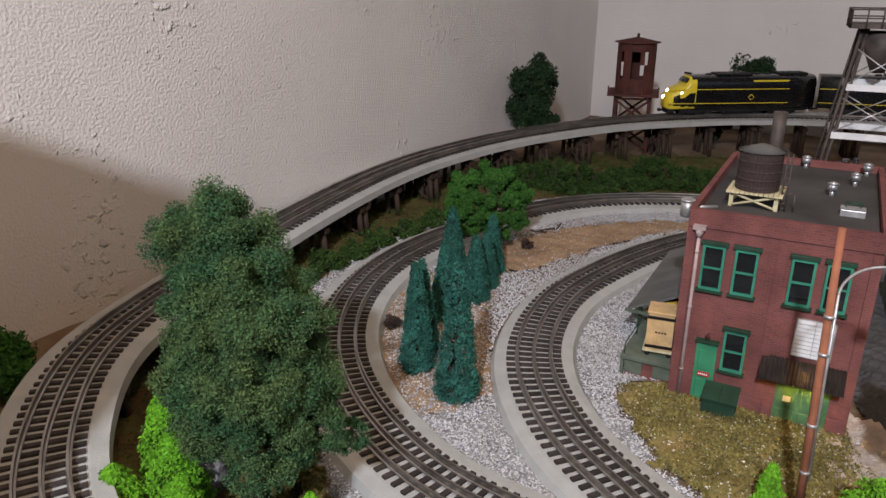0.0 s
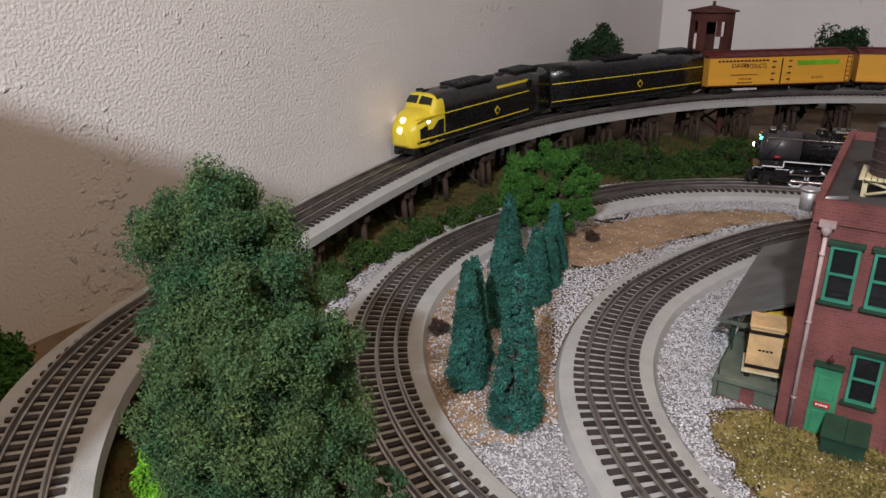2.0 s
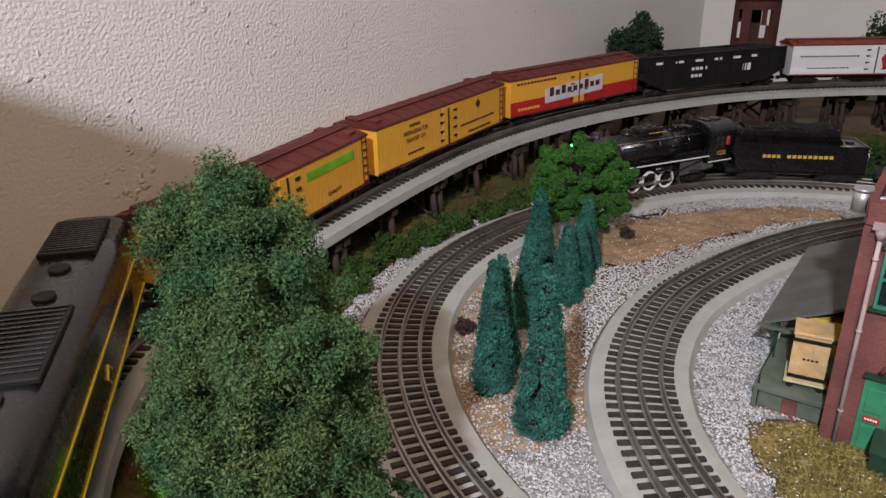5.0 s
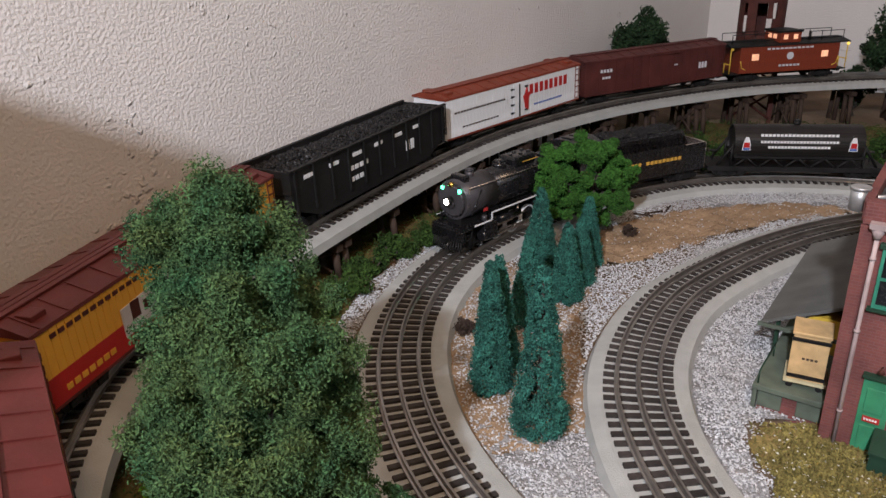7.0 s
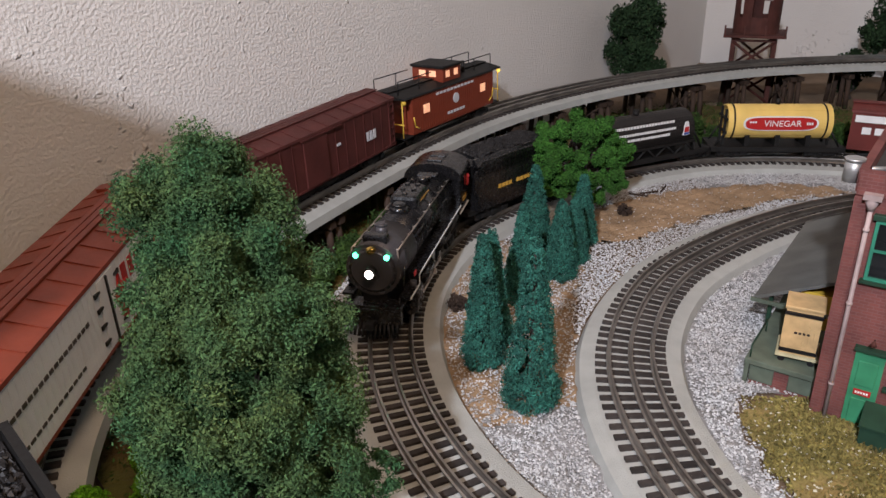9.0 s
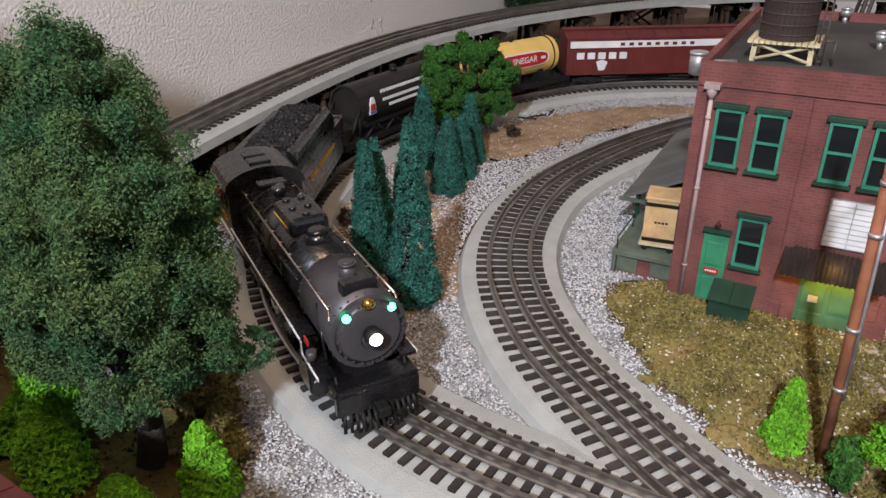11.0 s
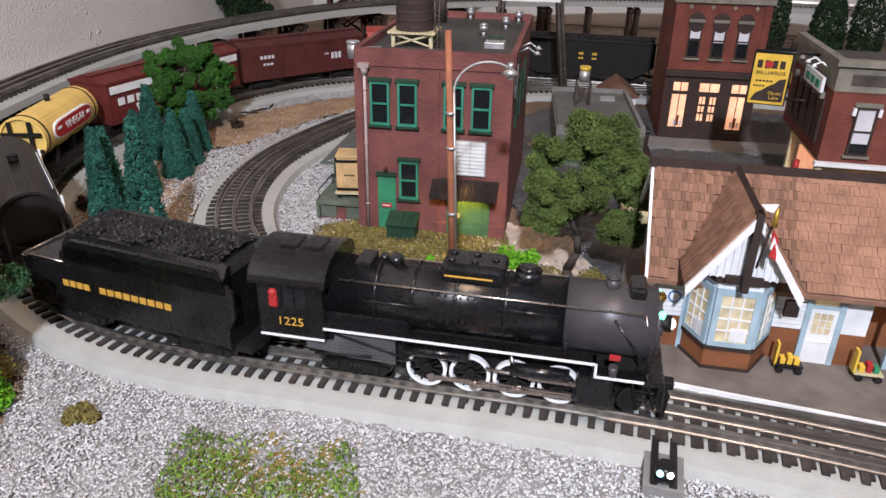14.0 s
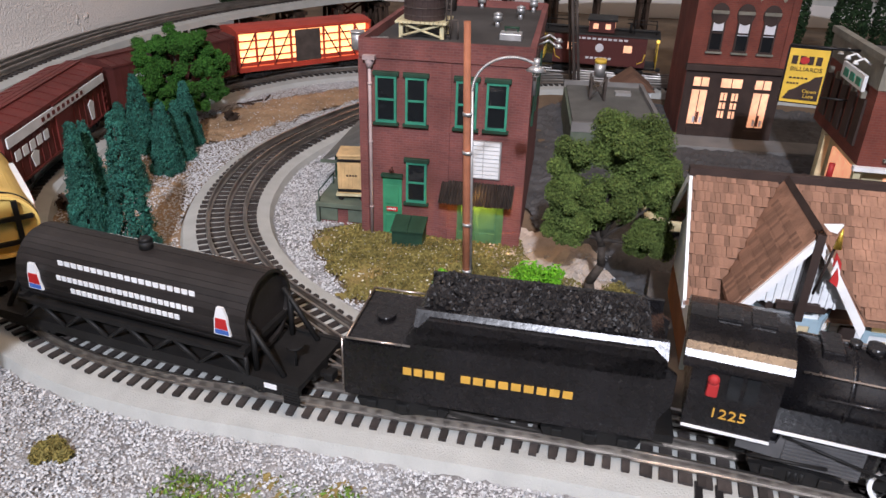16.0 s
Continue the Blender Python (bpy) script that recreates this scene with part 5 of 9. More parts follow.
    for i in range(13):
        x = gx - 0.024 + i * 0.0040
        top = gz - 0.012 - abs(x - gx) * (gz - EG) / hw
        if top > 0.074:
            slab_part("gable_batten", t, WHITE, x - 0.0006, x + 0.0006, gy + 0.0065, gy + 0.009, 0.071, top + 0.002)
    g = thing("gable_roof", Matrix(), "", "")
    g.parent = t
    for k in ("label", "category"):
        if k in g:
            del g[k]
    sl = math.atan2(gz - EG, hw)
    for s in (-1, 1):
        bm = bmesh.new()
        a = [(gx, gz), (gx + s * (hw + 0.003), EG - 0.004), (gx + s * (hw + 0.003), EG - 0.001), (gx, gz + 0.0035)]
        prism(bm, a, gy, 0.046)
        part("gable_slope", bm, TILE, g)
        bm = bmesh.new()
        a = [(gx, gz - 0.006), (gx + s * (hw + 0.002), EG - 0.009), (gx + s * (hw + 0.003), EG - 0.002), (gx, gz + 0.001)]
        prism(bm, a, gy - 0.002, gy + 0.001)
        part("gable_barge", bm, WHITE, g)
        for r in range(8):
            for c in range(25):
                q = r / 8
                y = gy + 0.002 + c * 0.00312 + 0.0015 * (r % 2)
                if y > 0.044 - (1 - q) * 0.046:
                    continue
                x = gx + s * (hw + 0.003) * (1 - q)
                z = EG - 0.002 + (gz - EG) * q
                ob = new("tile", tile0.data)
                ob.parent = g
                ob.matrix_basis = Matrix.Translation((x, y, z + 0.0028)) @ Matrix.Rotation(radians(90 * s), 4, "Z") @ Matrix.Rotation(sl, 4, "X")
    bm = bmesh.new()
    prism(bm, [(gx - 0.002, gz + 0.001), (gx + 0.002, gz + 0.001), (gx, gz + 0.005)], gy, 0.045)
    part("gable_ridge", bm, DARK_WOOD, g)
    bm = bmesh.new()
    box(bm, gx - 0.0022, gx + 0.0022, gy - 0.003, gy + 0.004, 0.066, gz + 0.002)
    box(bm, gx - 0.011, gx + 0.012, gy + 0.004, gy + 0.007, 0.0690, 0.0735)
    part("gable_post", bm, DARK_WOOD, t)
    # flag with its pole head
    bm = bmesh.new()
    rod(bm, (gx + 0.003, gy - 0.004, 0.085), (gx + 0.006, gy - 0.010, 0.124), 0.0007)
    part("flag_staff", bm, DARK_WOOD, t)
    bm = bmesh.new()
    cyl(bm, 0.0022, 0.0004, 0.011, pose(gx + 0.006, gy - 0.010, 0.116), 10)
    part("finial", bm, mat("gilt", (0.75, 0.5, 0.08), 0.3, metal=0.8), t)
    bm = bmesh.new()
    for i, c in enumerate((0, 1, 0)):
        prism(bm, [(gx + 0.006 + 0.001 * i, 0.114 - i * 0.004), (gx + 0.010, 0.108 - i * 0.004), (gx + 0.0105, 0.101 - i * 0.003), (gx + 0.006, 0.106 - i * 0.004)], gy - 0.011 - i * 0.001, gy - 0.0102 - i * 0.001, mi=c)
    part("flag", bm, [RED_PAINT, WHITE], t)
    bm = bmesh.new()
    prism(bm, [(gx - 0.003, 0.128), (gx + 0.006, 0.129), (gx + 0.004, 0.124), (gx, 0.125)], gy - 0.010, gy - 0.008)
    part("eagle", bm, WHITE, t)
    # open waiting porch
    slab_part("porch_wall", t, BROWN_PANEL, L, 0.19, 0.03, D, 0, E)
    for x in (0.156, 0.186):
        slab_part("porch_post", t, PALE_BLUE, x, x + 0.003, 0.0, 0.003, 0, E)
    bm = bmesh.new()
    rod(bm, (0.150, 0.05, R - 0.001), (0.152, 0.05, R + 0.026), 0.0022, 10)
    rod(bm, (0.147, 0.05, R + 0.0255), (0.157, 0.05, R + 0.0255), 0.0032, 10)
    part("stove_pipe", bm, BLACK, t)
    bm = bmesh.new()
    bmesh.ops.create_icosphere(bm, subdivisions=2, radius=0.002, matrix=Matrix.Translation((0.165, 0.015, E - 0.006)))
    part("porch_lamp", bm, mat("porch_bulb", (1, .8, .5), 0.5, emit=(1.0, 0.60, 0.22), power=60), t)
    return t


depot()


def platform():
    t = thing("depot_platform", pose(0.3232, 0.3189, 0, 0, 0, -36), "brown plank platform with green fascia and white posts", "platform")
    bm = bmesh.new()
    vs = [(0, 0), (0.42, 0), (0.42, 0.20), (0.0, 0.175)]
    a = [bm.verts.new((x, y, -0.004)) for x, y in vs]
    b = [bm.verts.new((x, y, 0.012)) for x, y in vs]
    bm.faces.new(a[::-1])
    bm.faces.new(b)
    for i in range(4):
        bm.faces.new((a[i], a[(i + 1) % 4], b[(i + 1) % 4], b[i]))
    part("deck", bm, PLATFORM, t)
    slab_part("edge_board", t, WHITE, 0, 0.42, -0.0028, -0.0005, 0.0095, 0.0125)
    slab_part("fascia", t, DOCK_GREEN, 0, 0.42, -0.0012, -0.0003, -0.002, 0.0095)
    for i in range(14):
        slab_part("post", t, WHITE, 0.0 + i * 0.032, 0.004 + i * 0.032, -0.0030, -0.0012, -0.003, 0.0095)
        for k in range(3):
            slab_part("bracket", t, WHITE, 0.009 + i * 0.032 + k * 0.0065, 0.011 + i * 0.032 + k * 0.0065, -0.0024, -0.0012, 0.0072, 0.0095)
    return t


platform()


def baggage_cart(x, y, a, body, label):
    t = thing("baggage_cart", pose(x, y, 0.012, 0, 0, a), label, "cart", "carts")
    slab_part("bed", t, body, -0.009, 0.009, -0.0045, 0.0045, 0.004, 0.0055)
    slab_part("handle", t, YELLOW_PAINT, -0.0095, -0.008, -0.003, 0.003, 0.004, 0.021)
    for x2 in (-0.006, 0.006):
        for y2 in (-0.005, 0.005):
            bm = bmesh.new()
            cyl(bm, 0.0024, 0.0024, 0.0012, pose(x2, y2, 0.0024, 90), 12)
            part("wheel", bm, BLACK, t)
    for k, c in enumerate((YELLOW_PAINT, RED_PAINT, GREEN_DOOR)):
        slab_part("parcel", t, c if body is not BLACK else YELLOW_PAINT, -0.006 + k * 0.0045, -0.0025 + k * 0.0045, -0.003, 0.003, 0.0055, 0.010 + 0.002 * (k % 2), 0.0005)
    return t


baggage_cart(0.4446, 0.2812, -29, BLACK, "small black hand cart with a yellow crate on the platform")
baggage_cart(0.4890, 0.2580, -29, CREAM_WOOD, "wooden baggage cart with colourful parcels on the platform")


def shop():
    W, D, H = 0.140, 0.13, 0.215
    t = thing("shop_building", pose(0.6760, 0.7975, 0, 0, 0, -27) @ Matrix.Diagonal((0.84, 1, 1, 1)), "narrow red brick shop with lit windows and black storefront", "building", "shops")
    slab_part("wall", t, BRICK_RED, 0, W, 0, D, -0.004, H)
    slab_part("roof", t, ROOF_TAR, 0.003, W - 0.003, 0.003, D - 0.003, H, H + 0.003)
    slab_part("cornice", t, STONE, -0.003, W + 0.003, -0.004, 0.002, 0.181, 0.187)
    for x in (0.0, W - 0.01):
        slab_part("pilaster", t, BRICK_RED, x, x + 0.01, -0.002, 0.001, 0.085, 0.182)
    for i in range(3):
        x = 0.024 + i * 0.036
        window(t, x, 0, 0.112, 0.019, 0.045, DARK_WOOD, STONE, None, 0.55 if i else 0.45)
        bm = bmesh.new()
        cyl(bm, 0.0125, 0.0125, 0.002, pose(x + 0.0095, 0.0, 0.157, 90), 20)
        part("window_arch", bm, DARK_WOOD, t)
    for i in range(4):
        bm = bmesh.new()
        box(bm, -0.0022, 0.0022, -0.0012, 0.0008, -0.0022, 0.0022, Matrix.Translation((0.022 + i * 0.032, 0, 0.176)) @ Matrix.Rotation(radians(45), 4, "Y"))
        part("brick_ornament", bm, STONE, t)
    f = thing("storefront", Matrix(), "", "")
    f.parent = t
    for k in ("label", "category"):
        if k in f:
            del f[k]
    slab_part("store_frame", f, DARK_WOOD, 0.001, W - 0.001, -0.004, 0.002, 0.0, 0.088)
    slab_part("store_cornice", f, DARK_WOOD, -0.002, W + 0.002, -0.008, 0.002, 0.088, 0.096, 0.0008)
    for x0, x1, z0, z1 in ((0.013, 0.035, 0.020, 0.064), (0.013, 0.035, 0.069, 0.080), (0.053, 0.083, 0.069, 0.080), (0.102, 0.124, 0.020, 0.064), (0.102, 0.124, 0.069, 0.080), (0.0555, 0.0645, 0.030, 0.062), (0.0715, 0.0805, 0.030, 0.062)):
        slab_part("lit_pane", f, LIT_WARM, x0, x1, -0.0052, -0.003, z0, z1)
        bm = bmesh.new()
        box(bm, (x0 + x1) / 2 - 0.0006, (x0 + x1) / 2 + 0.0006, -0.006, -0.005, z0, z1)
        if z1 - z0 > 0.03 and x1 - x0 < 0.015:
            for k in (1, 2):
                zz = z0 + (z1 - z0) * k / 3
                box(bm, x0, x1, -0.006, -0.005, zz - 0.0012, zz + 0.0012)
        part("glazing_bar", bm, DARK_WOOD, f)
    for x in (0.014, 0.098):
        slab_part("store_panel", f, DARK_WOOD, x, x + 0.026, -0.0055, -0.003, 0.004, 0.016, 0.0008)
    for x in (0.020, 0.108):
        for k in range(3):
            slab_part("goods", f, BRICK_RED if k % 2 else SHADE_CLOTH, x + k * 0.005, x + k * 0.005 + 0.0036, -0.0056, -0.0050, 0.022, 0.030 + 0.006 * (k % 2))
    return t


shop()


def corner_shop():
    t = thing("corner_shop", pose(0.6386, 0.4838, 0, 0, 0, -29), "red brick corner shop with grey cornice and lit ground floor", "building", "shops")
    W, D = 0.26, 0.15
    slab_part("wall", t, BRICK_RED, 0, W, 0, D, 0.076, 0.152)
    slab_part("roof", t, ROOF_TAR, 0.004, W, 0.004, D, 0.152, 0.155)
    slab_part("frieze", t, STONE, -0.001, W, -0.001, 0.004, 0.143, 0.166)
    slab_part("frieze", t, STONE, -0.001, 0.004, 0.004, D, 0.143, 0.166)
    slab_part("cornice", t, STONE, -0.004, W, -0.005, 0.004, 0.166, 0.172)
    slab_part("cornice", t, STONE, -0.004, 0.004, 0.004, D, 0.166, 0.172)
    for x in (0.012, 0.062, 0.112):
        slab_part("frieze_panel", t, STEEL_GREY, x, x + 0.040, -0.002, 0.0, 0.1495, 0.159)
    for x in (0.022, 0.062, 0.102):
        w = window(t, x, 0, 0.084, 0.019, 0.046, DARK_WOOD, STONE, None, 0.75)
        for k in (-0.003, 0.019):
            slab_part("bracket", w, WHITE, x + k, x + k + 0.003, -0.004, 0, 0.122, 0.129)
    slab_part("ledge", t, WHITE, -0.003, W, -0.005, 0.001, 0.072, 0.076)
    for i in range(5):
        slab_part("arch_recess", t, DARK_WOOD, -0.002, 0.001, 0.018 + i * 0.025, 0.034 + i * 0.025, 0.088, 0.130)
        slab_part("keystone", t, STONE, -0.004, 0.001, 0.0235 + i * 0.025, 0.0285 + i * 0.025, 0.130, 0.136)
    slab_part("ground_wall", t, CREAM_WOOD, 0.012, W, 0.012, D, 0, 0.072)
    slab_part("shop_window", t, LIT_WARM, 0.03, 0.16, 0.010, 0.0125, 0.02, 0.062)
    slab_part("shop_window", t, LIT_WARM, 0.010, 0.0125, 0.03, 0.10, 0.02, 0.062)
    for x in (0.0, 0.09):
        slab_part("post", t, CREAM_WOOD, x, x + 0.006, 0.0, 0.006, 0, 0.072)
    slab_part("post", t, CREAM_WOOD, 0.0, 0.006, 0.10, 0.106, 0, 0.072)
    s = slab_part("shop_sign", t, WHITE, -0.006, -0.003, 0.022, 0.085, 0.136, 0.150)
    for k in range(3):
        slab_part("sign_mark", s, GREEN_TRIM, -0.0068, -0.006, 0.028 + k * 0.018, 0.040 + k * 0.018, 0.139, 0.146)
        bm = bmesh.new()
        pts = [Vector((-0.001, 0.03 + k * 0.022, 0.158)), Vector((-0.008, 0.03 + k * 0.022, 0.163)), Vector((-0.014, 0.03 + k * 0.022, 0.160))]
        rod(bm, pts[0], pts[1], 0.0009)
        rod(bm, pts[1], pts[2], 0.0009)
        cyl(bm, 0.003, 0.001, 0.003, Matrix.Translation(pts[2] - Vector((0, 0, 0.002))), 10)
        part("sign_lamp", bm, WHITE, t)
    bm = bmesh.new()
    cyl(bm, 0.0028, 0.0028, 0.018, pose(-0.006, 0.04, 0.045), 10)
    part("barber_pole", bm, RED_PAINT, t)
    return t


corner_shop()


def billboard():
    t = thing("billboard", pose(0.6358, 0.5649, 0.136, 0, 0, -38) @ Matrix.Diagonal((1, 1, 0.85, 1)), "yellow and brown billiard hall sign with black frame", "sign")
    slab_part("frame", t, BLACK, -0.0185, 0.0185, 0.0, 0.004, -0.031, 0.031)
    slab_part("face", t, YELLOW_PAINT, -0.0170, 0.0170, -0.001, 0.001, -0.0295, 0.0295)
    bm = bmesh.new()
    prism(bm, [(-0.015, -0.026), (0.0155, -0.026), (0.0155, 0.002), (0.009, 0.0), (0.005, -0.005), (0.0, -0.008), (-0.005, -0.013), (-0.011, -0.017)], -0.0017, -0.0005)
    part("brown_panel", bm, DARK_WOOD, t)
    bars(t, DARK_WOOD, -0.014, 0.014, 0.013, 0.022, -0.0013, 4)
    bm = bmesh.new()
    cyl(bm, 0.004, 0.004, 0.0012, pose(-0.003, -0.001, 0.0175, 90), 16)
    part("red_ball", bm, RED_PAINT, t)
    words("BILLIARDS", 0.0062, DARK_WOOD, t, Matrix.Translation((0, -0.0013, 0.0075)))
    words("Open", 0.0055, YELLOW_PAINT, t, Matrix.Translation((0.007, -0.0019, -0.016)))
    words("Late", 0.0055, YELLOW_PAINT, t, Matrix.Translation((0.007, -0.0019, -0.0215)))
    bars(t, DARK_WOOD, -0.013, 0.004, -0.003, -0.0012, -0.0013, 5)
    bars(t, DARK_WOOD, -0.014, -0.003, -0.009, -0.0072, -0.0013, 4)
    bm = bmesh.new()
    rod(bm, (-0.018, 0.002, 0.032), (0.05, 0.002, 0.032), 0.0016, 8)
    part("bracket", bm, BLACK, t)
    bm = bmesh.new()
    rod(bm, (0.018, 0.002, -0.022), (0.05, 0.002, -0.022), 0.0012, 8)
    part("bracket", bm, BLACK, t)
    return t


billboard()


def low_building():
    t = thing("low_building", pose(0.4877, 0.7334, 0, 0, 0, -24), "low grey flat-roofed annex with a small water column", "building")
    slab_part("wall", t, DOCK_GREEN, 0, 0.105, 0, 0.20, -0.004, 0.042)
    slab_part("roof", t, GREY_ROOF, 0.003, 0.102, 0.003, 0.197, 0.042, 0.045)
    for a in ((0, 0.105, -0.001, 0.004), (0, 0.105, 0.197, 0.201)):
        slab_part("parapet", t, CONCRETE, a[0], a[1], a[2], a[3], 0.040, 0.051)
    slab_part("parapet", t, CONCRETE, 0.101, 0.106, 0.004, 0.197, 0.040, 0.051)
    for x in (0.028, 0.046):
        for y in (0.12, 0.138):
            slab_part("stand_leg", t, STEEL_GREY, x, x + 0.003, y, y + 0.003, 0.045, 0.075)
    bm = bmesh.new()
    for s in (0, 1):
        rod(bm, (0.029 + 0.017 * s, 0.1195, 0.047), (0.046 - 0.017 * s, 0.1195, 0.073), 0.0009)
    part("stand_brace", bm, STEEL_GREY, t)
    bm = bmesh.new()
    cyl(bm, 0.007, 0.007, 0.016, pose(0.0385, 0.130, 0.075), 16)
    part("drum", bm, METAL, t)
    bm = bmesh.new()
    cyl(bm, 0.0075, 0.0075, 0.005, pose(0.0385, 0.130, 0.091), 16)
    part("drum_cap", bm, YELLOW_PAINT, t)
    slab_part("roof_hatch", t, METAL, 0.065, 0.085, 0.15, 0.165, 0.045, 0.049)
    return t


low_building()


def hut():
    t = thing("small_hut", pose(0.6609, 0.9287, 0, 0, 0, -24), "small white hut with brown pitched roof", "hut")
    slab_part("wall", t, WHITE, 0, 0.05, 0, 0.06, -0.003, 0.030)
    bm = bmesh.new()
    prism(bm, [(-0.005, 0.028), (0.055, 0.028), (0.025, 0.050)], -0.004, 0.064)
    part("roof", bm, mat("brown_shingle", (0.16, 0.09, 0.06), 0.9, bump=0.4), t)
    slab_part("door", t, DARK_WOOD, 0.014, 0.036, -0.002, 0.001, 0, 0.026)
    return t


hut()
bush("hut_bush", 0.6361, 0.9138, 0.02, 0.03, 1800, 0.003, LEAF_FAR, "dark green bush beside the hut")


def truck(x, y, a, colour, label):
    t = thing("truck", pose(x, y, 0.0, 0, 0, a), label, "truck", "parked trucks")
    slab_part("chassis", t, BLACK, -0.045, 0.045, -0.013, 0.013, 0.008, 0.011)
    slab_part("cab", t, colour, -0.005, 0.018, -0.016, 0.016, 0.011, 0.036, 0.003)
    slab_part("roof", t, BLACK, -0.007, 0.019, -0.0165, 0.0165, 0.036, 0.039, 0.001)
    slab_part("hood", t, colour, 0.018, 0.044, -0.010, 0.010, 0.011, 0.025, 0.003)
    slab_part("bed", t, colour, -0.047, -0.006, -0.017, 0.017, 0.011, 0.020, 0.001)
    slab_part("windscreen", t, PANE, 0.0176, 0.0186, -0.013, 0.013, 0.024, 0.033)
    for s in (-1, 1):
        slab_part("side_window", t, PANE, 0.0, 0.013, 0.0155 * s - 0.0008, 0.0155 * s + 0.0008, 0.024, 0.033)
        bm = bmesh.new()
        bmesh.ops.create_uvsphere(bm, u_segments=10, v_segments=6, radius=0.003, matrix=Matrix.Translation((0.044, 0.008 * s, 0.02)))
        part("headlight", bm, METAL, t)
        for wx in (-0.03, 0.031):
            bm = bmesh.new()
            cyl(bm, 0.009, 0.009, 0.005, pose(wx, 0.0155 * s + 0.0025, 0.009, 90), 16)
            part("wheel", bm, BLACK, t)
        slab_part("fender", t, BLACK, 0.020, 0.042, 0.0115 * s - 0.0045, 0.0115 * s + 0.0045, 0.0185, 0.0205, 0.0008)
    return t


truck(0.502, 0.5672, 62, CREAM_WOOD, "cream and black vintage truck parked behind the depot")
truck(0.5975, 0.7302, 62, DARK_WOOD, "dark vintage pickup truck parked at the street")
tagged(patch("street", [(0.3988, 0.4421), (0.5826, 0.2989), (1.2437, -0.0971), (1.282, 0.6045), (1.20, 0.74), (0.80, 0.92), (0.60, 0.985), (0.47, 0.92), (0.40, 0.70), (0.372, 0.55)], 0.0005, ROAD, "dark asphalt street between depot and shops", "road", 0.002), kind="structure")
bm = bmesh.new()
box(bm, -0.02, 0.24, -0.045, 0.002, -0.003, 0.004, None, 0.0008)
ob = part("pavement", bm, CONCRETE)
ob.matrix_world = pose(0.665, 0.7990, 0, 0, 0, -27)
tagged(ob, "grey concrete pavement before the shop", "pavement", kind="structure")

# ---- railway structures ----


def ground_signal(x, y, a, c1, c2, label):
    t = thing("ground_signal", pose(x, y, 0.0075, 0, 0, a), label, "signal", "ground signals")
    slab_part("plate", t, CONCRETE, -0.011, 0.011, -0.012, 0.022, -0.008, 0.0008)
    for s in (-0.0052, 0.0052):
        slab_part("tie", t, BLACK, s - 0.0020, s + 0.0020, -0.010, 0.03, 0.0008, 0.003)
    bm = bmesh.new()
    cyl(bm, 0.0060, 0.0050, 0.0085, pose(0, -0.004, 0.003), 16)
    cyl(bm, 0.0064, 0.0064, 0.0012, pose(0, -0.004, 0.003), 16)
    part("housing", bm, BLACK, t)
    for s, c in ((-0.0027, c1), (0.0027, c2)):
        bm = bmesh.new()
        bmesh.ops.create_uvsphere(bm, u_segments=12, v_segments=8, radius=0.0019, matrix=Matrix.Translation((s, -0.0088, 0.0085)))
        part("lamp", bm, c, t)
    return t


ground_signal(0.3100, 0.2215, -34, LIT_BLUE, LIT_WHITE, "black ground signal with white and cyan lamps before the switch")
ground_signal(0.3188, 0.3536, -34, LIT_YELLOW, LIT_BLUE, "black ground signal with amber and cyan lamps by the platform")
bm = bmesh.new()
cyl(bm, 0.0085, 0.0085, 0.034, pose(-0.017, 0, 0.009, 0, 90), 18)
for k in (-0.012, 0.012):
    cyl(bm, 0.009, 0.009, 0.0015, pose(k, 0, 0.009, 0, 90), 18)
box(bm, -0.012, 0.012, -0.007, 0.007, -0.001, 0.003)
ob = part("switch_motor", bm, BLACK)
ob.matrix_world = pose(0.348, 0.383, 0, 0, 0, 62)
tagged(ob, "black cylindrical motor drum lying beside the platform", "drum")


def bent(s, n):
    p, d = on(HIGH, s)
    a = math.degrees(math.atan2(d[1], d[0]))
    t = thing("trestle_bent", pose(p[0], p[1], 0, 0, 0, a), "dark timber trestle bent carrying the raised track", "trestle", "trestle bents")
    top = p[2] - 0.0105 - 0.0165
    for y in (-0.030, -0.012, 0.012, 0.030):
        bm = bmesh.new()
        rod(bm, (0, y * 1.15, -0.004), (0, y, top - 0.006), 0.0042, 8)
        part("post", bm, PIER, t)
    slab_part("cap", t, PIER, -0.005, 0.005, -0.038, 0.038, top - 0.007, top)
    if n % 2:
        bm = bmesh.new()
        for sx in (-1, 1):
            rod(bm, (0.004, -0.028 * sx, 0.006), (0.004, 0.028 * sx, top - 0.010), 0.0016, 6)
        part("brace", bm, PIER, t)
    return t


k = 0
for s0 in np.arange(HIGH_ZERO + 0.55, HIGH_ZERO + 3.6, 0.105):
    for ds in (-0.008, 0.008) if k % 2 else (0.0,):
        bent(float(s0) + ds, k)
    k += 1


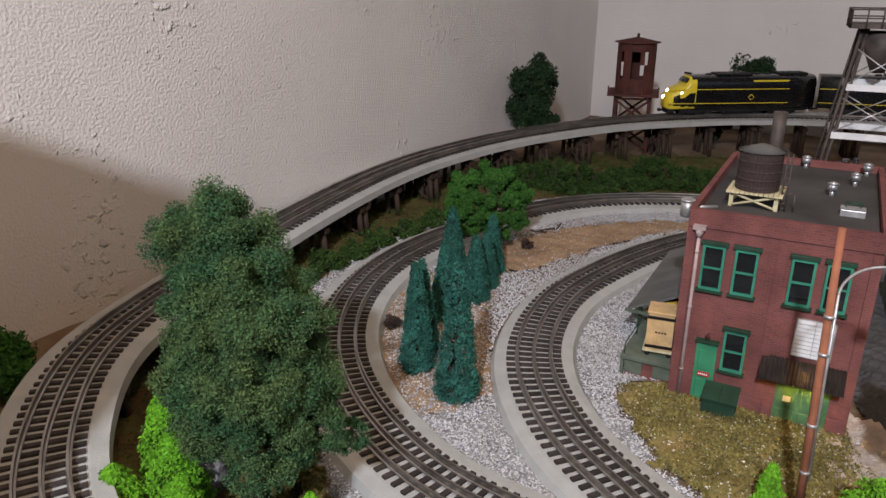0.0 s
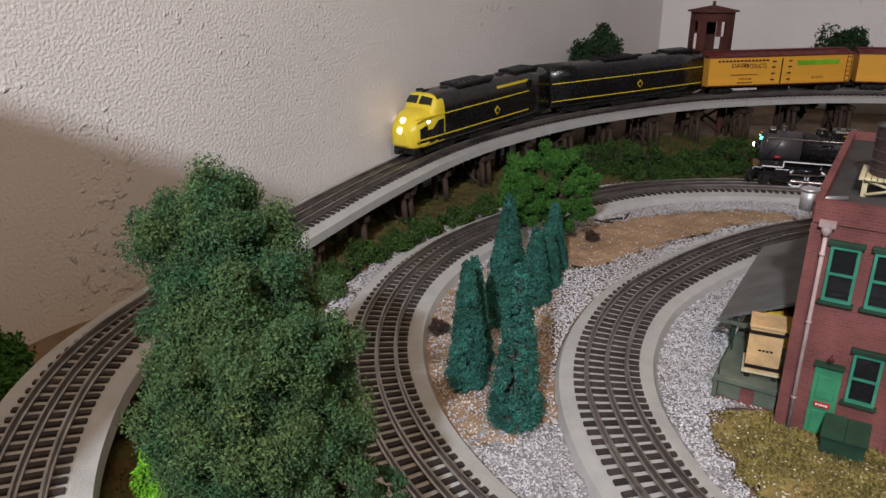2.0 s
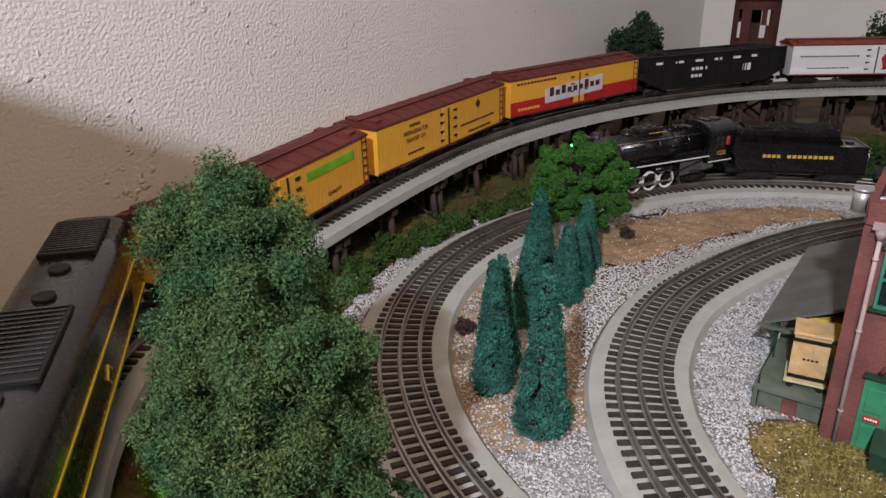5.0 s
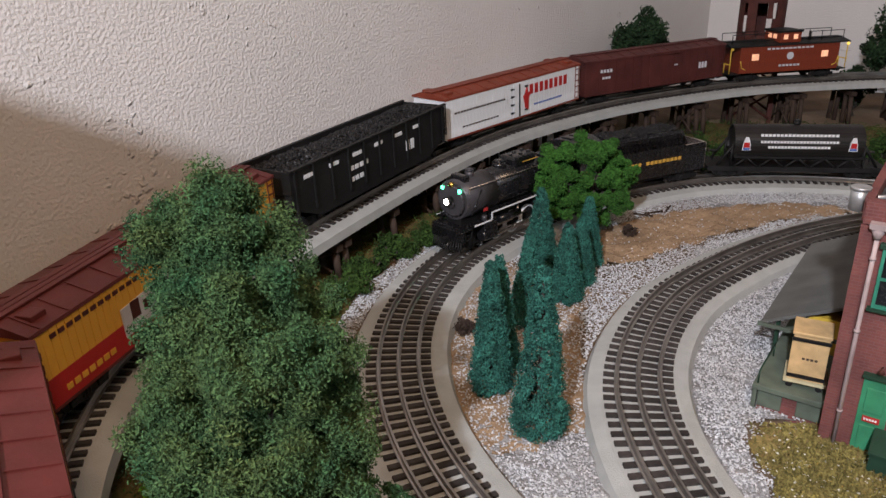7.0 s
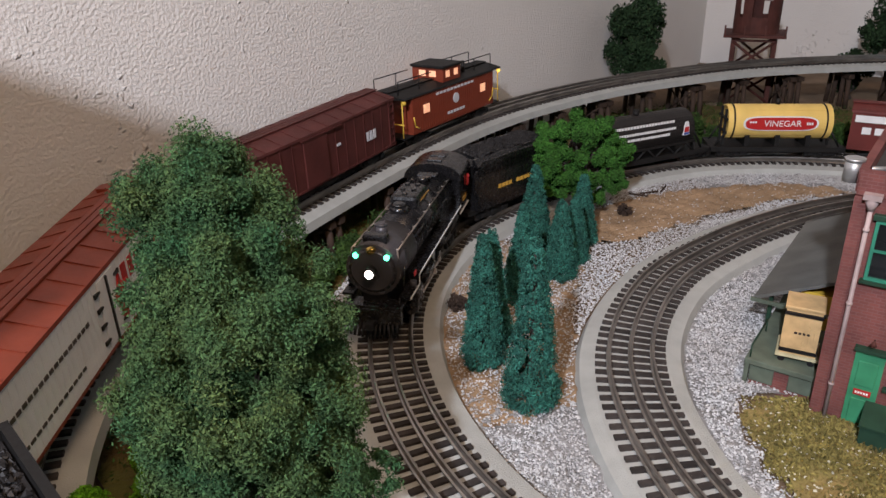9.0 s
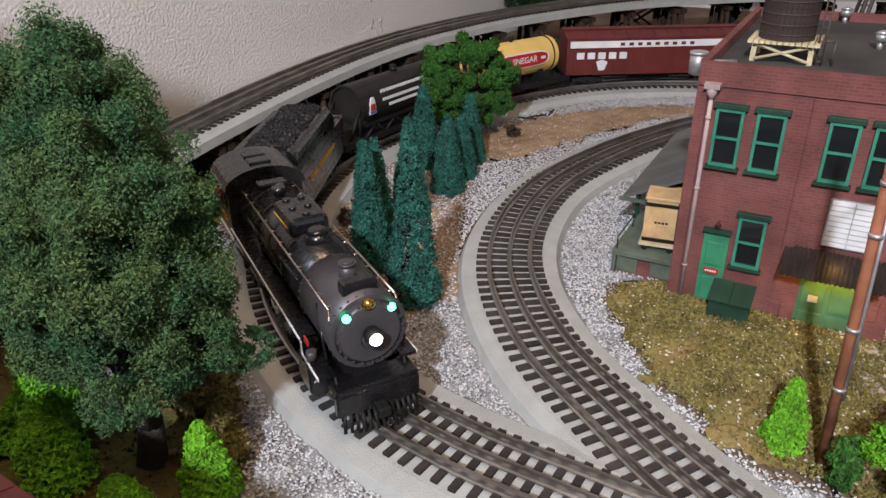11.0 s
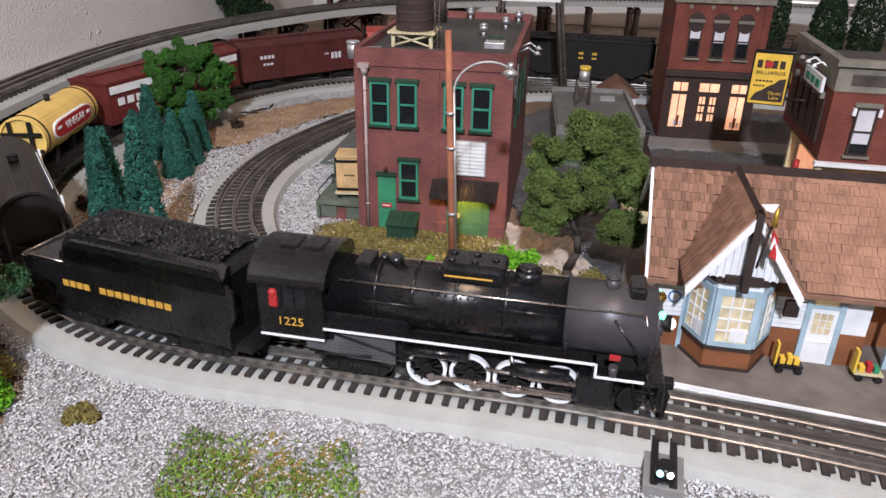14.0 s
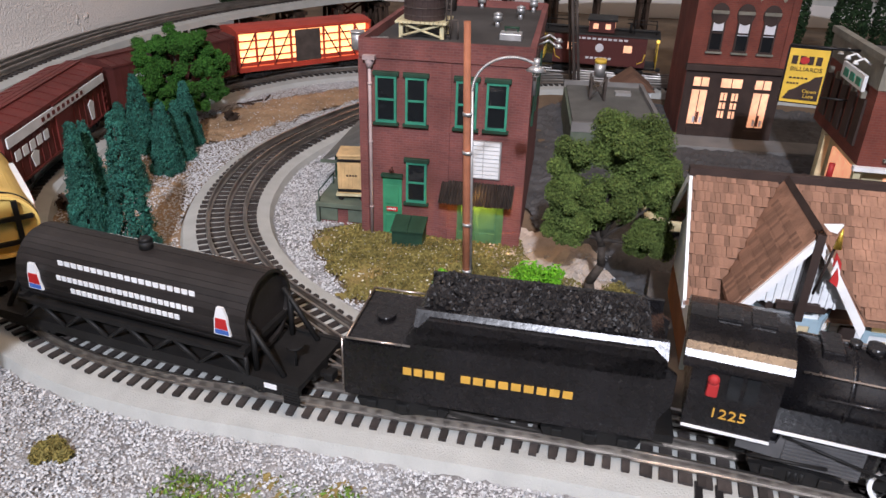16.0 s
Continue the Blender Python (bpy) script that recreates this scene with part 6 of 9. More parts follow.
def wrecked_tower():
    t = thing("ruined_water_tower", pose(0.411, 1.6594, 0, 0, 0, -14), "rust-brown ruined water tower with holes in its tank", "tower")
    for x in (-0.036, 0.036):
        for y in (-0.036, 0.036):
            slab_part("leg", t, RUST, x - 0.004, x + 0.004, y - 0.004, y + 0.004, -0.004, 0.123)
    for z0, z1 in ((0.005, 0.055), (0.06, 0.115)):
        for y in (-0.04, 0.04):
            for s in (-1, 1):
                bm = bmesh.new()
                rod(bm, (-0.036 * s, y, z0), (0.036 * s, y, z1), 0.0024, 6)
                part("brace", bm, RUST, t)
        slab_part("girt", t, RUST, -0.040, 0.040, -0.042, -0.038, z1, z1 + 0.004)
    slab_part("deck", t, RUST, -0.054, 0.054, -0.054, 0.054, 0.123, 0.128)
    for x in (-0.052, -0.018, 0.018, 0.052):
        slab_part("rail_post", t, RUST, x - 0.0015, x + 0.0015, -0.054, -0.051, 0.128, 0.145)
    bm = bmesh.new()
    n = 28
    holes = ((4, 0.2), (5, 0.2), (10, 0.55), (11, 0.55), (12, 0.5), (17, 0.4), (20, 0.45), (21, 0.45), (22, 0.4), (23, 0.5))
    cut = dict(holes)
    for i in range(n):
        a0, a1 = 2 * math.pi * i / n, 2 * math.pi * (i + 1) / n
        for r, (z0, z1) in enumerate(((0.128, 0.158), (0.158, 0.188), (0.188, 0.215), (0.215, 0.232))):
            if i in cut and r in (1, 2) and (i + r) % 4:
                continue
            v = [bm.verts.new((0.041 * math.cos(a), 0.041 * math.sin(a), z)) for a, z in ((a0, z0), (a1, z0), (a1, z1), (a0, z1))]
            bm.faces.new(v)
    bmesh.ops.remove_doubles(bm, verts=bm.verts, dist=0.0001)
    bmesh.ops.solidify(bm, geom=bm.faces[:], thickness=0.002)
    part("tank", bm, RUST, t)
    bm = bmesh.new()
    cyl(bm, 0.049, 0.047, 0.003, pose(0, 0, 0.232), 8)
    cyl(bm, 0.045, 0.006, 0.008, pose(0, 0, 0.235), 8)
    cyl(bm, 0.003, 0.003, 0.010, pose(0, 0, 0.241), 8)
    part("roof", bm, RUST, t)
    return t


wrecked_tower()


def steel_tower():
    t = thing("steel_tower", pose(0.5586, 0.9876, 0, 0, 0, -24), "tall grey steel tower with white girders and a top platform", "tower")
    b, u, top = 0.062, 0.024, 0.30
    for x in (-1, 1):
        for y in (-1, 1):
            bm = bmesh.new()
            for o in (-0.003, 0.003):
                rod(bm, (b * x + o, b * y, -0.004), (u * x + o, u * y, top), 0.0022, 6)
            for i in range(26):
                f = (i + 0.5) / 26
                c = Vector((b * x + (u - b) * x * f, b * y + (u - b) * y * f, top * f))
                rod(bm, c - Vector((0.003, 0, 0)), c + Vector((0.003, 0, 0)), 0.0009, 5)
            part("leg", bm, STEEL_GREY, t)
    for z in (0.165, 0.225):
        f = z / top
        w = b + (u - b) * f
        for y in (-1, 1):
            slab_part("girder", t, WHITE, -w, w, y * w - 0.002, y * w + 0.002, z, z + 0.008)
            slab_part("girder", t, WHITE, y * w - 0.002, y * w + 0.002, -w + 0.003, w - 0.003, z, z + 0.008)
            bm = bmesh.new()
            for s in (-1, 1):
                rod(bm, (-w * s, y * w, z + 0.008), (w * s * 0.85, y * w * 0.86, z + 0.05), 0.0009, 5)
            part("tie_rod", bm, METAL, t)
    slab_part("platform", t, STEEL_GREY, -0.042, 0.042, -0.042, 0.042, top, top + 0.005)
    bm = bmesh.new()
    for z in (0.012, 0.022):
        for y in (-0.042, 0.042):
            rod(bm, (-0.042, y, top + z), (0.042, y, top + z), 0.001, 5)
            rod(bm, (y, -0.042, top + z), (y, 0.042, top + z), 0.001, 5)
    for x in np.linspace(-0.042, 0.042, 6):
        rod(bm, (x, -0.042, top), (x, -0.042, top + 0.022), 0.001, 5)
        rod(bm, (-0.042, x, top), (-0.042, x, top + 0.022), 0.001, 5)
    part("handrail", bm, STEEL_GREY, t)
    bm = bmesh.new()
    cyl(bm, 0.008, 0.030, 0.05, pose(0, 0, top - 0.055), 16)
    part("hopper", bm, STEEL_GREY, t)
    return t


steel_tower()


# ---- trains ----
LOCO_BLACK = mat("locomotive_black", (0.009, 0.0086, 0.0098), 0.27, vary=0.5, scale=35, bump=0.05, bump_scale=300, coat=0.2)
SMOKEBOX = mat("graphite_grey", (0.075, 0.07, 0.075), 0.4, metal=0.3, vary=0.3, scale=50)
ASH = mat("ribbed_grey", (0.11, 0.108, 0.11), 0.55, vary=0.3, scale=60)
LOCO_BLACK.node_tree.nodes["Principled BSDF"].inputs["Specular IOR Level"].default_value = 0.5
FLAT_BLACK = mat("flat_black", (0.010, 0.0095, 0.0095), 0.6, vary=0.4, scale=60)
NICKEL = mat("nickel_rod", (0.52, 0.45, 0.40), 0.3, metal=0.95, vary=0.2, scale=60)
WHEEL_RIM = mat("white_wheel_rim", (0.88, 0.88, 0.88), 0.5, vary=0.1, scale=60)
GOLD = mat("gold_lettering", (0.62, 0.36, 0.06), 0.5, vary=0.15, scale=90)
COAL = mat("coal", (0.016, 0.015, 0.016), 0.5, vary=0.5, scale=60, island=0.4)
CHROME_YELLOW = mat("diesel_yellow", (0.76, 0.60, 0.04), 0.32, vary=0.08, scale=30)
REEFER_YELLOW = mat("reefer_orange_yellow", (0.78, 0.40, 0.045), 0.5, vary=0.12, scale=30)
OXIDE = mat("oxide_red", (0.125, 0.024, 0.020), 0.55, vary=0.25, scale=35)
OXIDE_DARK = mat("oxide_brown", (0.085, 0.022, 0.019), 0.6, vary=0.3, scale=35)
BEER_RED = mat("bright_red", (0.45, 0.022, 0.022), 0.45, vary=0.12, scale=40)
CABOOSE_RED = mat("caboose_red", (0.20, 0.038, 0.018), 0.5, vary=0.2, scale=40)
TAN_YELLOW = mat("vinegar_yellow", (0.80, 0.56, 0.16), 0.5, vary=0.15, scale=30)
CATTLE_RED = mat("cattle_red", (0.40, 0.05, 0.03), 0.5, vary=0.2, scale=40)
LIT_CAR = mat("car_interior_glow", (0.9, 0.6, 0.35), 0.7, vary=0.5, scale=45, emit=(1.0, 0.42, 0.14), power=2.6)
PAINT_BLUE = mat("sign_blue", (0.06, 0.13, 0.42), 0.5, vary=0.1, scale=60)
SKIN_PAINT = mat("doll_paint", (0.55, 0.30, 0.20), 0.6, vary=0.1, scale=60)


def sides():
    """The two long sides of a vehicle: a turn about the upright."""
    return (Matrix.Identity(4), Matrix.Rotation(math.pi, 4, "Z"))


def both(name, parent, material, x0, x1, y0, y1, z0, z1, bevel=0.0):
    """The same small block on both long sides, each a part."""
    for m in sides():
        bm = bmesh.new()
        box(bm, x0, x1, y0, y1, z0, z1, None, bevel)
        bmesh.ops.transform(bm, matrix=m, verts=bm.verts)
        part(name, bm, material, parent)


def write_both(text, size, material, parent, x, y, z, squash=1.0):
    for m in sides():
        words(text, size, material, parent, m @ Matrix.Translation((x, y, z)), squash=squash)


def bars_both(parent, material, x0, x1, z0, z1, y, n, gap=0.3):
    for m in sides():
        bm = bmesh.new()
        w = (x1 - x0) / n
        for i in range(n):
            box(bm, x0 + i * w, x0 + (i + 1 - gap) * w, y - 0.0004, y + 0.0002, z0, z1)
        bmesh.ops.transform(bm, matrix=m, verts=bm.verts)
        part("bar_lettering", bm, material, parent)


def truck_set(parent, x, axles=2, r=0.0072, pitch=0.026):
    t = new("truck")
    t.parent = parent
    t.matrix_basis = Matrix.Translation((x, 0, 0))
    ln = pitch * (axles - 1)
    for s in (-1, 1):
        bm = bmesh.new()
        prism(bm, [(-ln / 2 - 0.009, r + 0.002), (-ln / 2 - 0.007, r - 0.003), (-ln / 4, r - 0.0035), (0, r - 0.0055), (ln / 4, r - 0.0035), (ln / 2 + 0.007, r - 0.003), (ln / 2 + 0.009, r + 0.002), (ln / 4, r + 0.0045), (-ln / 4, r + 0.0045)], 0.0205 * s - 0.0016, 0.0205 * s + 0.0016)
        for k in range(axles):
            box(bm, -ln / 2 + k * pitch - 0.003, -ln / 2 + k * pitch + 0.003, 0.0225 * s - 0.0015, 0.0225 * s + 0.0015, r - 0.002, r + 0.003, None, 0.0006)
        for k in (-0.003, 0, 0.003):
            cyl(bm, 0.0013, 0.0013, 0.006, pose(k, 0.0215 * s, r - 0.003), 6)
        part("side_frame", bm, FLAT_BLACK, t)
    for k in range(axles):
        for s in (-1, 1):
            bm = bmesh.new()
            cyl(bm, r, r, 0.0030, pose(-ln / 2 + k * pitch, 0.0150 * s + 0.0015, r, 90), 18)
            cyl(bm, r + 0.0010, r + 0.0010, 0.0008, pose(-ln / 2 + k * pitch, 0.0132 * s + 0.0004, r, 90), 18)
            part("wheel", bm, STEEL_GREY, t)
    bm = bmesh.new()
    box(bm, -0.004, 0.004, -0.021, 0.021, r, r + 0.005)
    part("bolster", bm, FLAT_BLACK, t)
    return t


def couplers(parent, half):
    for s in (-1, 1):
        bm = bmesh.new()
        box(bm, s * half - 0.006, s * half + 0.006, -0.002, 0.002, 0.008, 0.011)
        box(bm, s * (half + 0.006) - 0.003, s * (half + 0.006) + 0.003, -0.004, 0.004, 0.0065, 0.0125, None, 0.001)
        part("coupler", bm, FLAT_BLACK, parent)


def roof_walk(parent, half, z, material):
    for y in (-0.0055, 0, 0.0055):
        slab_part("roof_walk", parent, material, -half, half, y - 0.0023, y + 0.0023, z, z + 0.0012)


def ladder(parent, x, y, z0, z1, material):
    bm = bmesh.new()
    for k in (-0.0045, 0.0045):
        box(bm, x + k - 0.0005, x + k + 0.0005, y - 0.0012, y, z0, z1)
    n = 6
    for i in range(n):
        z = z0 + (z1 - z0) * (i + 0.5) / n
        box(bm, x - 0.0045, x + 0.0045, y - 0.0018, y - 0.0008, z - 0.0005, z + 0.0005)
    for m in sides():
        b2 = bm.copy()
        bmesh.ops.transform(b2, matrix=m, verts=b2.verts)
        part("ladder", b2, material, parent)
    bm.free()


def house_car(name, length, label, side, roof, end, scale=1.0, doors="plug", group="upper train", height=0.077, wide=0.030):
    """A closed goods car: body, roof, underframe, two trucks."""
    t = thing(name, Matrix(), label, "freight car", group)
    h, w, z0, z1 = length / 2 - 0.012, wide, 0.0165, height - 0.008
    bm = bmesh.new()
    box(bm, -h, h, -w, w, z0, z1)
    for f in bm.faces:
        f.material_index = 1 if abs(f.normal.x) > 0.9 else 0
    part("body", bm, [side, end], t)
    bm = bmesh.new()
    prism(bm, [(-w - 0.0012, z1), (w + 0.0012, z1), (w + 0.0008, z1 + 0.0025), (0.008, height), (-0.008, height), (-w - 0.0008, z1 + 0.0025)], -h - 0.002, h + 0.002, axis="x")
    rf = part("roof", bm, roof, t)
    roof_walk(rf, h + 0.003, height + 0.0008, roof)
    for i in range(13):
        x = -h + 0.008 + i * (2 * h - 0.016) / 12
        for s in (-1, 1):
            bm = bmesh.new()
            prism(bm, [(s * w, z1 + 0.0026), (s * 0.009, height + 0.0001), (s * 0.009, height + 0.0008), (s * w, z1 + 0.0033)], x - 0.0006, x + 0.0006, axis="x")
            part("roof_rib", bm, roof, rf)
    slab_part("underframe", t, FLAT_BLACK, -h, h, -0.012, 0.012, 0.0095, 0.0165)
    bm = bmesh.new()
    rod(bm, (-0.03, 0.010, 0.0085), (0.03, 0.010, 0.0085), 0.004, 10)
    rod(bm, (-h * 0.6, -0.022, 0.013), (h * 0.6, -0.022, 0.013), 0.0008, 6)
    rod(bm, (-h * 0.6, 0.022, 0.013), (h * 0.6, 0.022, 0.013), 0.0008, 6)
    part("brake_gear", bm, FLAT_BLACK, t)
    for s in (-1, 1):
        truck_set(t, s * (h - 0.035))
    couplers(t, h + 0.002)
    ladder(t, h - 0.007, -w, z0, z1, end)
    both("sill_trim", t, end, -h, h, -w - 0.0008, -w + 0.0005, z0, z0 + 0.0022)
    return t, h, w, z0, z1


def hinged_doors(t, w, z0, z1, side, iron):
    for x in (-0.0125, 0.0008):
        both("door", t, side, x, x + 0.0117, -w - 0.0011, -w + 0.0005, z0 + 0.004, z1 - 0.002, 0.0004)
    for m in sides():
        bm = bmesh.new()
        for z in (0.2, 0.42, 0.64, 0.84):
            zz = z0 + (z1 - z0) * z
            for s in (-1, 1):
                prism(bm, [(s * 0.019, zz - 0.0016), (s * 0.019, zz + 0.0016), (s * 0.0115, zz + 0.0006), (s * 0.0115, zz - 0.0006)], -w - 0.0019, -w - 0.0008)
        box(bm, -0.0009, 0.0009, -w - 0.0021, -w - 0.001, z0 + 0.003, z1 - 0.003)
        bmesh.ops.transform(bm, matrix=m, verts=bm.verts)
        part("hinge", bm, iron, t)


def siding_grooves(t, h, w, z0, z1, material, n=46):
    """Upright sheathing boards on both sides, each a piece of its own on one mesh."""
    bm = bmesh.new()
    box(bm, 0.0003, 2 * h / n - 0.0003, -w - 0.0005, -w + 0.0001, z0 + 0.0023, z1 - 0.0005)
    first = part("board", bm, material, t)
    for m in sides():
        for i in range(n):
            ob = first if i == 0 and m == Matrix.Identity(4) else new("board", first.data)
            ob.parent = t
            ob.matrix_basis = m @ Matrix.Translation((-h + 2 * h * i / n, 0, 0))


def roof_hatches(t, h, z, material):
    for s in (-1, 1):
        for y in (-0.017, 0.017):
            slab_part("ice_hatch", t, material, s * (h - 0.016) - 0.006, s * (h - 0.016) + 0.006, y - 0.006, y + 0.006, z - 0.003, z + 0.002, 0.0006)


def reefer(length, label, kind):
    side = {"dairy": REEFER_YELLOW, "transit": REEFER_YELLOW, "beer": REEFER_YELLOW, "white": WHITE}[kind]
    end = OXIDE if kind != "white" else CABOOSE_RED
    t, h, w, z0, z1 = house_car("refrigerator_car", length, label, side, end, end)
    siding_grooves(t, h, w, z0, z1, side)
    y = -w - 0.0006
    roof_hatches(t, h, 0.075, end)
    iron = BLACK if kind != "beer" else OXIDE
    if kind == "beer":
        both("red_band", t, BEER_RED, -h, h, -w - 0.0007, -w + 0.0002, z0 + 0.0022, z0 + 0.022)
        for m in sides():
            bm = bmesh.new()
            prism(bm, [(-0.075, z0 + 0.012), (0.055, z0 + 0.016), (0.055, z0 + 0.041), (-0.075, z0 + 0.033)], -w - 0.0014, -w)
            bmesh.ops.transform(bm, matrix=m, verts=bm.verts)
            p = part("banner", bm, SHADE_CLOTH, t)
            bm = bmesh.new()
            for i in range(9):
                x = -0.066 + i * 0.013
                z = z0 + 0.021 + 0.004 * i / 9
                box(bm, x, x + 0.009, -w - 0.0018, -w - 0.001, z, z + (0.013 if i in (0, 2, 6) else 0.008), None, 0.0003)
            bmesh.ops.transform(bm, matrix=m, verts=bm.verts)
            part("bar_lettering", bm, OXIDE_DARK, p)
    hinged_doors(t, w, z0, z1, side if kind != "beer" else REEFER_YELLOW, iron)
    if kind == "dairy":
        bars_both(t, OXIDE_DARK, -h + 0.016, -0.025, z1 - 0.008, z1 - 0.0045, y, 14)
        write_both("DAIRY", 0.0115, BLACK, t, -0.082, y - 0.0002, z1 - 0.0150, 1.1)
        write_both("PRODUCTS", 0.0115, BLACK, t, -0.052, y - 0.0002, z1 - 0.0165, 0.72)
        write_both("INDIANA", 0.006, OXIDE_DARK, t, -0.070, y - 0.0002, z0 + 0.013)
        bars_both(t, OXIDE_DARK, -0.10, -0.045, z0 + 0.020, z0 + 0.0218, y, 12)
        bars_both(t, OXIDE_DARK, -0.085, -0.055, z0 + 0.005, z0 + 0.0075, y, 6)
        bars_both(t, LEAF_LIME, 0.03, 0.115, z1 - 0.017, z1 - 0.008, y, 1, 0.0)
        write_both("QUALITY", 0.006, OXIDE_DARK, t, 0.075, y - 0.0002, z0 + 0.012)
    elif kind == "transit":
        bars_both(t, OXIDE_DARK, -0.085, -0.062, z1 - 0.010, z1 - 0.0065, y, 5)
        write_both("REFRIGERATOR", 0.0072, OXIDE_DARK, t, -0.072, y - 0.0002, z1 - 0.0165, 1.0)
        write_both("TRANSIT CO.", 0.0072, OXIDE_DARK, t, -0.072, y - 0.0002, z1 - 0.0255, 1.0)
        bars_both(t, OXIDE_DARK, -0.09, -0.055, z0 + 0.010, z0 + 0.0125, y, 9)
        for m in sides():
            bm = bmesh.new()
            box(bm, -0.0045, 0.0045, -0.0004, 0.0004, -0.0045, 0.0045, Matrix.Translation((0.075, y, z1 - 0.012)) @ Matrix.Rotation(radians(45), 4, "Y"))
            bmesh.ops.transform(bm, matrix=m, verts=bm.verts)
            part("diamond_emblem", bm, OXIDE_DARK, t)
        bars_both(t, OXIDE_DARK, 0.03, 0.12, z0 + 0.018, z0 + 0.0205, y, 18)
        bars_both(t, OXIDE_DARK, 0.05, 0.11, z0 + 0.006, z0 + 0.009, y, 10)
    elif kind == "beer":
        bars_both(t, OXIDE_DARK, -h + 0.012, -0.05, z1 - 0.0070, z1 - 0.004, y, 12)
        bars_both(t, REEFER_YELLOW, -h + 0.014, -0.085, z0 + 0.008, z0 + 0.012, y - 0.0003, 7)
    else:
        bars_both(t, STEEL_GREY, -h + 0.015, -0.03, z1 - 0.020, z1 - 0.0175, y, 18)
        bars_both(t, STEEL_GREY, -h + 0.03, -0.045, z0 + 0.012, z0 + 0.014, y, 12)
        bars_both(t, BEER_RED, 0.024, 0.120, z1 - 0.022, z1 - 0.008, y, 8, 0.35)
        bars_both(t, PAINT_BLUE, 0.035, 0.105, z0 + 0.013, z0 + 0.0155, y, 14)
        for m in sides():
            bm = bmesh.new()
            prism(bm, [(0.014, z0 + 0.012), (0.020, z0 + 0.010), (0.021, z0 + 0.028), (0.028, z0 + 0.034), (0.019, z0 + 0.035), (0.017, z0 + 0.043), (0.013, z0 + 0.034), (0.008, z0 + 0.030)], -w - 0.0020, -w - 0.0005)
            bmesh.ops.transform(bm, matrix=m, verts=bm.verts)
            part("red_emblem", bm, BEER_RED, t)
    return t


def boxcar(length, label, group, paint, band=False, height=0.077):
    t, h, w, z0, z1 = house_car("boxcar", length, label, paint, paint, paint, group=group, height=height)
    for i in range(17):
        x = -h + 0.010 + i * (2 * h - 0.02) / 16
        if abs(x) > 0.022:
            both("side_rib", t, paint, x - 0.0006, x + 0.0006, -w - 0.0007, -w, z0 + 0.002, z1)
    both("door", t, paint, -0.019, 0.019, -w - 0.0018, -w, z0 + 0.002, z1 - 0.001, 0.0005)
    both("door_track", t, paint, -0.022, 0.045, -w - 0.0026, -w, z1 - 0.002, z1 - 0.0005)
    if band:
        both("white_band", t, WHITE, -h + 0.004, h - 0.004, -w - 0.0022, -w - 0.0008, z1 - 0.012, z1 - 0.003)
        bars_both(t, OXIDE, -0.05, 0.06, z1 - 0.0095, z1 - 0.0055, -w - 0.0023, 9, 0.5)
        bars_both(t, WHITE, -h + 0.014, -0.035, z0 + 0.022, z0 + 0.031, -w - 0.0010, 5)
        for m in sides():
            for shield in ([(-0.078, z0 + 0.006), (-0.070, z0 + 0.006), (-0.066, z0 + 0.018), (-0.074, z0 + 0.021), (-0.082, z0 + 0.018)], [(0.070, z0 + 0.006), (0.078, z0 + 0.006), (0.082, z0 + 0.024), (0.074, z0 + 0.028), (0.066, z0 + 0.024)]):
                bm = bmesh.new()
                prism(bm, shield, -w - 0.0012, -w - 0.0004)
                bmesh.ops.transform(bm, matrix=m, verts=bm.verts)
                part("emblem", bm, WHITE, t)
    else:
        bars_both(t, SHADE_CLOTH, -h + 0.03, -h + 0.055, z1 - 0.018, z1 - 0.013, -w - 0.0010, 4)
        bars_both(t, SHADE_CLOTH, -h + 0.034, -h + 0.052, z1 - 0.028, z1 - 0.0245, -w - 0.0010, 3)
        bars_both(t, SHADE_CLOTH, h - 0.060, h - 0.040, z0 + 0.020, z0 + 0.030, -w - 0.0010, 3)
        bars_both(t, SHADE_CLOTH, 0.035, 0.043, z1 - 0.022, z1 - 0.0195, -w - 0.0010, 2)
    return t


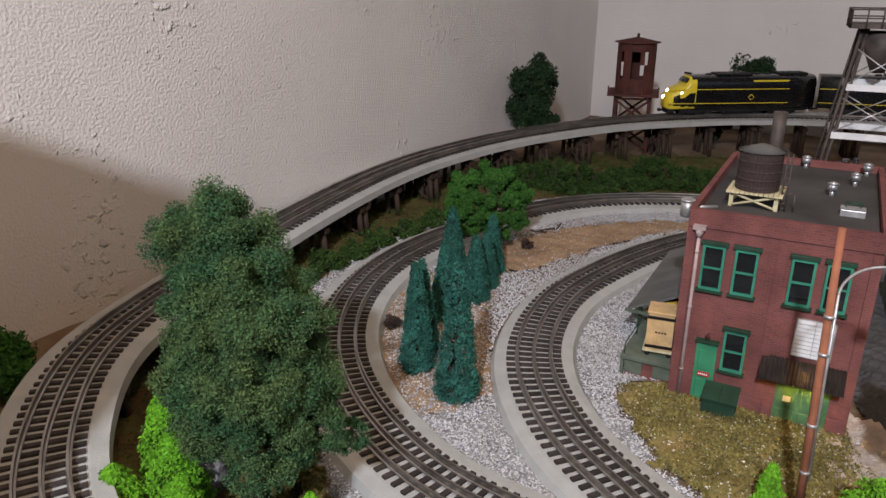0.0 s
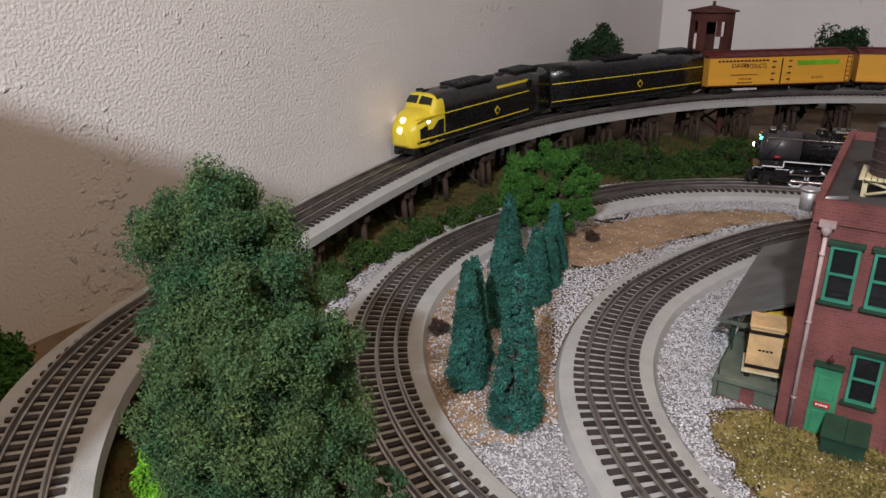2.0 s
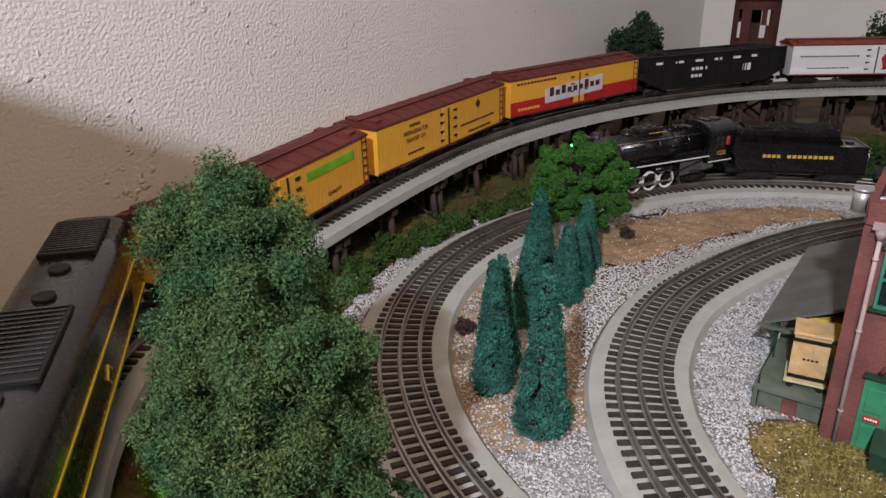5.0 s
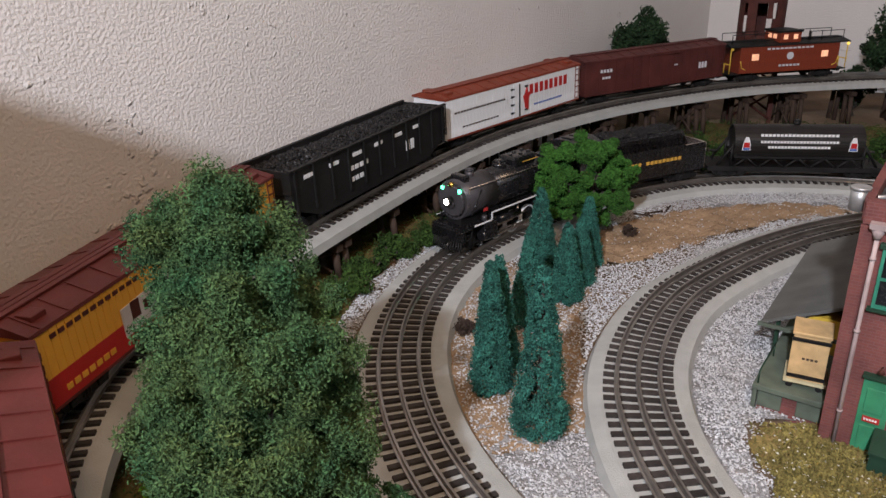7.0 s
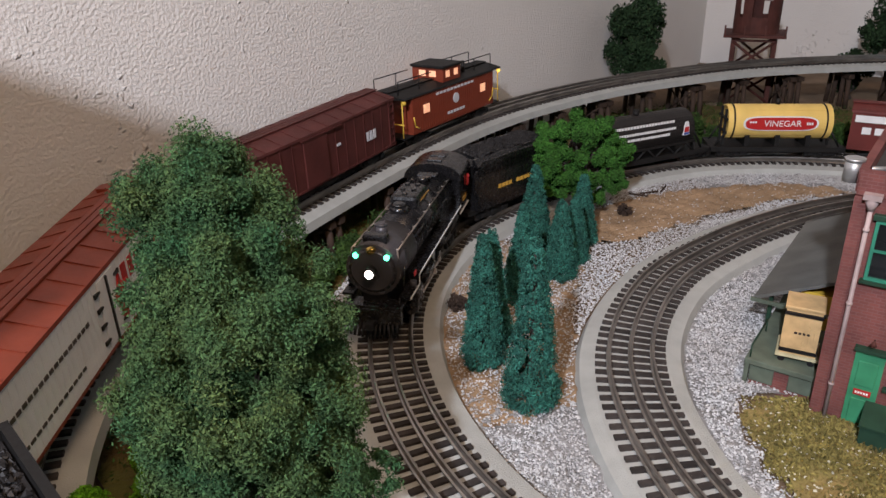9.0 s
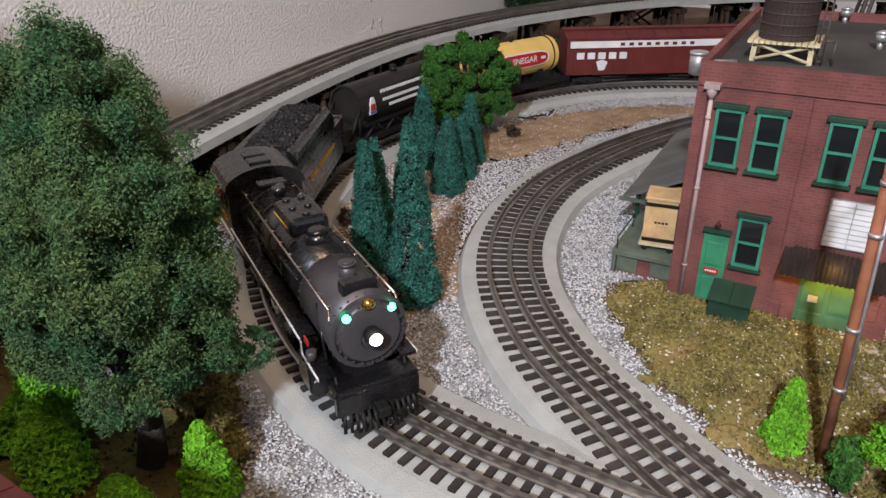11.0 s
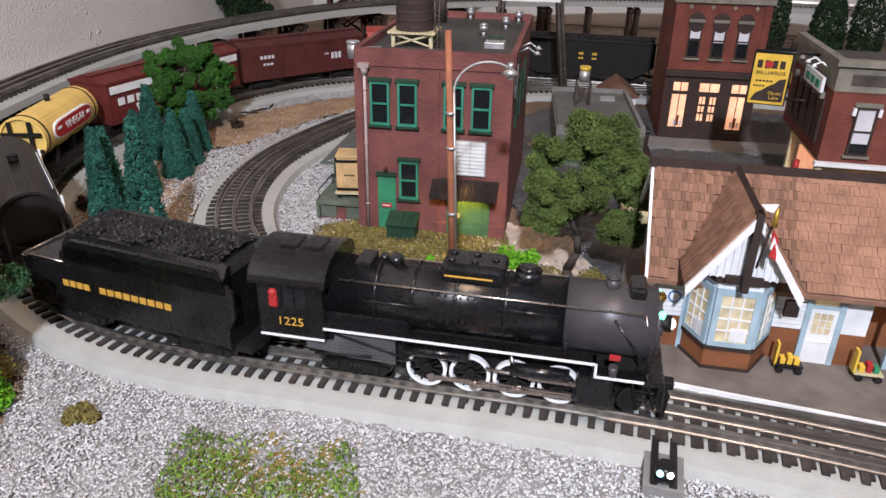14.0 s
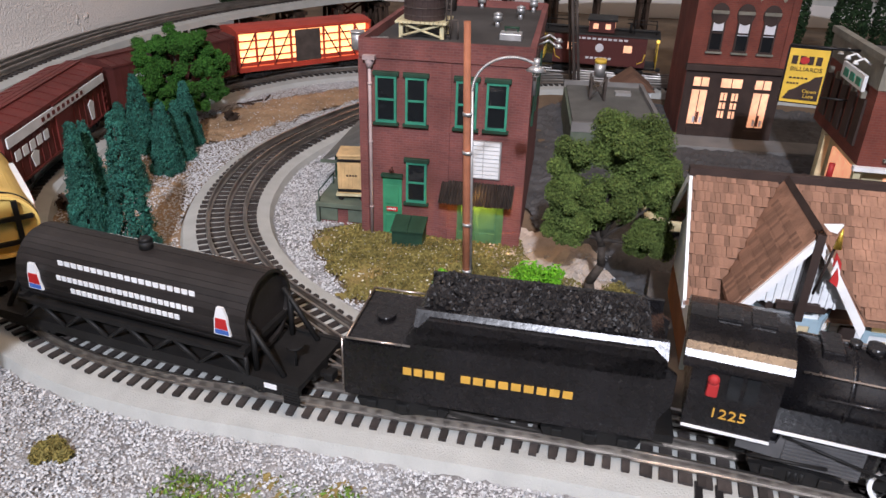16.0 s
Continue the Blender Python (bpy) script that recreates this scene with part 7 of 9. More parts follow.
def hopper(length, label, group):
    t = thing("hopper_car", Matrix(), label, "freight car", group)
    h, w, z1 = length / 2 - 0.012, 0.030, 0.068
    for s in (-1, 1):
        bm = bmesh.new()
        prism(bm, [(-h * 0.72, 0.012), (h * 0.72, 0.012), (h, 0.030), (h, z1), (-h, z1), (-h, 0.030)], s * w - 0.001, s * w + 0.001)
        part("side_wall", bm, FLAT_BLACK, t)
        bm = bmesh.new()
        prism(bm, [(s * h, z1), (s * h, 0.045), (s * h * 0.72, 0.014), (s * h * 0.70, 0.014), (s * (h - 0.002), 0.047), (s * (h - 0.002), z1)], -w + 0.001, w - 0.001)
        part("end_slope", bm, FLAT_BLACK, t)
    slab_part("floor", t, FLAT_BLACK, -h * 0.75, h * 0.75, -w, w, 0.012, 0.020)
    for i in range(11):
        x = -h + 0.006 + i * (2 * h - 0.012) / 10
        both("side_post", t, FLAT_BLACK, x - 0.0012, x + 0.0012, -w - 0.0030, -w, 0.022, z1)
    both("top_chord", t, FLAT_BLACK, -h - 0.001, h + 0.001, -w - 0.0032, -w + 0.001, z1, z1 + 0.002)
    n = 3200
    x, y = rng.uniform(-h + 0.004, h - 0.004, n), rng.uniform(-w + 0.003, w - 0.003, n)
    z = 0.062 + 0.009 * (1 - (y / w) ** 2) * (0.75 + 0.25 * np.cos(x * 60)) + rng.normal(0, 0.0006, n)
    bm = bmesh.new()
    box(bm, -h + 0.003, h - 0.003, -w + 0.002, w - 0.002, 0.03, 0.064)
    load = part("coal_load", bm, COAL, t)
    tagged(scatter("loose_coal", x, y, z, rng.uniform(0.0014, 0.0028, n), COAL, 0.8, load), kind="stuff")
    if group == "upper train":
        for i in range(6):
            xx = -h + 0.02 + i * 0.040
            bars_both(t, WHITE, xx, xx + 0.016, 0.056, 0.060, -w - 0.0012, 4, 0.15)
        bars_both(t, WHITE, -0.055, -0.02, 0.042, 0.047, -w - 0.0012, 4)
        bars_both(t, WHITE, -0.055, -0.03, 0.030, 0.035, -w - 0.0012, 3)
        bars_both(t, WHITE, 0.055, 0.075, 0.034, 0.046, -w - 0.0012, 2)
    else:
        for x in (-0.012, 0.010):
            bars_both(t, YELLOW_PAINT, x, x + 0.008, 0.046, 0.050, -w - 0.0012, 3, 0.2)
            bars_both(t, YELLOW_PAINT, x, x + 0.008, 0.039, 0.042, -w - 0.0012, 2, 0.2)
    for s in (-1, 1):
        truck_set(t, s * (h - 0.032))
    couplers(t, h)
    slab_part("underframe", t, FLAT_BLACK, -h, h, -0.006, 0.006, 0.0095, 0.014)
    ladder(t, h - 0.005, -w - 0.002, 0.03, z1, FLAT_BLACK)
    return t


def caboose(length, label, group, paint):
    t = thing("caboose", Matrix(), label, "caboose", group)
    h, w, z0, z1 = length / 2 - 0.030, 0.029, 0.0165, 0.062
    slab_part("body", t, paint, -h, h, -w, w, z0, z1)
    siding_grooves(t, h, w, z0, z1, paint, 40)
    bm = bmesh.new()
    prism(bm, [(-w - 0.002, z1), (w + 0.002, z1), (w + 0.001, z1 + 0.002), (0.01, z1 + 0.006), (-0.01, z1 + 0.006), (-w - 0.001, z1 + 0.002)], -h - 0.019, h + 0.019, axis="x")
    rf = part("roof", bm, FLAT_BLACK, t)
    roof_walk(rf, h + 0.018, z1 + 0.0068, FLAT_BLACK)
    c = slab_part("cupola", t, paint, -0.020, 0.020, -0.024, 0.024, z1 + 0.004, z1 + 0.021)
    slab_part("cupola_roof", c, FLAT_BLACK, -0.023, 0.023, -0.026, 0.026, z1 + 0.021, z1 + 0.0245, 0.001)
    for x in (-0.0135, 0.0055):
        both("cupola_window", c, LIT_WARM, x, x + 0.008, -0.0246, -0.0235, z1 + 0.0095, z1 + 0.0175)
    for s in (-1, 1):
        for y in (-0.013, 0.003):
            slab_part("end_window", c, LIT_WARM, s * 0.0202 - 0.0005, s * 0.0202 + 0.0005, y, y + 0.010, z1 + 0.010, z1 + 0.0175)
    for x in (-h + 0.022, h - 0.035):
        both("window", t, LIT_WARM, x, x + 0.013, -w - 0.0012, -w + 0.0003, z0 + 0.022, z0 + 0.033)
        both("window_frame", t, paint, x - 0.002, x + 0.015, -w - 0.0009, -w + 0.0003, z0 + 0.020, z0 + 0.035)
    for m in sides():
        bm = bmesh.new()
        cyl(bm, 0.0065, 0.0065, 0.0010, m @ pose(0.0, -w - 0.0005, z0 + 0.027, 90), 20)
        part("round_emblem", bm, SHADE_CLOTH, t)
    bars_both(t, SHADE_CLOTH, -0.045, 0.045, z1 - 0.0065, z1 - 0.0035, -w - 0.0008, 11)
    bars_both(t, SHADE_CLOTH, -0.020, 0.022, z0 + 0.009, z0 + 0.0125, -w - 0.0008, 6)
    for s in (-1, 1):
        slab_part("end_deck", t, FLAT_BLACK, min(s * h, s * (h + 0.018)), max(s * h, s * (h + 0.018)), -w, w, z0 - 0.002, z0)
        bm = bmesh.new()
        for y in (-w + 0.002, -0.008, 0.008, w - 0.002):
            rod(bm, (s * (h + 0.017), y, z0), (s * (h + 0.017), y, z0 + (0.016 if abs(y) < 0.02 else z1 - z0)), 0.0009, 6)
        rod(bm, (s * (h + 0.017), -w, z0 + 0.016), (s * (h + 0.017), w, z0 + 0.016), 0.0009, 6)
        part("end_rail", bm, YELLOW_PAINT, t)
        for y in (-w, w):
            bm = bmesh.new()
            pts = [Vector((s * (h - 0.012), y * 1.04, z0 + 0.006)), Vector((s * (h - 0.004), y * 1.04, z0 + 0.010)), Vector((s * (h - 0.001), y * 1.04, z0 + 0.022))]
            rod(bm, pts[0], pts[1], 0.0008, 6)
            rod(bm, pts[1], pts[2], 0.0008, 6)
            part("grab_iron", bm, YELLOW_PAINT, t)
            bm = bmesh.new()
            bmesh.ops.create_uvsphere(bm, u_segments=10, v_segments=8, radius=0.0028, matrix=Matrix.Translation((s * (h + 0.016), y, z1 - 0.003)))
            part("marker_lamp", bm, LIT_YELLOW if s < 0 else YELLOW_PAINT, t)
        truck_set(t, s * (h - 0.022))
    for y in (-0.018, 0.018):
        for x0, x1 in ((-h - 0.012, -0.038), (0.038, h + 0.012)):
            bm = bmesh.new()
            for k in range(6):
                x = -h - 0.012 + k * (2 * h + 0.024) / 5
                if abs(x) > 0.03 and x * x0 > 0:
                    rod(bm, (x, y, z1 + 0.004), (x, y, z1 + 0.020), 0.0007, 5)
            rod(bm, (x0, y, z1 + 0.020), (x1, y, z1 + 0.020), 0.0007, 5)
            part("roof_rail", bm, FLAT_BLACK, t)
    bm = bmesh.new()
    cyl(bm, 0.0025, 0.0025, 0.016, pose(-0.045, 0.012, z1 + 0.004), 10)
    part("stove_pipe", bm, FLAT_BLACK, t)
    slab_part("underframe", t, FLAT_BLACK, -h - 0.016, h + 0.016, -0.010, 0.010, 0.0095, z0 - 0.002)
    couplers(t, h + 0.017)
    return t


def loft(sections, n=36):
    """Rings of a rounded body along x: sections of x, half width, bottom, top, squareness."""
    xs = [s[0] for s in sections]
    fine = np.concatenate([np.linspace(a, b, 6, endpoint=False) for a, b in zip(xs, xs[1:])] + [[xs[-1]]])
    bm = bmesh.new()
    rings = []
    for x in fine:
        w, z0, z1, e = (np.interp(x, xs, [s[k] for s in sections]) for k in (1, 2, 3, 4))
        ring = []
        for i in range(n):
            a = 2 * math.pi * i / n
            ca, sa = math.cos(a), math.sin(a)
            ee = e if sa > 0 else 8.0
            y = w * math.copysign(abs(ca) ** (2 / ee), ca)
            z = (z0 + z1) / 2 + (z1 - z0) / 2 * math.copysign(abs(sa) ** (2 / ee), sa)
            ring.append(bm.verts.new((x, y, z)))
        rings.append(ring)
    for a, b in zip(rings, rings[1:]):
        for i in range(n):
            bm.faces.new((a[i], a[(i + 1) % n], b[(i + 1) % n], b[i])).smooth = True
    bm.faces.new(rings[0])
    bm.faces.new(rings[-1])
    bmesh.ops.recalc_face_normals(bm, faces=bm.faces)
    return bm


def diesel(cab, length):
    h = length / 2 - 0.008
    label = "black streamlined diesel locomotive with yellow nose and stripes" if cab else "black booster diesel unit with thin yellow stripes"
    t = thing("diesel_locomotive" if cab else "diesel_booster", Matrix(), label, "locomotive", "upper train")
    w, top = 0.0305, 0.083
    if cab:
        sec = [(-h, w, 0.0135, top, 3.6), (h - 0.062, w, 0.0135, top, 3.6), (h - 0.052, w, 0.0135, top, 3.6), (h - 0.047, w, 0.0135, top - 0.001, 3.4), (h - 0.036, w - 0.0006, 0.013, 0.0635, 3.4), (h - 0.022, w - 0.002, 0.0125, 0.0600, 3.0), (h - 0.010, w - 0.006, 0.0125, 0.053, 2.6), (h - 0.004, w - 0.011, 0.0135, 0.046, 2.4), (h, w - 0.019, 0.018, 0.037, 2.2)]
    else:
        sec = [(-h, w, 0.0135, top, 3.6), (h, w, 0.0135, top, 3.6)]
    bm = loft(sec)
    if cab:
        for f in bm.faces:
            c = f.calc_center_median()
            u = c.x - (h - 0.060)
            yellow = u > 0 and not (c.z < 0.041 - 0.14 * max(0.0, 0.030 - u) and c.z > 0.020 and u < 0.046 and abs(c.y) > 0.012)
            roof_band = u > -0.08 and u <= 0 and 0.069 < c.z < 0.0765
            if yellow and not (u < 0.010 and c.z > 0.076):
                f.material_index = 1
    part("body", bm, [LOCO_BLACK, CHROME_YELLOW], t)
    xe = h - 0.062 if cab else h - 0.004
    for z in (0.0545, 0.0255):
        both("stripe", t, CHROME_YELLOW, -h + 0.002, xe + (0.004 if cab else 0), -w - 0.0008, -w + 0.002, z, z + 0.0014)
    if cab:
        both("wide_stripe", t, CHROME_YELLOW, xe - 0.075, xe + 0.003, -w + 0.0012, -w + 0.006, 0.0700, 0.0735)
        for k in (0, 1):
            both("whisker", t, CHROME_YELLOW, h - 0.040, h - 0.012, -w + 0.0005 + k * 0.0004, -w + 0.006, 0.0255 + k * 0.005, 0.0280 + k * 0.005)
    for m in sides():
        bm = bmesh.new()
        box(bm, -0.0048, 0.0048, -0.0006, 0.0006, -0.0048, 0.0048, m @ Matrix.Translation((0.02, -w - 0.0004, 0.0385)) @ Matrix.Rotation(radians(45), 4, "Y"))
        part("diamond_emblem", bm, CHROME_YELLOW, t)
        bm = bmesh.new()
        box(bm, -0.0034, 0.0034, -0.0008, 0.0008, -0.0034, 0.0034, m @ Matrix.Translation((0.02, -w - 0.0004, 0.0385)) @ Matrix.Rotation(radians(45), 4, "Y"))
        part("emblem_field", bm, LOCO_BLACK, t)
        for i in range(4):
            bm = bmesh.new()
            cyl(bm, 0.0028, 0.0028, 0.001, m @ pose(-0.05 + i * 0.012 - (0.03 if not cab else 0), -w + 0.0003, 0.047, 90), 14)
            part("porthole", bm, PANE, t)
    # roof gear
    for x, l2, y2, hh in ((-h + 0.045, 0.030, 0.018, 0.0035), (0.015, 0.038, 0.020, 0.003)):
        g = slab_part("roof_grille", t, FLAT_BLACK, x - l2, x + l2, -y2, y2, top - 0.001, top + hh, 0.001)
        for i in range(14):
            slab_part("louvre", g, LOCO_BLACK, x - l2 + 0.002 + i * (2 * l2 - 0.004) / 14, x - l2 + 0.0035 + i * (2 * l2 - 0.004) / 14, -y2 * 0.9, y2 * 0.9, top + hh, top + hh + 0.0008)
    for x in (-h + 0.095, -0.04, 0.065):
        bm = bmesh.new()
        cyl(bm, 0.007, 0.0065, 0.003, pose(x, 0, top - 0.001), 18)
        part("roof_fan", bm, FLAT_BLACK, t)
    if cab:
        # windscreens on the slope and side windows
        for s in (-1, 1):
            bm = bmesh.new()
            v = [(h - 0.0455, s * 0.003, 0.0785), (h - 0.0468, s * 0.0215, 0.0765), (h - 0.0400, s * 0.0225, 0.0685), (h - 0.0383, s * 0.003, 0.0690)]
            q = [bm.verts.new(Vector(p) + Vector((0.0018, 0, 0.0008))) for p in v] + [bm.verts.new(Vector(p) - Vector((0.003, 0, 0.002))) for p in v]
            bm.faces.new(q[:4])
            for i in range(4):
                bm.faces.new((q[i], q[(i + 1) % 4], q[4 + (i + 1) % 4], q[4 + i]))
            bmesh.ops.recalc_face_normals(bm, faces=bm.faces)
            part("windscreen", bm, PANE, t)
        both("side_window", t, PANE, h - 0.062, h - 0.050, -w - 0.0004, -w + 0.004, 0.060, 0.0715)
        for z, x, r in ((0.050, h - 0.0085, 0.0042), (0.0375, h - 0.0015, 0.0042)):
            bm = bmesh.new()
            bmesh.ops.create_uvsphere(bm, u_segments=14, v_segments=10, radius=r, matrix=Matrix.Translation((x, 0, z)))
            part("headlight", bm, LIT_WHITE, t)
        for s in (-1, 1):
            bm = bmesh.new()
            bmesh.ops.create_uvsphere(bm, u_segments=10, v_segments=8, radius=0.0030, matrix=Matrix.Translation((h - 0.030, s * (w - 0.0028), 0.048)) @ Matrix.Diagonal((1.5, 0.5, 0.8, 1)))
            part("class_lamp", bm, LIT_WHITE, t)
        bm = bmesh.new()
        for y in (-0.006, 0.006):
            cyl(bm, 0.0012, 0.0022, 0.012, pose(h - 0.056, y, top + 0.003, 0, 90), 8)
            rod(bm, (h - 0.053, y, top - 0.001), (h - 0.053, y, top + 0.003), 0.0007, 5)
        part("horn", bm, FLAT_BLACK, t)
        slab_part("pilot", t, FLAT_BLACK, h - 0.022, h - 0.006, -0.020, 0.020, 0.003, 0.0145, 0.003)
    slab_part("underframe", t, FLAT_BLACK, -h + 0.01, h - 0.03, -0.022, 0.022, 0.008, 0.014)
    slab_part("fuel_tank", t, FLAT_BLACK, -0.035, 0.035, -0.024, 0.024, 0.003, 0.014, 0.003)
    for s in (-1, 1):
        truck_set(t, s * (h - 0.062), 3, 0.0075, 0.021)
    couplers(t, h)
    return t


def flat_frame(t, h, w=0.026):
    slab_part("deck", t, FLAT_BLACK, -h, h, -w, w, 0.013, 0.0165)
    slab_part("centre_sill", t, FLAT_BLACK, -h, h, -0.008, 0.008, 0.0085, 0.013)
    both("side_sill", t, FLAT_BLACK, -h, h, -w - 0.001, -w + 0.002, 0.0105, 0.0172)
    for s in (-1, 1):
        truck_set(t, s * (h - 0.030))
    couplers(t, h)
    ladder(t, h - 0.005, -w, 0.004, 0.015, FLAT_BLACK)


def emblem_figure(t, x, y, z):
    """A plain painted badge: white, red and blue shapes."""
    for m in sides():
        for name, pts, c in (("badge_white", [(-0.0055, 0), (0.0055, 0), (0.0045, 0.010), (0.002, 0.018), (-0.002, 0.018), (-0.0045, 0.010)], WHITE), ("badge_red", [(-0.0042, 0.004), (0.0042, 0.004), (0.0034, 0.011), (-0.0034, 0.011)], BEER_RED), ("badge_blue", [(-0.0045, 0.0007), (0.0045, 0.0007), (0.0043, 0.0035), (-0.0043, 0.0035)], PAINT_BLUE)):
            bm = bmesh.new()
            k = 0 if c is WHITE else 0.0004
            prism(bm, [(x + a, z + b) for a, b in pts], y - 0.0008 - k, y + 0.001)
            bmesh.ops.transform(bm, matrix=m, verts=bm.verts)
            part(name, bm, c, t)


def stave_tank(t, material, half, r, zc, n):
    """A round tank of long staves with small seams, each stave a piece on one mesh."""
    bm = bmesh.new()
    cyl(bm, r - 0.0014, r - 0.0014, half * 2 - 0.006, pose(-half + 0.003, 0, zc, 0, 90), 32)
    tank = part("tank", bm, material, t)
    wd = math.pi * r / n * 0.96
    bm = bmesh.new()
    box(bm, -half, half, -wd, wd, r - 0.0022, r)
    first = part("stave", bm, material, tank)
    for i in range(n):
        ob = first if i == 0 else new("stave", first.data)
        ob.parent = tank
        ob.matrix_basis = Matrix.Translation((0, 0, zc)) @ Matrix.Rotation(2 * math.pi * (i + 0.5) / n, 4, "X") @ Matrix.Translation((0, 0, rng.uniform(-0.0002, 0.0002)))
    return tank


def paint_tank_car():
    t = thing("tank_car", Matrix(), "black wooden-stave tank car with white lettering and painted badges", "freight car", "lower train")
    h, r, zc, half = 0.116, 0.0245, 0.0455, 0.083
    flat_frame(t, h)
    tank = stave_tank(t, mat("black_staves", (0.022, 0.019, 0.018), 0.45, vary=0.4, scale=40, rand=0.3), half, r, zc, 40)
    bm = bmesh.new()
    cyl(bm, 0.0042, 0.0042, 0.006, pose(0.0, 0, zc + r - 0.001), 14)
    cyl(bm, 0.0046, 0.003, 0.002, pose(0.0, 0, zc + r + 0.005), 14)
    part("dome", bm, FLAT_BLACK, t)
    for s in (-1, 1):
        for y in (-0.020, 0.020):
            bm = bmesh.new()
            rod(bm, (s * (half + 0.020), y, 0.0165), (s * (half - 0.002), y, zc + 0.004), 0.0018, 6)
            rod(bm, (s * (half + 0.002), y, 0.0165), (s * (half + 0.002), y, zc), 0.0018, 6)
            part("end_brace", bm, FLAT_BLACK, t)
        slab_part("cross_beam", t, FLAT_BLACK, s * (half - 0.002) - 0.002, s * (half - 0.002) + 0.002, -0.027, 0.027, 0.030, 0.034)
        bm = bmesh.new()
        cyl(bm, 0.0052, 0.0052, 0.0012, pose(s * (h - 0.012), -0.008, 0.030), 16)
        rod(bm, (s * (h - 0.012), -0.008, 0.0165), (s * (h - 0.012), -0.008, 0.030), 0.0008, 6)
        part("brake_wheel", bm, FLAT_BLACK, t)
    for m in sides():
        bm = bmesh.new()
        box(bm, -half, half, -0.0285, -0.0255, 0.029, 0.032)
        for k in range(6):
            x = -half + k * half / 2.5
            rod(bm, (x, -0.026, 0.0165), (min(half, x + half / 5), -0.027, 0.030), 0.0014, 6)
            if k < 5:
                rod(bm, (x + half / 5, -0.027, 0.030), (x + half / 2.5, -0.026, 0.0165), 0.0014, 6)
        bmesh.ops.transform(bm, matrix=m, verts=bm.verts)
        part("side_truss", bm, FLAT_BLACK, t)
    for i, (z, half_w, k) in enumerate(((zc + 0.0115, 0.050, 20), (zc + 0.004, 0.050, 24), (zc - 0.003, 0.040, 19))):
        y = -math.sqrt(max(r * r - (z + 0.002 - zc) ** 2, 1e-6)) - 0.0004
        bars_both(t, WHITE, -half_w, half_w, z, z + (0.0042 if i == 0 else 0.0032), y, k, 0.24)
    for x in (-0.068, 0.068):
        emblem_figure(t, x, -r - 0.0002, zc - 0.006)
    slab_part("data_plate", t, WHITE, h - 0.022, h - 0.014, -0.0276, -0.0268, 0.0118, 0.0150)
    return t


def vinegar_car():
    t = thing("vinegar_car", Matrix(), "yellow stave tank car with a red vinegar oval, black straps", "freight car", "lower train")
    h, r, zc, half = 0.088, 0.0235, 0.047, 0.068
    flat_frame(t, h)
    stave_tank(t, TAN_YELLOW, half, r, zc, 36)
    for x in (-0.06, 0.06):
        bm = bmesh.new()
        cyl(bm, r + 0.0007, r + 0.0007, 0.0022, pose(x - 0.0011, 0, zc, 0, 90), 32)
        part("strap", bm, FLAT_BLACK, t)
    for s in (-1, 1):
        bm = bmesh.new()
        x = s * (half + 0.0012)
        for y in (-0.010, 0.010):
            box(bm, x - 0.0014, x + 0.0014, y - 0.0018, y + 0.0018, 0.0165, zc + 0.019)
        for z in (zc - 0.012, zc + 0.006):
            box(bm, x - 0.0012, x + 0.0012, -0.020, 0.020, z - 0.0016, z + 0.0016)
        rod(bm, (x, -0.019, zc - 0.010), (x + s * 0.012, -0.019, 0.0165), 0.0012, 6)
        rod(bm, (x, 0.019, zc - 0.010), (x + s * 0.012, 0.019, 0.0165), 0.0012, 6)
        part("end_frame", bm, FLAT_BLACK, t)
    for x in (-0.04, 0.0, 0.04):
        slab_part("saddle", t, FLAT_BLACK, x - 0.003, x + 0.003, -0.020, 0.020, 0.0165, 0.032)
    bm = bmesh.new()
    cyl(bm, 0.003, 0.003, 0.008, pose(0.0, 0, zc + r - 0.001), 12)
    part("dome", bm, FLAT_BLACK, t)
    for m in sides():
        for grow, c, dy in ((1.06, WHITE, 0.0), (1.0, BEER_RED, 0.0004)):
            bm = bmesh.new()
            pts = []
            for i in range(28):
                a = 2 * math.pi * i / 28
                pts.append((math.copysign(abs(math.cos(a)) ** 0.35, math.cos(a)) * 0.046 * grow, zc + 0.002 + math.copysign(abs(math.sin(a)) ** 0.8, math.sin(a)) * 0.0085 * grow ** 2))
            prism(bm, pts, -r - 0.0010 - dy, -r + 0.004)
            bmesh.ops.transform(bm, matrix=m, verts=bm.verts)
            part("oval_sign", bm, c, t)
    write_both("VINEGAR", 0.0118, WHITE, t, 0.002, -r - 0.0018, zc + 0.002, 1.0)
    bars_both(t, WHITE, -0.041, -0.031, zc + 0.003, zc + 0.0055, -r - 0.0016, 3)
    bars_both(t, WHITE, 0.033, 0.042, zc + 0.0005, zc + 0.004, -r - 0.0016, 3)
    return t


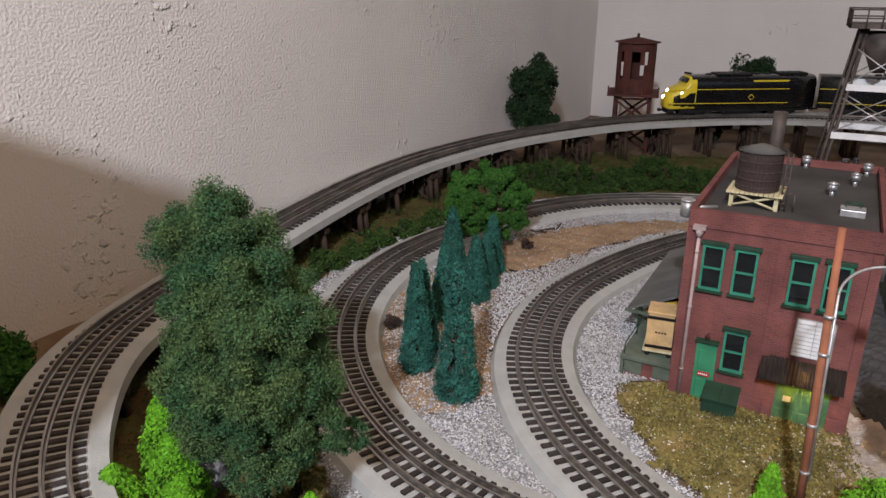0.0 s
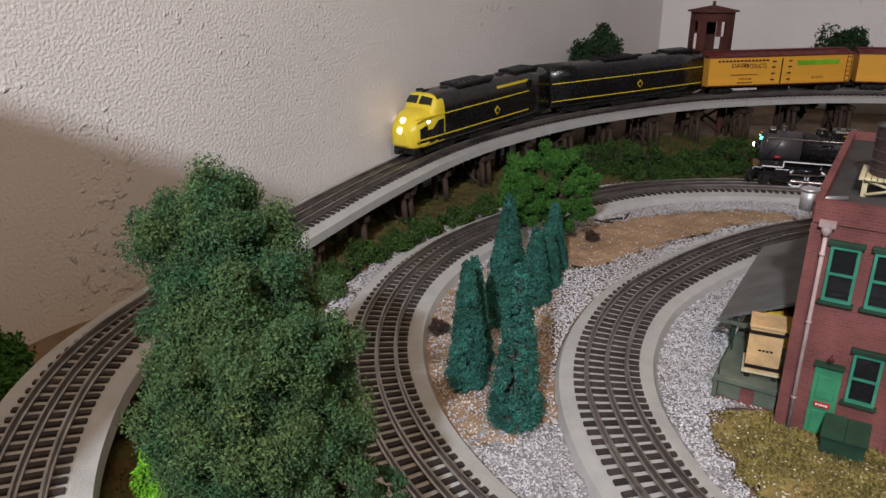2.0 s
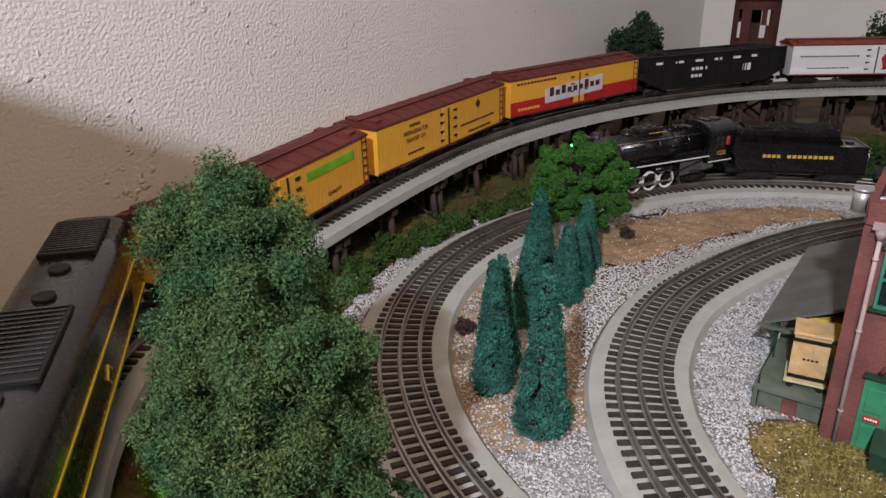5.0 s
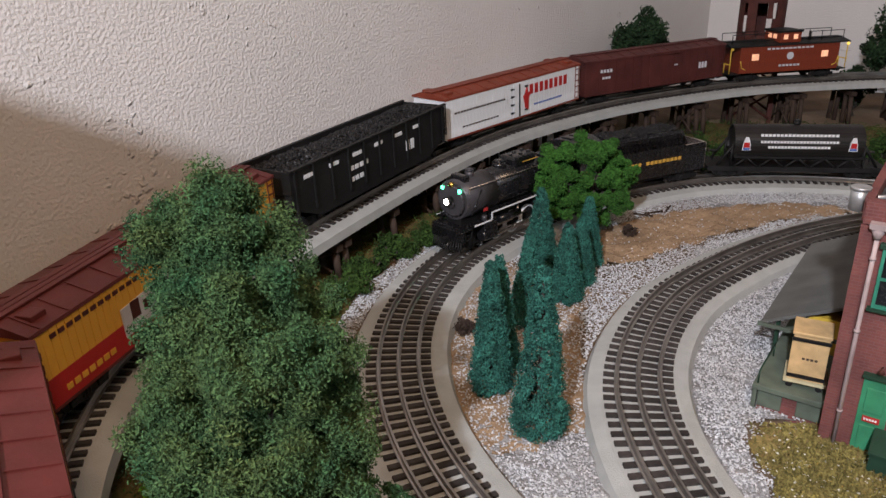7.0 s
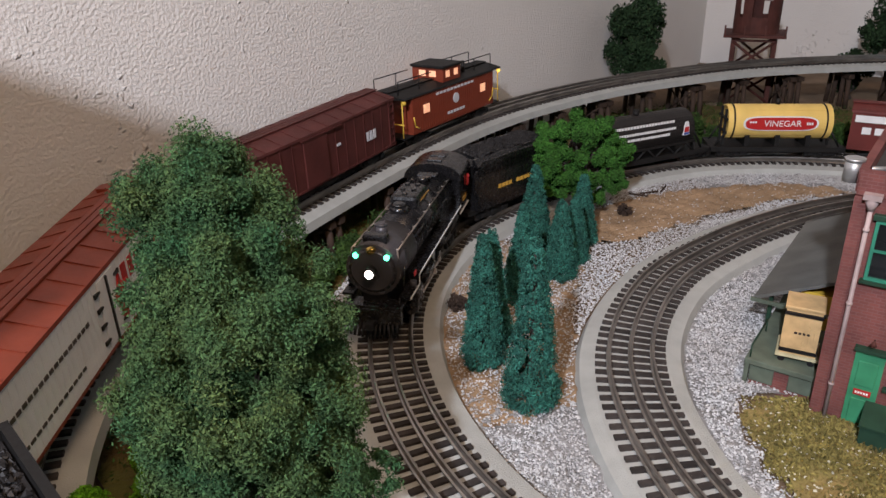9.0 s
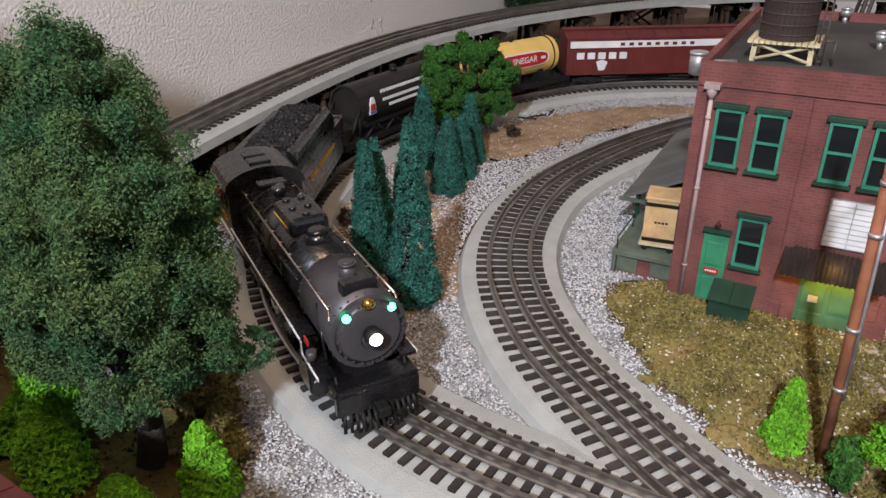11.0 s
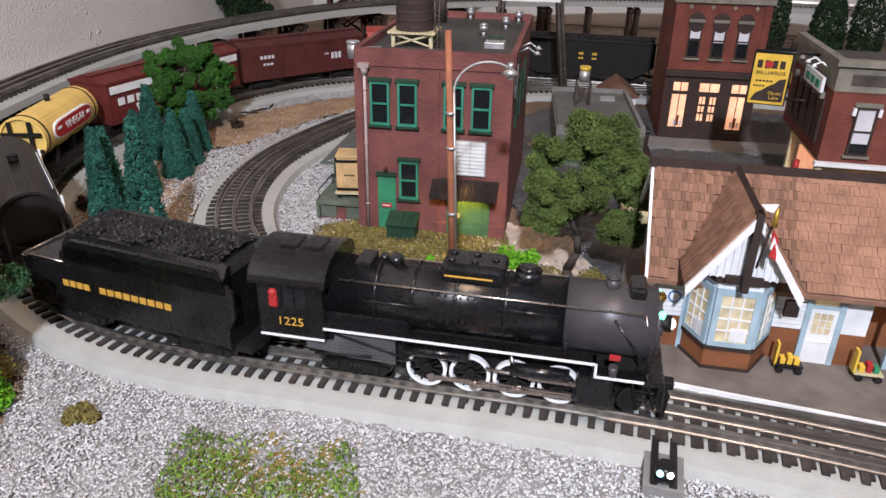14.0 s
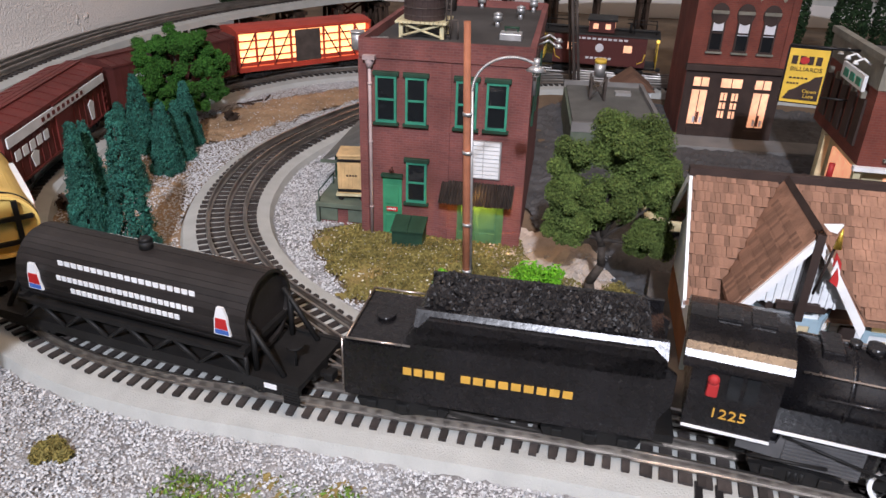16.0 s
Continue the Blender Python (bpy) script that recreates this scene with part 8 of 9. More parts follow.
def cattle_car(length):
    t = thing("cattle_car", Matrix(), "bright red stock car glowing orange through its slats", "freight car", "lower train")
    h, w, z0, z1 = length / 2 - 0.012, 0.029, 0.0165, 0.070
    slab_part("floor", t, CATTLE_RED, -h, h, -w, w, 0.0135, 0.0205)
    bm = bmesh.new()
    prism(bm, [(-w - 0.002, z1), (w + 0.002, z1), (w + 0.001, z1 + 0.003), (0.01, z1 + 0.007), (-0.01, z1 + 0.007), (-w - 0.001, z1 + 0.003)], -h - 0.002, h + 0.002, axis="x")
    part("roof", bm, CATTLE_RED, t)
    for s in (-1, 1):
        slab_part("end_wall", t, CATTLE_RED, s * h - 0.0012, s * h + 0.0012, -w, w, 0.0205, z1)
    # solid emissive block added in place of the lighting inside the car
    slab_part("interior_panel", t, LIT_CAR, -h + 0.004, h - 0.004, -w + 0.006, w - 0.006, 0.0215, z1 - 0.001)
    for k in range(5):
        z = 0.0225 + k * 0.0115
        both("slat", t, CATTLE_RED, -h, h, -w - 0.0005, -w + 0.001, z, z + 0.0020 + (0.003 if k in (0, 4) else 0))
    for i in range(9):
        x = -h + i * h / 4
        both("stud", t, CATTLE_RED, x - 0.0014, x + 0.0014, -w - 0.0016, -w + 0.0008, 0.0205, z1)
        if i < 8 and i not in (3, 4):
            for m in sides():
                bm = bmesh.new()
                sgn = 1 if i < 4 else 0
                rod(bm, (x + (0 if sgn else h / 4), -w - 0.0008, 0.022), (x + (h / 4 if sgn else 0), -w - 0.0008, z1 - 0.001), 0.0011, 6)
                bmesh.ops.transform(bm, matrix=m, verts=bm.verts)
                part("diagonal", bm, DARK_WOOD, t)
    both("door", t, STEEL_GREY, -0.021, 0.021, -w - 0.0024, -w - 0.0012, 0.0215, z1 - 0.002, 0.0004)
    slab_part("underframe", t, FLAT_BLACK, -h, h, -0.010, 0.010, 0.0085, 0.0135)
    for s in (-1, 1):
        truck_set(t, s * (h - 0.030))
    couplers(t, h)
    return t


WHEELS, RODS = [], []


def steam_locomotive():
    t = thing("steam_locomotive", Matrix(), "black steam locomotive with white-rimmed drivers and grey smokebox front", "locomotive", "lower train")
    X = 0.1325
    zc, r = 0.0545, 0.0212
    bm = bmesh.new()
    cyl(bm, r, r, 0.150, pose(0.044 - X, 0, zc, 0, 90), 36)
    part("boiler", bm, LOCO_BLACK, t)
    for x in (0.075, 0.100, 0.128, 0.158):
        bm = bmesh.new()
        cyl(bm, r + 0.0005, r + 0.0005, 0.0022, pose(x - X, 0, zc, 0, 90), 36)
        part("boiler_band", bm, LOCO_BLACK, t)
    bm = bmesh.new()
    cyl(bm, r + 0.0006, r + 0.0006, 0.058, pose(0.194 - X, 0, zc, 0, 90), 36)
    for k in range(28):
        a = 2 * math.pi * k / 28
        for x in (0.196, 0.250):
            bmesh.ops.create_cube(bm, size=0.0009, matrix=Matrix.Translation((x - X, (r + 0.0009) * math.cos(a), zc + (r + 0.0009) * math.sin(a))))
    sb = part("smokebox", bm, SMOKEBOX, t)
    bm = bmesh.new()
    cyl(bm, r - 0.002, r - 0.005, 0.003, pose(0.252 - X, 0, zc, 0, 90), 32)
    cyl(bm, 0.006, 0.005, 0.003, pose(0.255 - X, 0, zc - 0.003, 0, 90), 20)
    for k in range(20):
        a = 2 * math.pi * k / 20
        bmesh.ops.create_cube(bm, size=0.0013, matrix=Matrix.Translation((0.2545 - X, (r - 0.003) * math.cos(a), zc + (r - 0.003) * math.sin(a))))
    part("smokebox_door", bm, SMOKEBOX, sb)
    bm = bmesh.new()
    cyl(bm, 0.0046, 0.0052, 0.009, pose(0.254 - X, 0, zc + 0.0005, 0, 90), 18)
    hl = part("headlight", bm, FLAT_BLACK, t)
    bm = bmesh.new()
    bmesh.ops.create_uvsphere(bm, u_segments=14, v_segments=10, radius=0.0036, matrix=Matrix.Translation((0.2625 - X, 0, zc + 0.0005)))
    part("headlight_bulb", bm, LIT_WHITE, hl)
    for s in (-1, 1):
        bm = bmesh.new()
        bmesh.ops.create_uvsphere(bm, u_segments=12, v_segments=8, radius=0.0024, matrix=Matrix.Translation((0.2545 - X, s * 0.0125, zc + 0.0125)))
        part("class_lamp", bm, LIT_GREEN, t)
    bm = bmesh.new()
    bmesh.ops.create_uvsphere(bm, u_segments=14, v_segments=10, radius=0.0036, matrix=Matrix.Translation((0.254 - X, 0, zc + 0.0175)) @ Matrix.Diagonal((1, 1.1, 0.9, 1)))
    part("bell", bm, mat("brass", (0.75, 0.50, 0.14), 0.25, metal=1.0), t)
    # top of the boiler
    bm = bmesh.new()
    cyl(bm, 0.0054, 0.0046, 0.008, pose(0.222 - X, 0, zc + r - 0.002), 20)
    cyl(bm, 0.0052, 0.0052, 0.0016, pose(0.222 - X, 0, zc + r + 0.006), 20)
    cyl(bm, 0.0036, 0.0036, 0.0012, pose(0.222 - X, 0, zc + r + 0.0072), 16)
    part("chimney", bm, SMOKEBOX, t)
    slab_part("feedwater_heater", t, LOCO_BLACK, 0.233 - X, 0.244 - X, -0.010, 0.010, zc + r - 0.006, zc + r + 0.005, 0.002)
    bm = bmesh.new()
    cyl(bm, 0.0082, 0.0078, 0.008, pose(0.170 - X, 0, zc + r - 0.003), 22)
    cyl(bm, 0.0078, 0.004, 0.0025, pose(0.170 - X, 0, zc + r + 0.005), 22)
    part("sand_dome", bm, LOCO_BLACK, t)
    sd = slab_part("dome_casing", t, LOCO_BLACK, 0.118 - X, 0.157 - X, -0.0125, 0.0125, zc + r - 0.005, zc + r + 0.0085, 0.0035)
    both("gold_line", sd, GOLD, 0.121 - X, 0.150 - X, -0.0129, -0.0122, zc + r + 0.0008, zc + r + 0.0018)
    bm = bmesh.new()
    for x, y in ((0.124, -0.005), (0.124, 0.005), (0.138, -0.005), (0.138, 0.005), (0.150, 0.0)):
        cyl(bm, 0.0026, 0.0022, 0.0016, pose(x - X, y, zc + r + 0.0083), 12)
    part("sand_hatch", bm, LOCO_BLACK, sd)
    bm = bmesh.new()
    cyl(bm, 0.0046, 0.0046, 0.0055, pose(0.086 - X, 0, zc + r - 0.001), 16)
    cyl(bm, 0.0030, 0.0030, 0.004, pose(0.077 - X, 0.003, zc + r - 0.001), 12)
    box(bm, 0.060 - X, 0.071 - X, -0.010, 0.010, zc + r - 0.004, zc + r + 0.002, None, 0.001)
    part("turret", bm, LOCO_BLACK, t)
    # pipes and rails along the boiler
    for s in (-1, 1):
        bm = bmesh.new()
        rod(bm, (0.052 - X, s * 0.0185, zc + 0.0145), (0.244 - X, s * 0.0185, zc + 0.0145), 0.0007, 6)
        for x in np.arange(0.06, 0.25, 0.018):
            rod(bm, (x - X, s * 0.0155, zc + 0.0140), (x - X, s * 0.0187, zc + 0.0147), 0.0006, 5)
        rod(bm, (0.244 - X, s * 0.0185, zc + 0.0145), (0.250 - X, s * 0.0215, zc - 0.006), 0.0007, 6)
        part("handrail", bm, NICKEL, t)
        bm = bmesh.new()
        pipes = [((0.114 + k * 0.0045 - X, s * (r - 0.004), zc + 0.0120), (0.114 + k * 0.0045 - X, s * (r + 0.0005), zc - 0.004), 0.0010) for k in range(7)]
        pipes += [((0.155 - X, s * 0.0200, zc + 0.008), (0.190 - X, s * 0.0200, zc + 0.008), 0.0012),
                  ((0.060 - X, s * 0.0218, zc + 0.004), (0.112 - X, s * 0.0218, zc + 0.004), 0.0009),
                  ((0.225 - X, s * 0.0200, zc + 0.010), (0.246 - X, s * 0.0228, zc - 0.014), 0.0009)]
        bm.free()
        for a, b, w in pipes:
            bm = bmesh.new()
            rod(bm, a, b, w, 6)
            part("boiler_pipe", bm, LOCO_BLACK, t)
        bm = bmesh.new()
        rod(bm, (0.165 - X, s * 0.0255, 0.026), (0.200 - X, s * 0.0255, 0.026), 0.0042, 12)
        part("air_tank", bm, LOCO_BLACK, t)
        bm = bmesh.new()
        rod(bm, (0.098 - X, s * 0.0255, 0.030), (0.140 - X, s * 0.0255, 0.030), 0.0035, 12)
        part("air_tank", bm, LOCO_BLACK, t)
    # running boards, stepping down at the front
    for s in (-1, 1):
        bm = bmesh.new()
        y0, y1 = sorted((s * 0.019, s * 0.0285))
        box(bm, 0.044 - X, 0.216 - X, y0, y1, 0.0375, 0.0395)
        box(bm, 0.216 - X, 0.248 - X, y0, y1, 0.0290, 0.0310)
        box(bm, 0.214 - X, 0.2165 - X, y0, y1, 0.0290, 0.0395)
        part("running_board", bm, LOCO_BLACK, t)
        bm = bmesh.new()
        y0, y1 = sorted((s * 0.0284, s * 0.0291))
        box(bm, 0.044 - X, 0.2170 - X, y0, y1, 0.0380, 0.0396)
        box(bm, 0.2155 - X, 0.248 - X, y0, y1, 0.0296, 0.0312)
        box(bm, 0.2155 - X, 0.2172 - X, y0, y1, 0.0296, 0.0396)
        part("white_edge", bm, WHITE, t)
        bm = bmesh.new()
        box(bm, 0.224 - X, 0.231 - X, s * 0.0282 - 0.0004, s * 0.0282 + 0.0004, 0.043, 0.0465, Matrix.Translation((0.2275 - X, 0, 0.045)) @ Matrix.Rotation(radians(0), 4, "Y") @ Matrix.Translation((-0.2275 + X, 0, -0.045)))
        part("diamond_plate", bm, RED_PAINT, t)
        bm = bmesh.new()
        cyl(bm, 0.0030, 0.0030, 0.006, pose(0.2275 - X, s * 0.0262, 0.0315), 12)
        part("pump", bm, SMOKEBOX, t)
    # firebox with its ribbed side panel
    slab_part("firebox", t, LOCO_BLACK, 0.040 - X, 0.100 - X, -0.0195, 0.0195, 0.014, 0.052, 0.003)
    for s in (-1, 1):
        bm = bmesh.new()
        prism(bm, [(0.030 - X, 0.020), (0.091 - X, 0.015), (0.091 - X, 0.0365), (0.050 - X, 0.0365), (0.048 - X, 0.027), (0.030 - X, 0.025)], s * 0.0222 - 0.001, s * 0.0222 + 0.001)
        pan = part("ash_pan", bm, ASH, t)
        for i in range(9):
            slab_part("rib", pan, ASH, 0.052 - X, 0.090 - X, s * 0.0236 - 0.0007, s * 0.0236 + 0.0007, 0.0170 + i * 0.0022, 0.0180 + i * 0.0022)
        bm = bmesh.new()
        rod(bm, (0.050 - X, s * 0.025, 0.034), (0.105 - X, s * 0.026, 0.022), 0.0008, 6)
        rod(bm, (0.036 - X, s * 0.025, 0.018), (0.075 - X, s * 0.025, 0.020), 0.0010, 6)
        part("injector_pipe", bm, FLAT_BLACK, t)
    # cab
    c = slab_part("cab", t, LOCO_BLACK, 0.002 - X, 0.044 - X, -0.0275, 0.0275, 0.0285, 0.070)
    bm = bmesh.new()
    pts = [(0.0295 * math.cos(a), 0.068 + 0.0145 * math.sin(a)) for a in np.linspace(0, math.pi, 15)]
    prism(bm, pts + [(-0.0295, 0.066), (0.0295, 0.066)], -0.003 - X, 0.0465 - X, axis="x")
    part("cab_roof", bm, LOCO_BLACK, c)
    for x0, x1, y0, y1 in ((0.010, 0.022, -0.008, 0.008), (0.026, 0.038, -0.008, 0.008)):
        slab_part("roof_hatch", c, LOCO_BLACK, x0 - X, x1 - X, y0, y1, 0.081, 0.0838, 0.0008)
    both_z = [(0.010, 0.0175, FLAT_BLACK), (0.0195, 0.0255, PANE), (0.0275, 0.0335, PANE)]
    for s in (-1, 1):
        for x0, x1, m2 in both_z:
            slab_part("cab_window", c, m2, x0 - X, x1 - X, s * 0.0277 - 0.0006, s * 0.0277 + 0.0006, 0.0505, 0.0645)
        slab_part("cab_line", c, WHITE, 0.002 - X, 0.044 - X, s * 0.0279 - 0.0005, s * 0.0279 + 0.0005, 0.0290, 0.0303)
    for m in sides():
        words("1225", 0.0082, GOLD, c, Matrix.Translation((0.0, 0, 0)) @ m @ Matrix.Translation(((0.0225 - X) * (1 if m == Matrix.Identity(4) else -1), -0.0280, 0.0405)), squash=1.1)
    for s in (-1, 1):
        bm = bmesh.new()
        box(bm, 0.010 - X, 0.0155 - X, s * 0.0285 - 0.002, s * 0.0285 + 0.002, 0.0510, 0.0590, None, 0.001)
        bmesh.ops.create_uvsphere(bm, u_segments=10, v_segments=8, radius=0.0030, matrix=Matrix.Translation((0.0125 - X, s * 0.0285, 0.0605)))
        part("driver_doll", bm, RED_PAINT, c)
    # frame, cylinders, pilot
    slab_part("frame", t, FLAT_BLACK, 0.030 - X, 0.250 - X, -0.010, 0.010, 0.006, 0.036)
    for s in (-1, 1):
        bm = bmesh.new()
        box(bm, 0.205 - X, 0.229 - X, s * 0.0225 - 0.0065, s * 0.0225 + 0.0065, 0.008, 0.0285, None, 0.002)
        rod(bm, (0.203 - X, s * 0.0235, 0.0135), (0.231 - X, s * 0.0235, 0.0135), 0.0056, 14)
        part("cylinder", bm, LOCO_BLACK, t)
        bm = bmesh.new()
        rod(bm, (0.246 - X, s * 0.020, 0.006), (0.240 - X, s * 0.020, 0.031), 0.0009, 6)
        rod(bm, (0.258 - X, s * 0.020, 0.006), (0.250 - X, s * 0.020, 0.031), 0.0009, 6)
        for z in (0.012, 0.018, 0.024):
            rod(bm, (0.244 - X, s * 0.020, z), (0.2535 - X, s * 0.020, z), 0.0007, 6)
        part("front_steps", bm, FLAT_BLACK, t)
    slab_part("front_deck", t, LOCO_BLACK, 0.244 - X, 0.262 - X, -0.024, 0.024, 0.0245, 0.0275, 0.001)
    slab_part("buffer_beam", t, LOCO_BLACK, 0.258 - X, 0.263 - X, -0.024, 0.024, 0.012, 0.025, 0.001)
    for k in range(13):
        y = -0.021 + k * 0.0035
        bm = bmesh.new()
        rod(bm, (0.262 - X, y * 0.95, 0.0125), (0.2705 - X - 0.006 * abs(y) / 0.021, y, 0.0025), 0.0011, 6)
        part("pilot_bar", bm, FLAT_BLACK, t)
    couplers_front = bmesh.new()
    box(couplers_front, 0.262 - X, 0.272 - X, -0.0035, 0.0035, 0.010, 0.016, None, 0.001)
    part("coupler", couplers_front, FLAT_BLACK, t)
    for s in (-1, 1):
        bm = bmesh.new()
        cyl(bm, 0.0085, 0.0085, 0.003, pose(0.242 - X, s * 0.0158 + 0.0015, 0.0085, 90), 20)
        cyl(bm, 0.0055, 0.0055, 0.004, pose(0.242 - X, s * 0.0158 + 0.002, 0.0085, 90), 16)
        part("pilot_wheel", bm, FLAT_BLACK, t)
    tr = truck_set(t, 0.062 - X, 2, 0.0085, 0.027)
    # drivers: an axle with two wheels each, turning about its own centre
    R = 0.0130
    for k in range(4):
        ax = new("driver_axle")
        ax.parent = t
        ax.matrix_basis = Matrix.Translation((0.112 + k * 0.0275 - X, 0, R))
        for s in (-1, 1):
            y = s * 0.0170
            bm = bmesh.new()
            for i in range(28):
                a0, a1 = 2 * math.pi * i / 28, 2 * math.pi * (i + 1) / 28
                ring = []
                for rr, yy in ((R, y - 0.0016), (R, y + 0.0016), (R - 0.0022, y + 0.0016), (R - 0.0022, y - 0.0016)):
                    ring.append([bm.verts.new((rr * math.cos(a), yy, rr * math.sin(a))) for a in (a0, a1)])
                for j in range(4):
                    p, q = ring[j], ring[(j + 1) % 4]
                    bm.faces.new((p[0], p[1], q[1], q[0]))
            bmesh.ops.remove_doubles(bm, verts=bm.verts, dist=0.00005)
            bmesh.ops.recalc_face_normals(bm, faces=bm.faces)
            part("tyre", bm, WHEEL_RIM, ax)
            bm = bmesh.new()
            for i in range(12):
                a = 2 * math.pi * i / 12
                rod(bm, (0.002 * math.cos(a), y, 0.002 * math.sin(a)), ((R - 0.0018) * math.cos(a), y, (R - 0.0018) * math.sin(a)), 0.0007, 5)
            cyl(bm, 0.0032, 0.0032, 0.004, pose(0, y + 0.002, 0, 90), 12)
            box(bm, -0.0105, -0.0035, y - 0.0012, y + 0.0012, -0.0055, 0.0055, None, 0.001)
            part("spokes", bm, FLAT_BLACK, ax)
        WHEELS.append(ax)
    for s in (-1, 1):
        g = new("side_rod")
        g.parent = t
        bm = bmesh.new()
        y = s * 0.0205
        box(bm, 0.112 - X - 0.003, 0.1945 - X + 0.003, y - 0.0008, y + 0.0008, R - 0.0016, R + 0.0016, None, 0.0004)
        for k in range(4):
            cyl(bm, 0.0027, 0.0027, 0.0026, pose(0.112 + k * 0.0275 - X, y + 0.0013, R, 90), 12)
        part("coupling_rod", bm, NICKEL, g)
        bm = bmesh.new()
        box(bm, 0.139 - X, 0.212 - X, s * 0.0230 - 0.0007, s * 0.0230 + 0.0007, R - 0.0013, R + 0.0013, None, 0.0004)
        cyl(bm, 0.0028, 0.0028, 0.004, pose(0.1395 - X, s * 0.0225 + 0.002, R, 90), 12)
        part("main_rod", bm, NICKEL, g)
        RODS.append((g, s))
    for s in (-1, 1):
        bm = bmesh.new()
        box(bm, 0.176 - X, 0.206 - X, s * 0.0245 - 0.001, s * 0.0245 + 0.001, 0.0190, 0.0208)
        box(bm, 0.176 - X, 0.206 - X, s * 0.0245 - 0.001, s * 0.0245 + 0.001, 0.0118, 0.0132)
        rod(bm, (0.150 - X, s * 0.0245, 0.023), (0.182 - X, s * 0.0245, 0.020), 0.0011, 6)
        rod(bm, (0.165 - X, s * 0.0242, 0.034), (0.168 - X, s * 0.0245, 0.020), 0.0013, 6)
        part("valve_gear", bm, NICKEL, t)
    return t


def tender():
    t = thing("tender", Matrix(), "black coal tender with gold lettering and heaped coal", "tender", "lower train")
    h, w = 0.090, 0.0275
    bm = bmesh.new()
    prism(bm, [(-h, 0.0165), (h, 0.0165), (h, 0.066), (h - 0.008, 0.071), (-h + 0.050, 0.071), (-h + 0.038, 0.060), (-h + 0.036, 0.051), (-h, 0.051)], -w, w)
    part("tank", bm, LOCO_BLACK, t)
    for s in (-1, 1):
        bm = bmesh.new()
        prism(bm, [(s * w, 0.055), (s * w, 0.066), (s * (w - 0.006), 0.0735), (s * (w - 0.0085), 0.0735), (s * (w - 0.0085), 0.055)], -h + 0.042, h, axis="x")
        part("coal_board", bm, LOCO_BLACK, t)
        bm = bmesh.new()
        for z in (0.021, 0.050):
            for i in range(50):
                bmesh.ops.create_cube(bm, size=0.0006, matrix=Matrix.Translation((-h + 0.003 + i * 0.0035, s * (w + 0.0001), z)))
        for x in (-h + 0.004, -h + 0.05, h - 0.05, h - 0.004):
            for i in range(12):
                bmesh.ops.create_cube(bm, size=0.0006, matrix=Matrix.Translation((x, s * (w + 0.0001), 0.019 + i * 0.0027)))
        part("rivets", bm, LOCO_BLACK, t)
    n = 2600
    x, y = rng.uniform(-h + 0.046, h - 0.010, n), rng.uniform(-w + 0.009, w - 0.009, n)
    z = 0.071 + 0.0045 * (1 - (y / w) ** 2) + 0.001 * np.sin(x * 130) + rng.normal(0, 0.0004, n)
    load = slab_part("coal_bed", t, COAL, -h + 0.046, h - 0.012, -w + 0.008, w - 0.008, 0.066, 0.0725)
    tagged(scatter("loose_coal", x, y, z, rng.uniform(0.0013, 0.0025, n), COAL, 0.7, load), kind="stuff")
    slab_part("rear_deck", t, LOCO_BLACK, -h + 0.001, -h + 0.037, -w + 0.002, w - 0.002, 0.051, 0.0525)
    bm = bmesh.new()
    cyl(bm, 0.006, 0.006, 0.0022, pose(-h + 0.018, 0, 0.0525), 18)
    part("water_hatch", bm, LOCO_BLACK, t)
    bm = bmesh.new()
    for s in (-1, 1):
        rod(bm, (-h + 0.002, s * w, 0.0535), (-h + 0.040, s * w, 0.0535), 0.0007, 6)
    rod(bm, (-h + 0.002, -w, 0.0535), (-h + 0.002, w, 0.0535), 0.0007, 6)
    for s in (-1, 1):
        rod(bm, (-h - 0.001, s * (w - 0.001), 0.018), (-h - 0.001, s * (w - 0.001), 0.052), 0.0007, 6)
    part("grab_rail", bm, NICKEL, t)
    for s in (-1, 1):
        bm = bmesh.new()
        prism(bm, [(h, 0.062), (h + 0.006, 0.058), (h + 0.006, 0.040), (h, 0.030)], s * (w - 0.0015) - 0.0012, s * (w - 0.0015) + 0.0012)
        part("front_wing", bm, LOCO_BLACK, t)
    bars_both(t, GOLD, -0.054, -0.028, 0.0352, 0.0396, -w - 0.0003, 4, 0.24)
    bars_both(t, GOLD, -0.020, 0.045, 0.0352, 0.0396, -w - 0.0003, 9, 0.24)
    slab_part("frame", t, FLAT_BLACK, -h, h + 0.012, -0.022, 0.022, 0.0115, 0.0165)
    for s in (-1, 1):
        truck_set(t, s * 0.056, 3, 0.0074, 0.0175)
    couplers(t, h)
    return t


def settle(ob, f, skip):
    """Draw in the ends of a vehicle: f moves the places along its length."""
    for c in ob.children:
        if c in skip:
            continue
        moved = c.matrix_basis.translation.length > 1e-6
        if moved or (c.type == "MESH" and c.data.users > 1):
            p = c.matrix_basis.translation.copy()
            c.matrix_basis = Matrix.Translation((f(p.x) - p.x, 0, 0)) @ c.matrix_basis
            continue
        if c.type == "MESH":
            for v in c.data.vertices:
                v.co.x = f(v.co.x)
        settle(c, f, skip)


def loco_ends(x):
    u = x + 0.1325
    if u > 0.2:
        u = 0.2 + (u - 0.2) * 0.88
    elif u < 0.12:
        u += 0.005 * min(1, (0.12 - u) / 0.07)
    return u - 0.1325


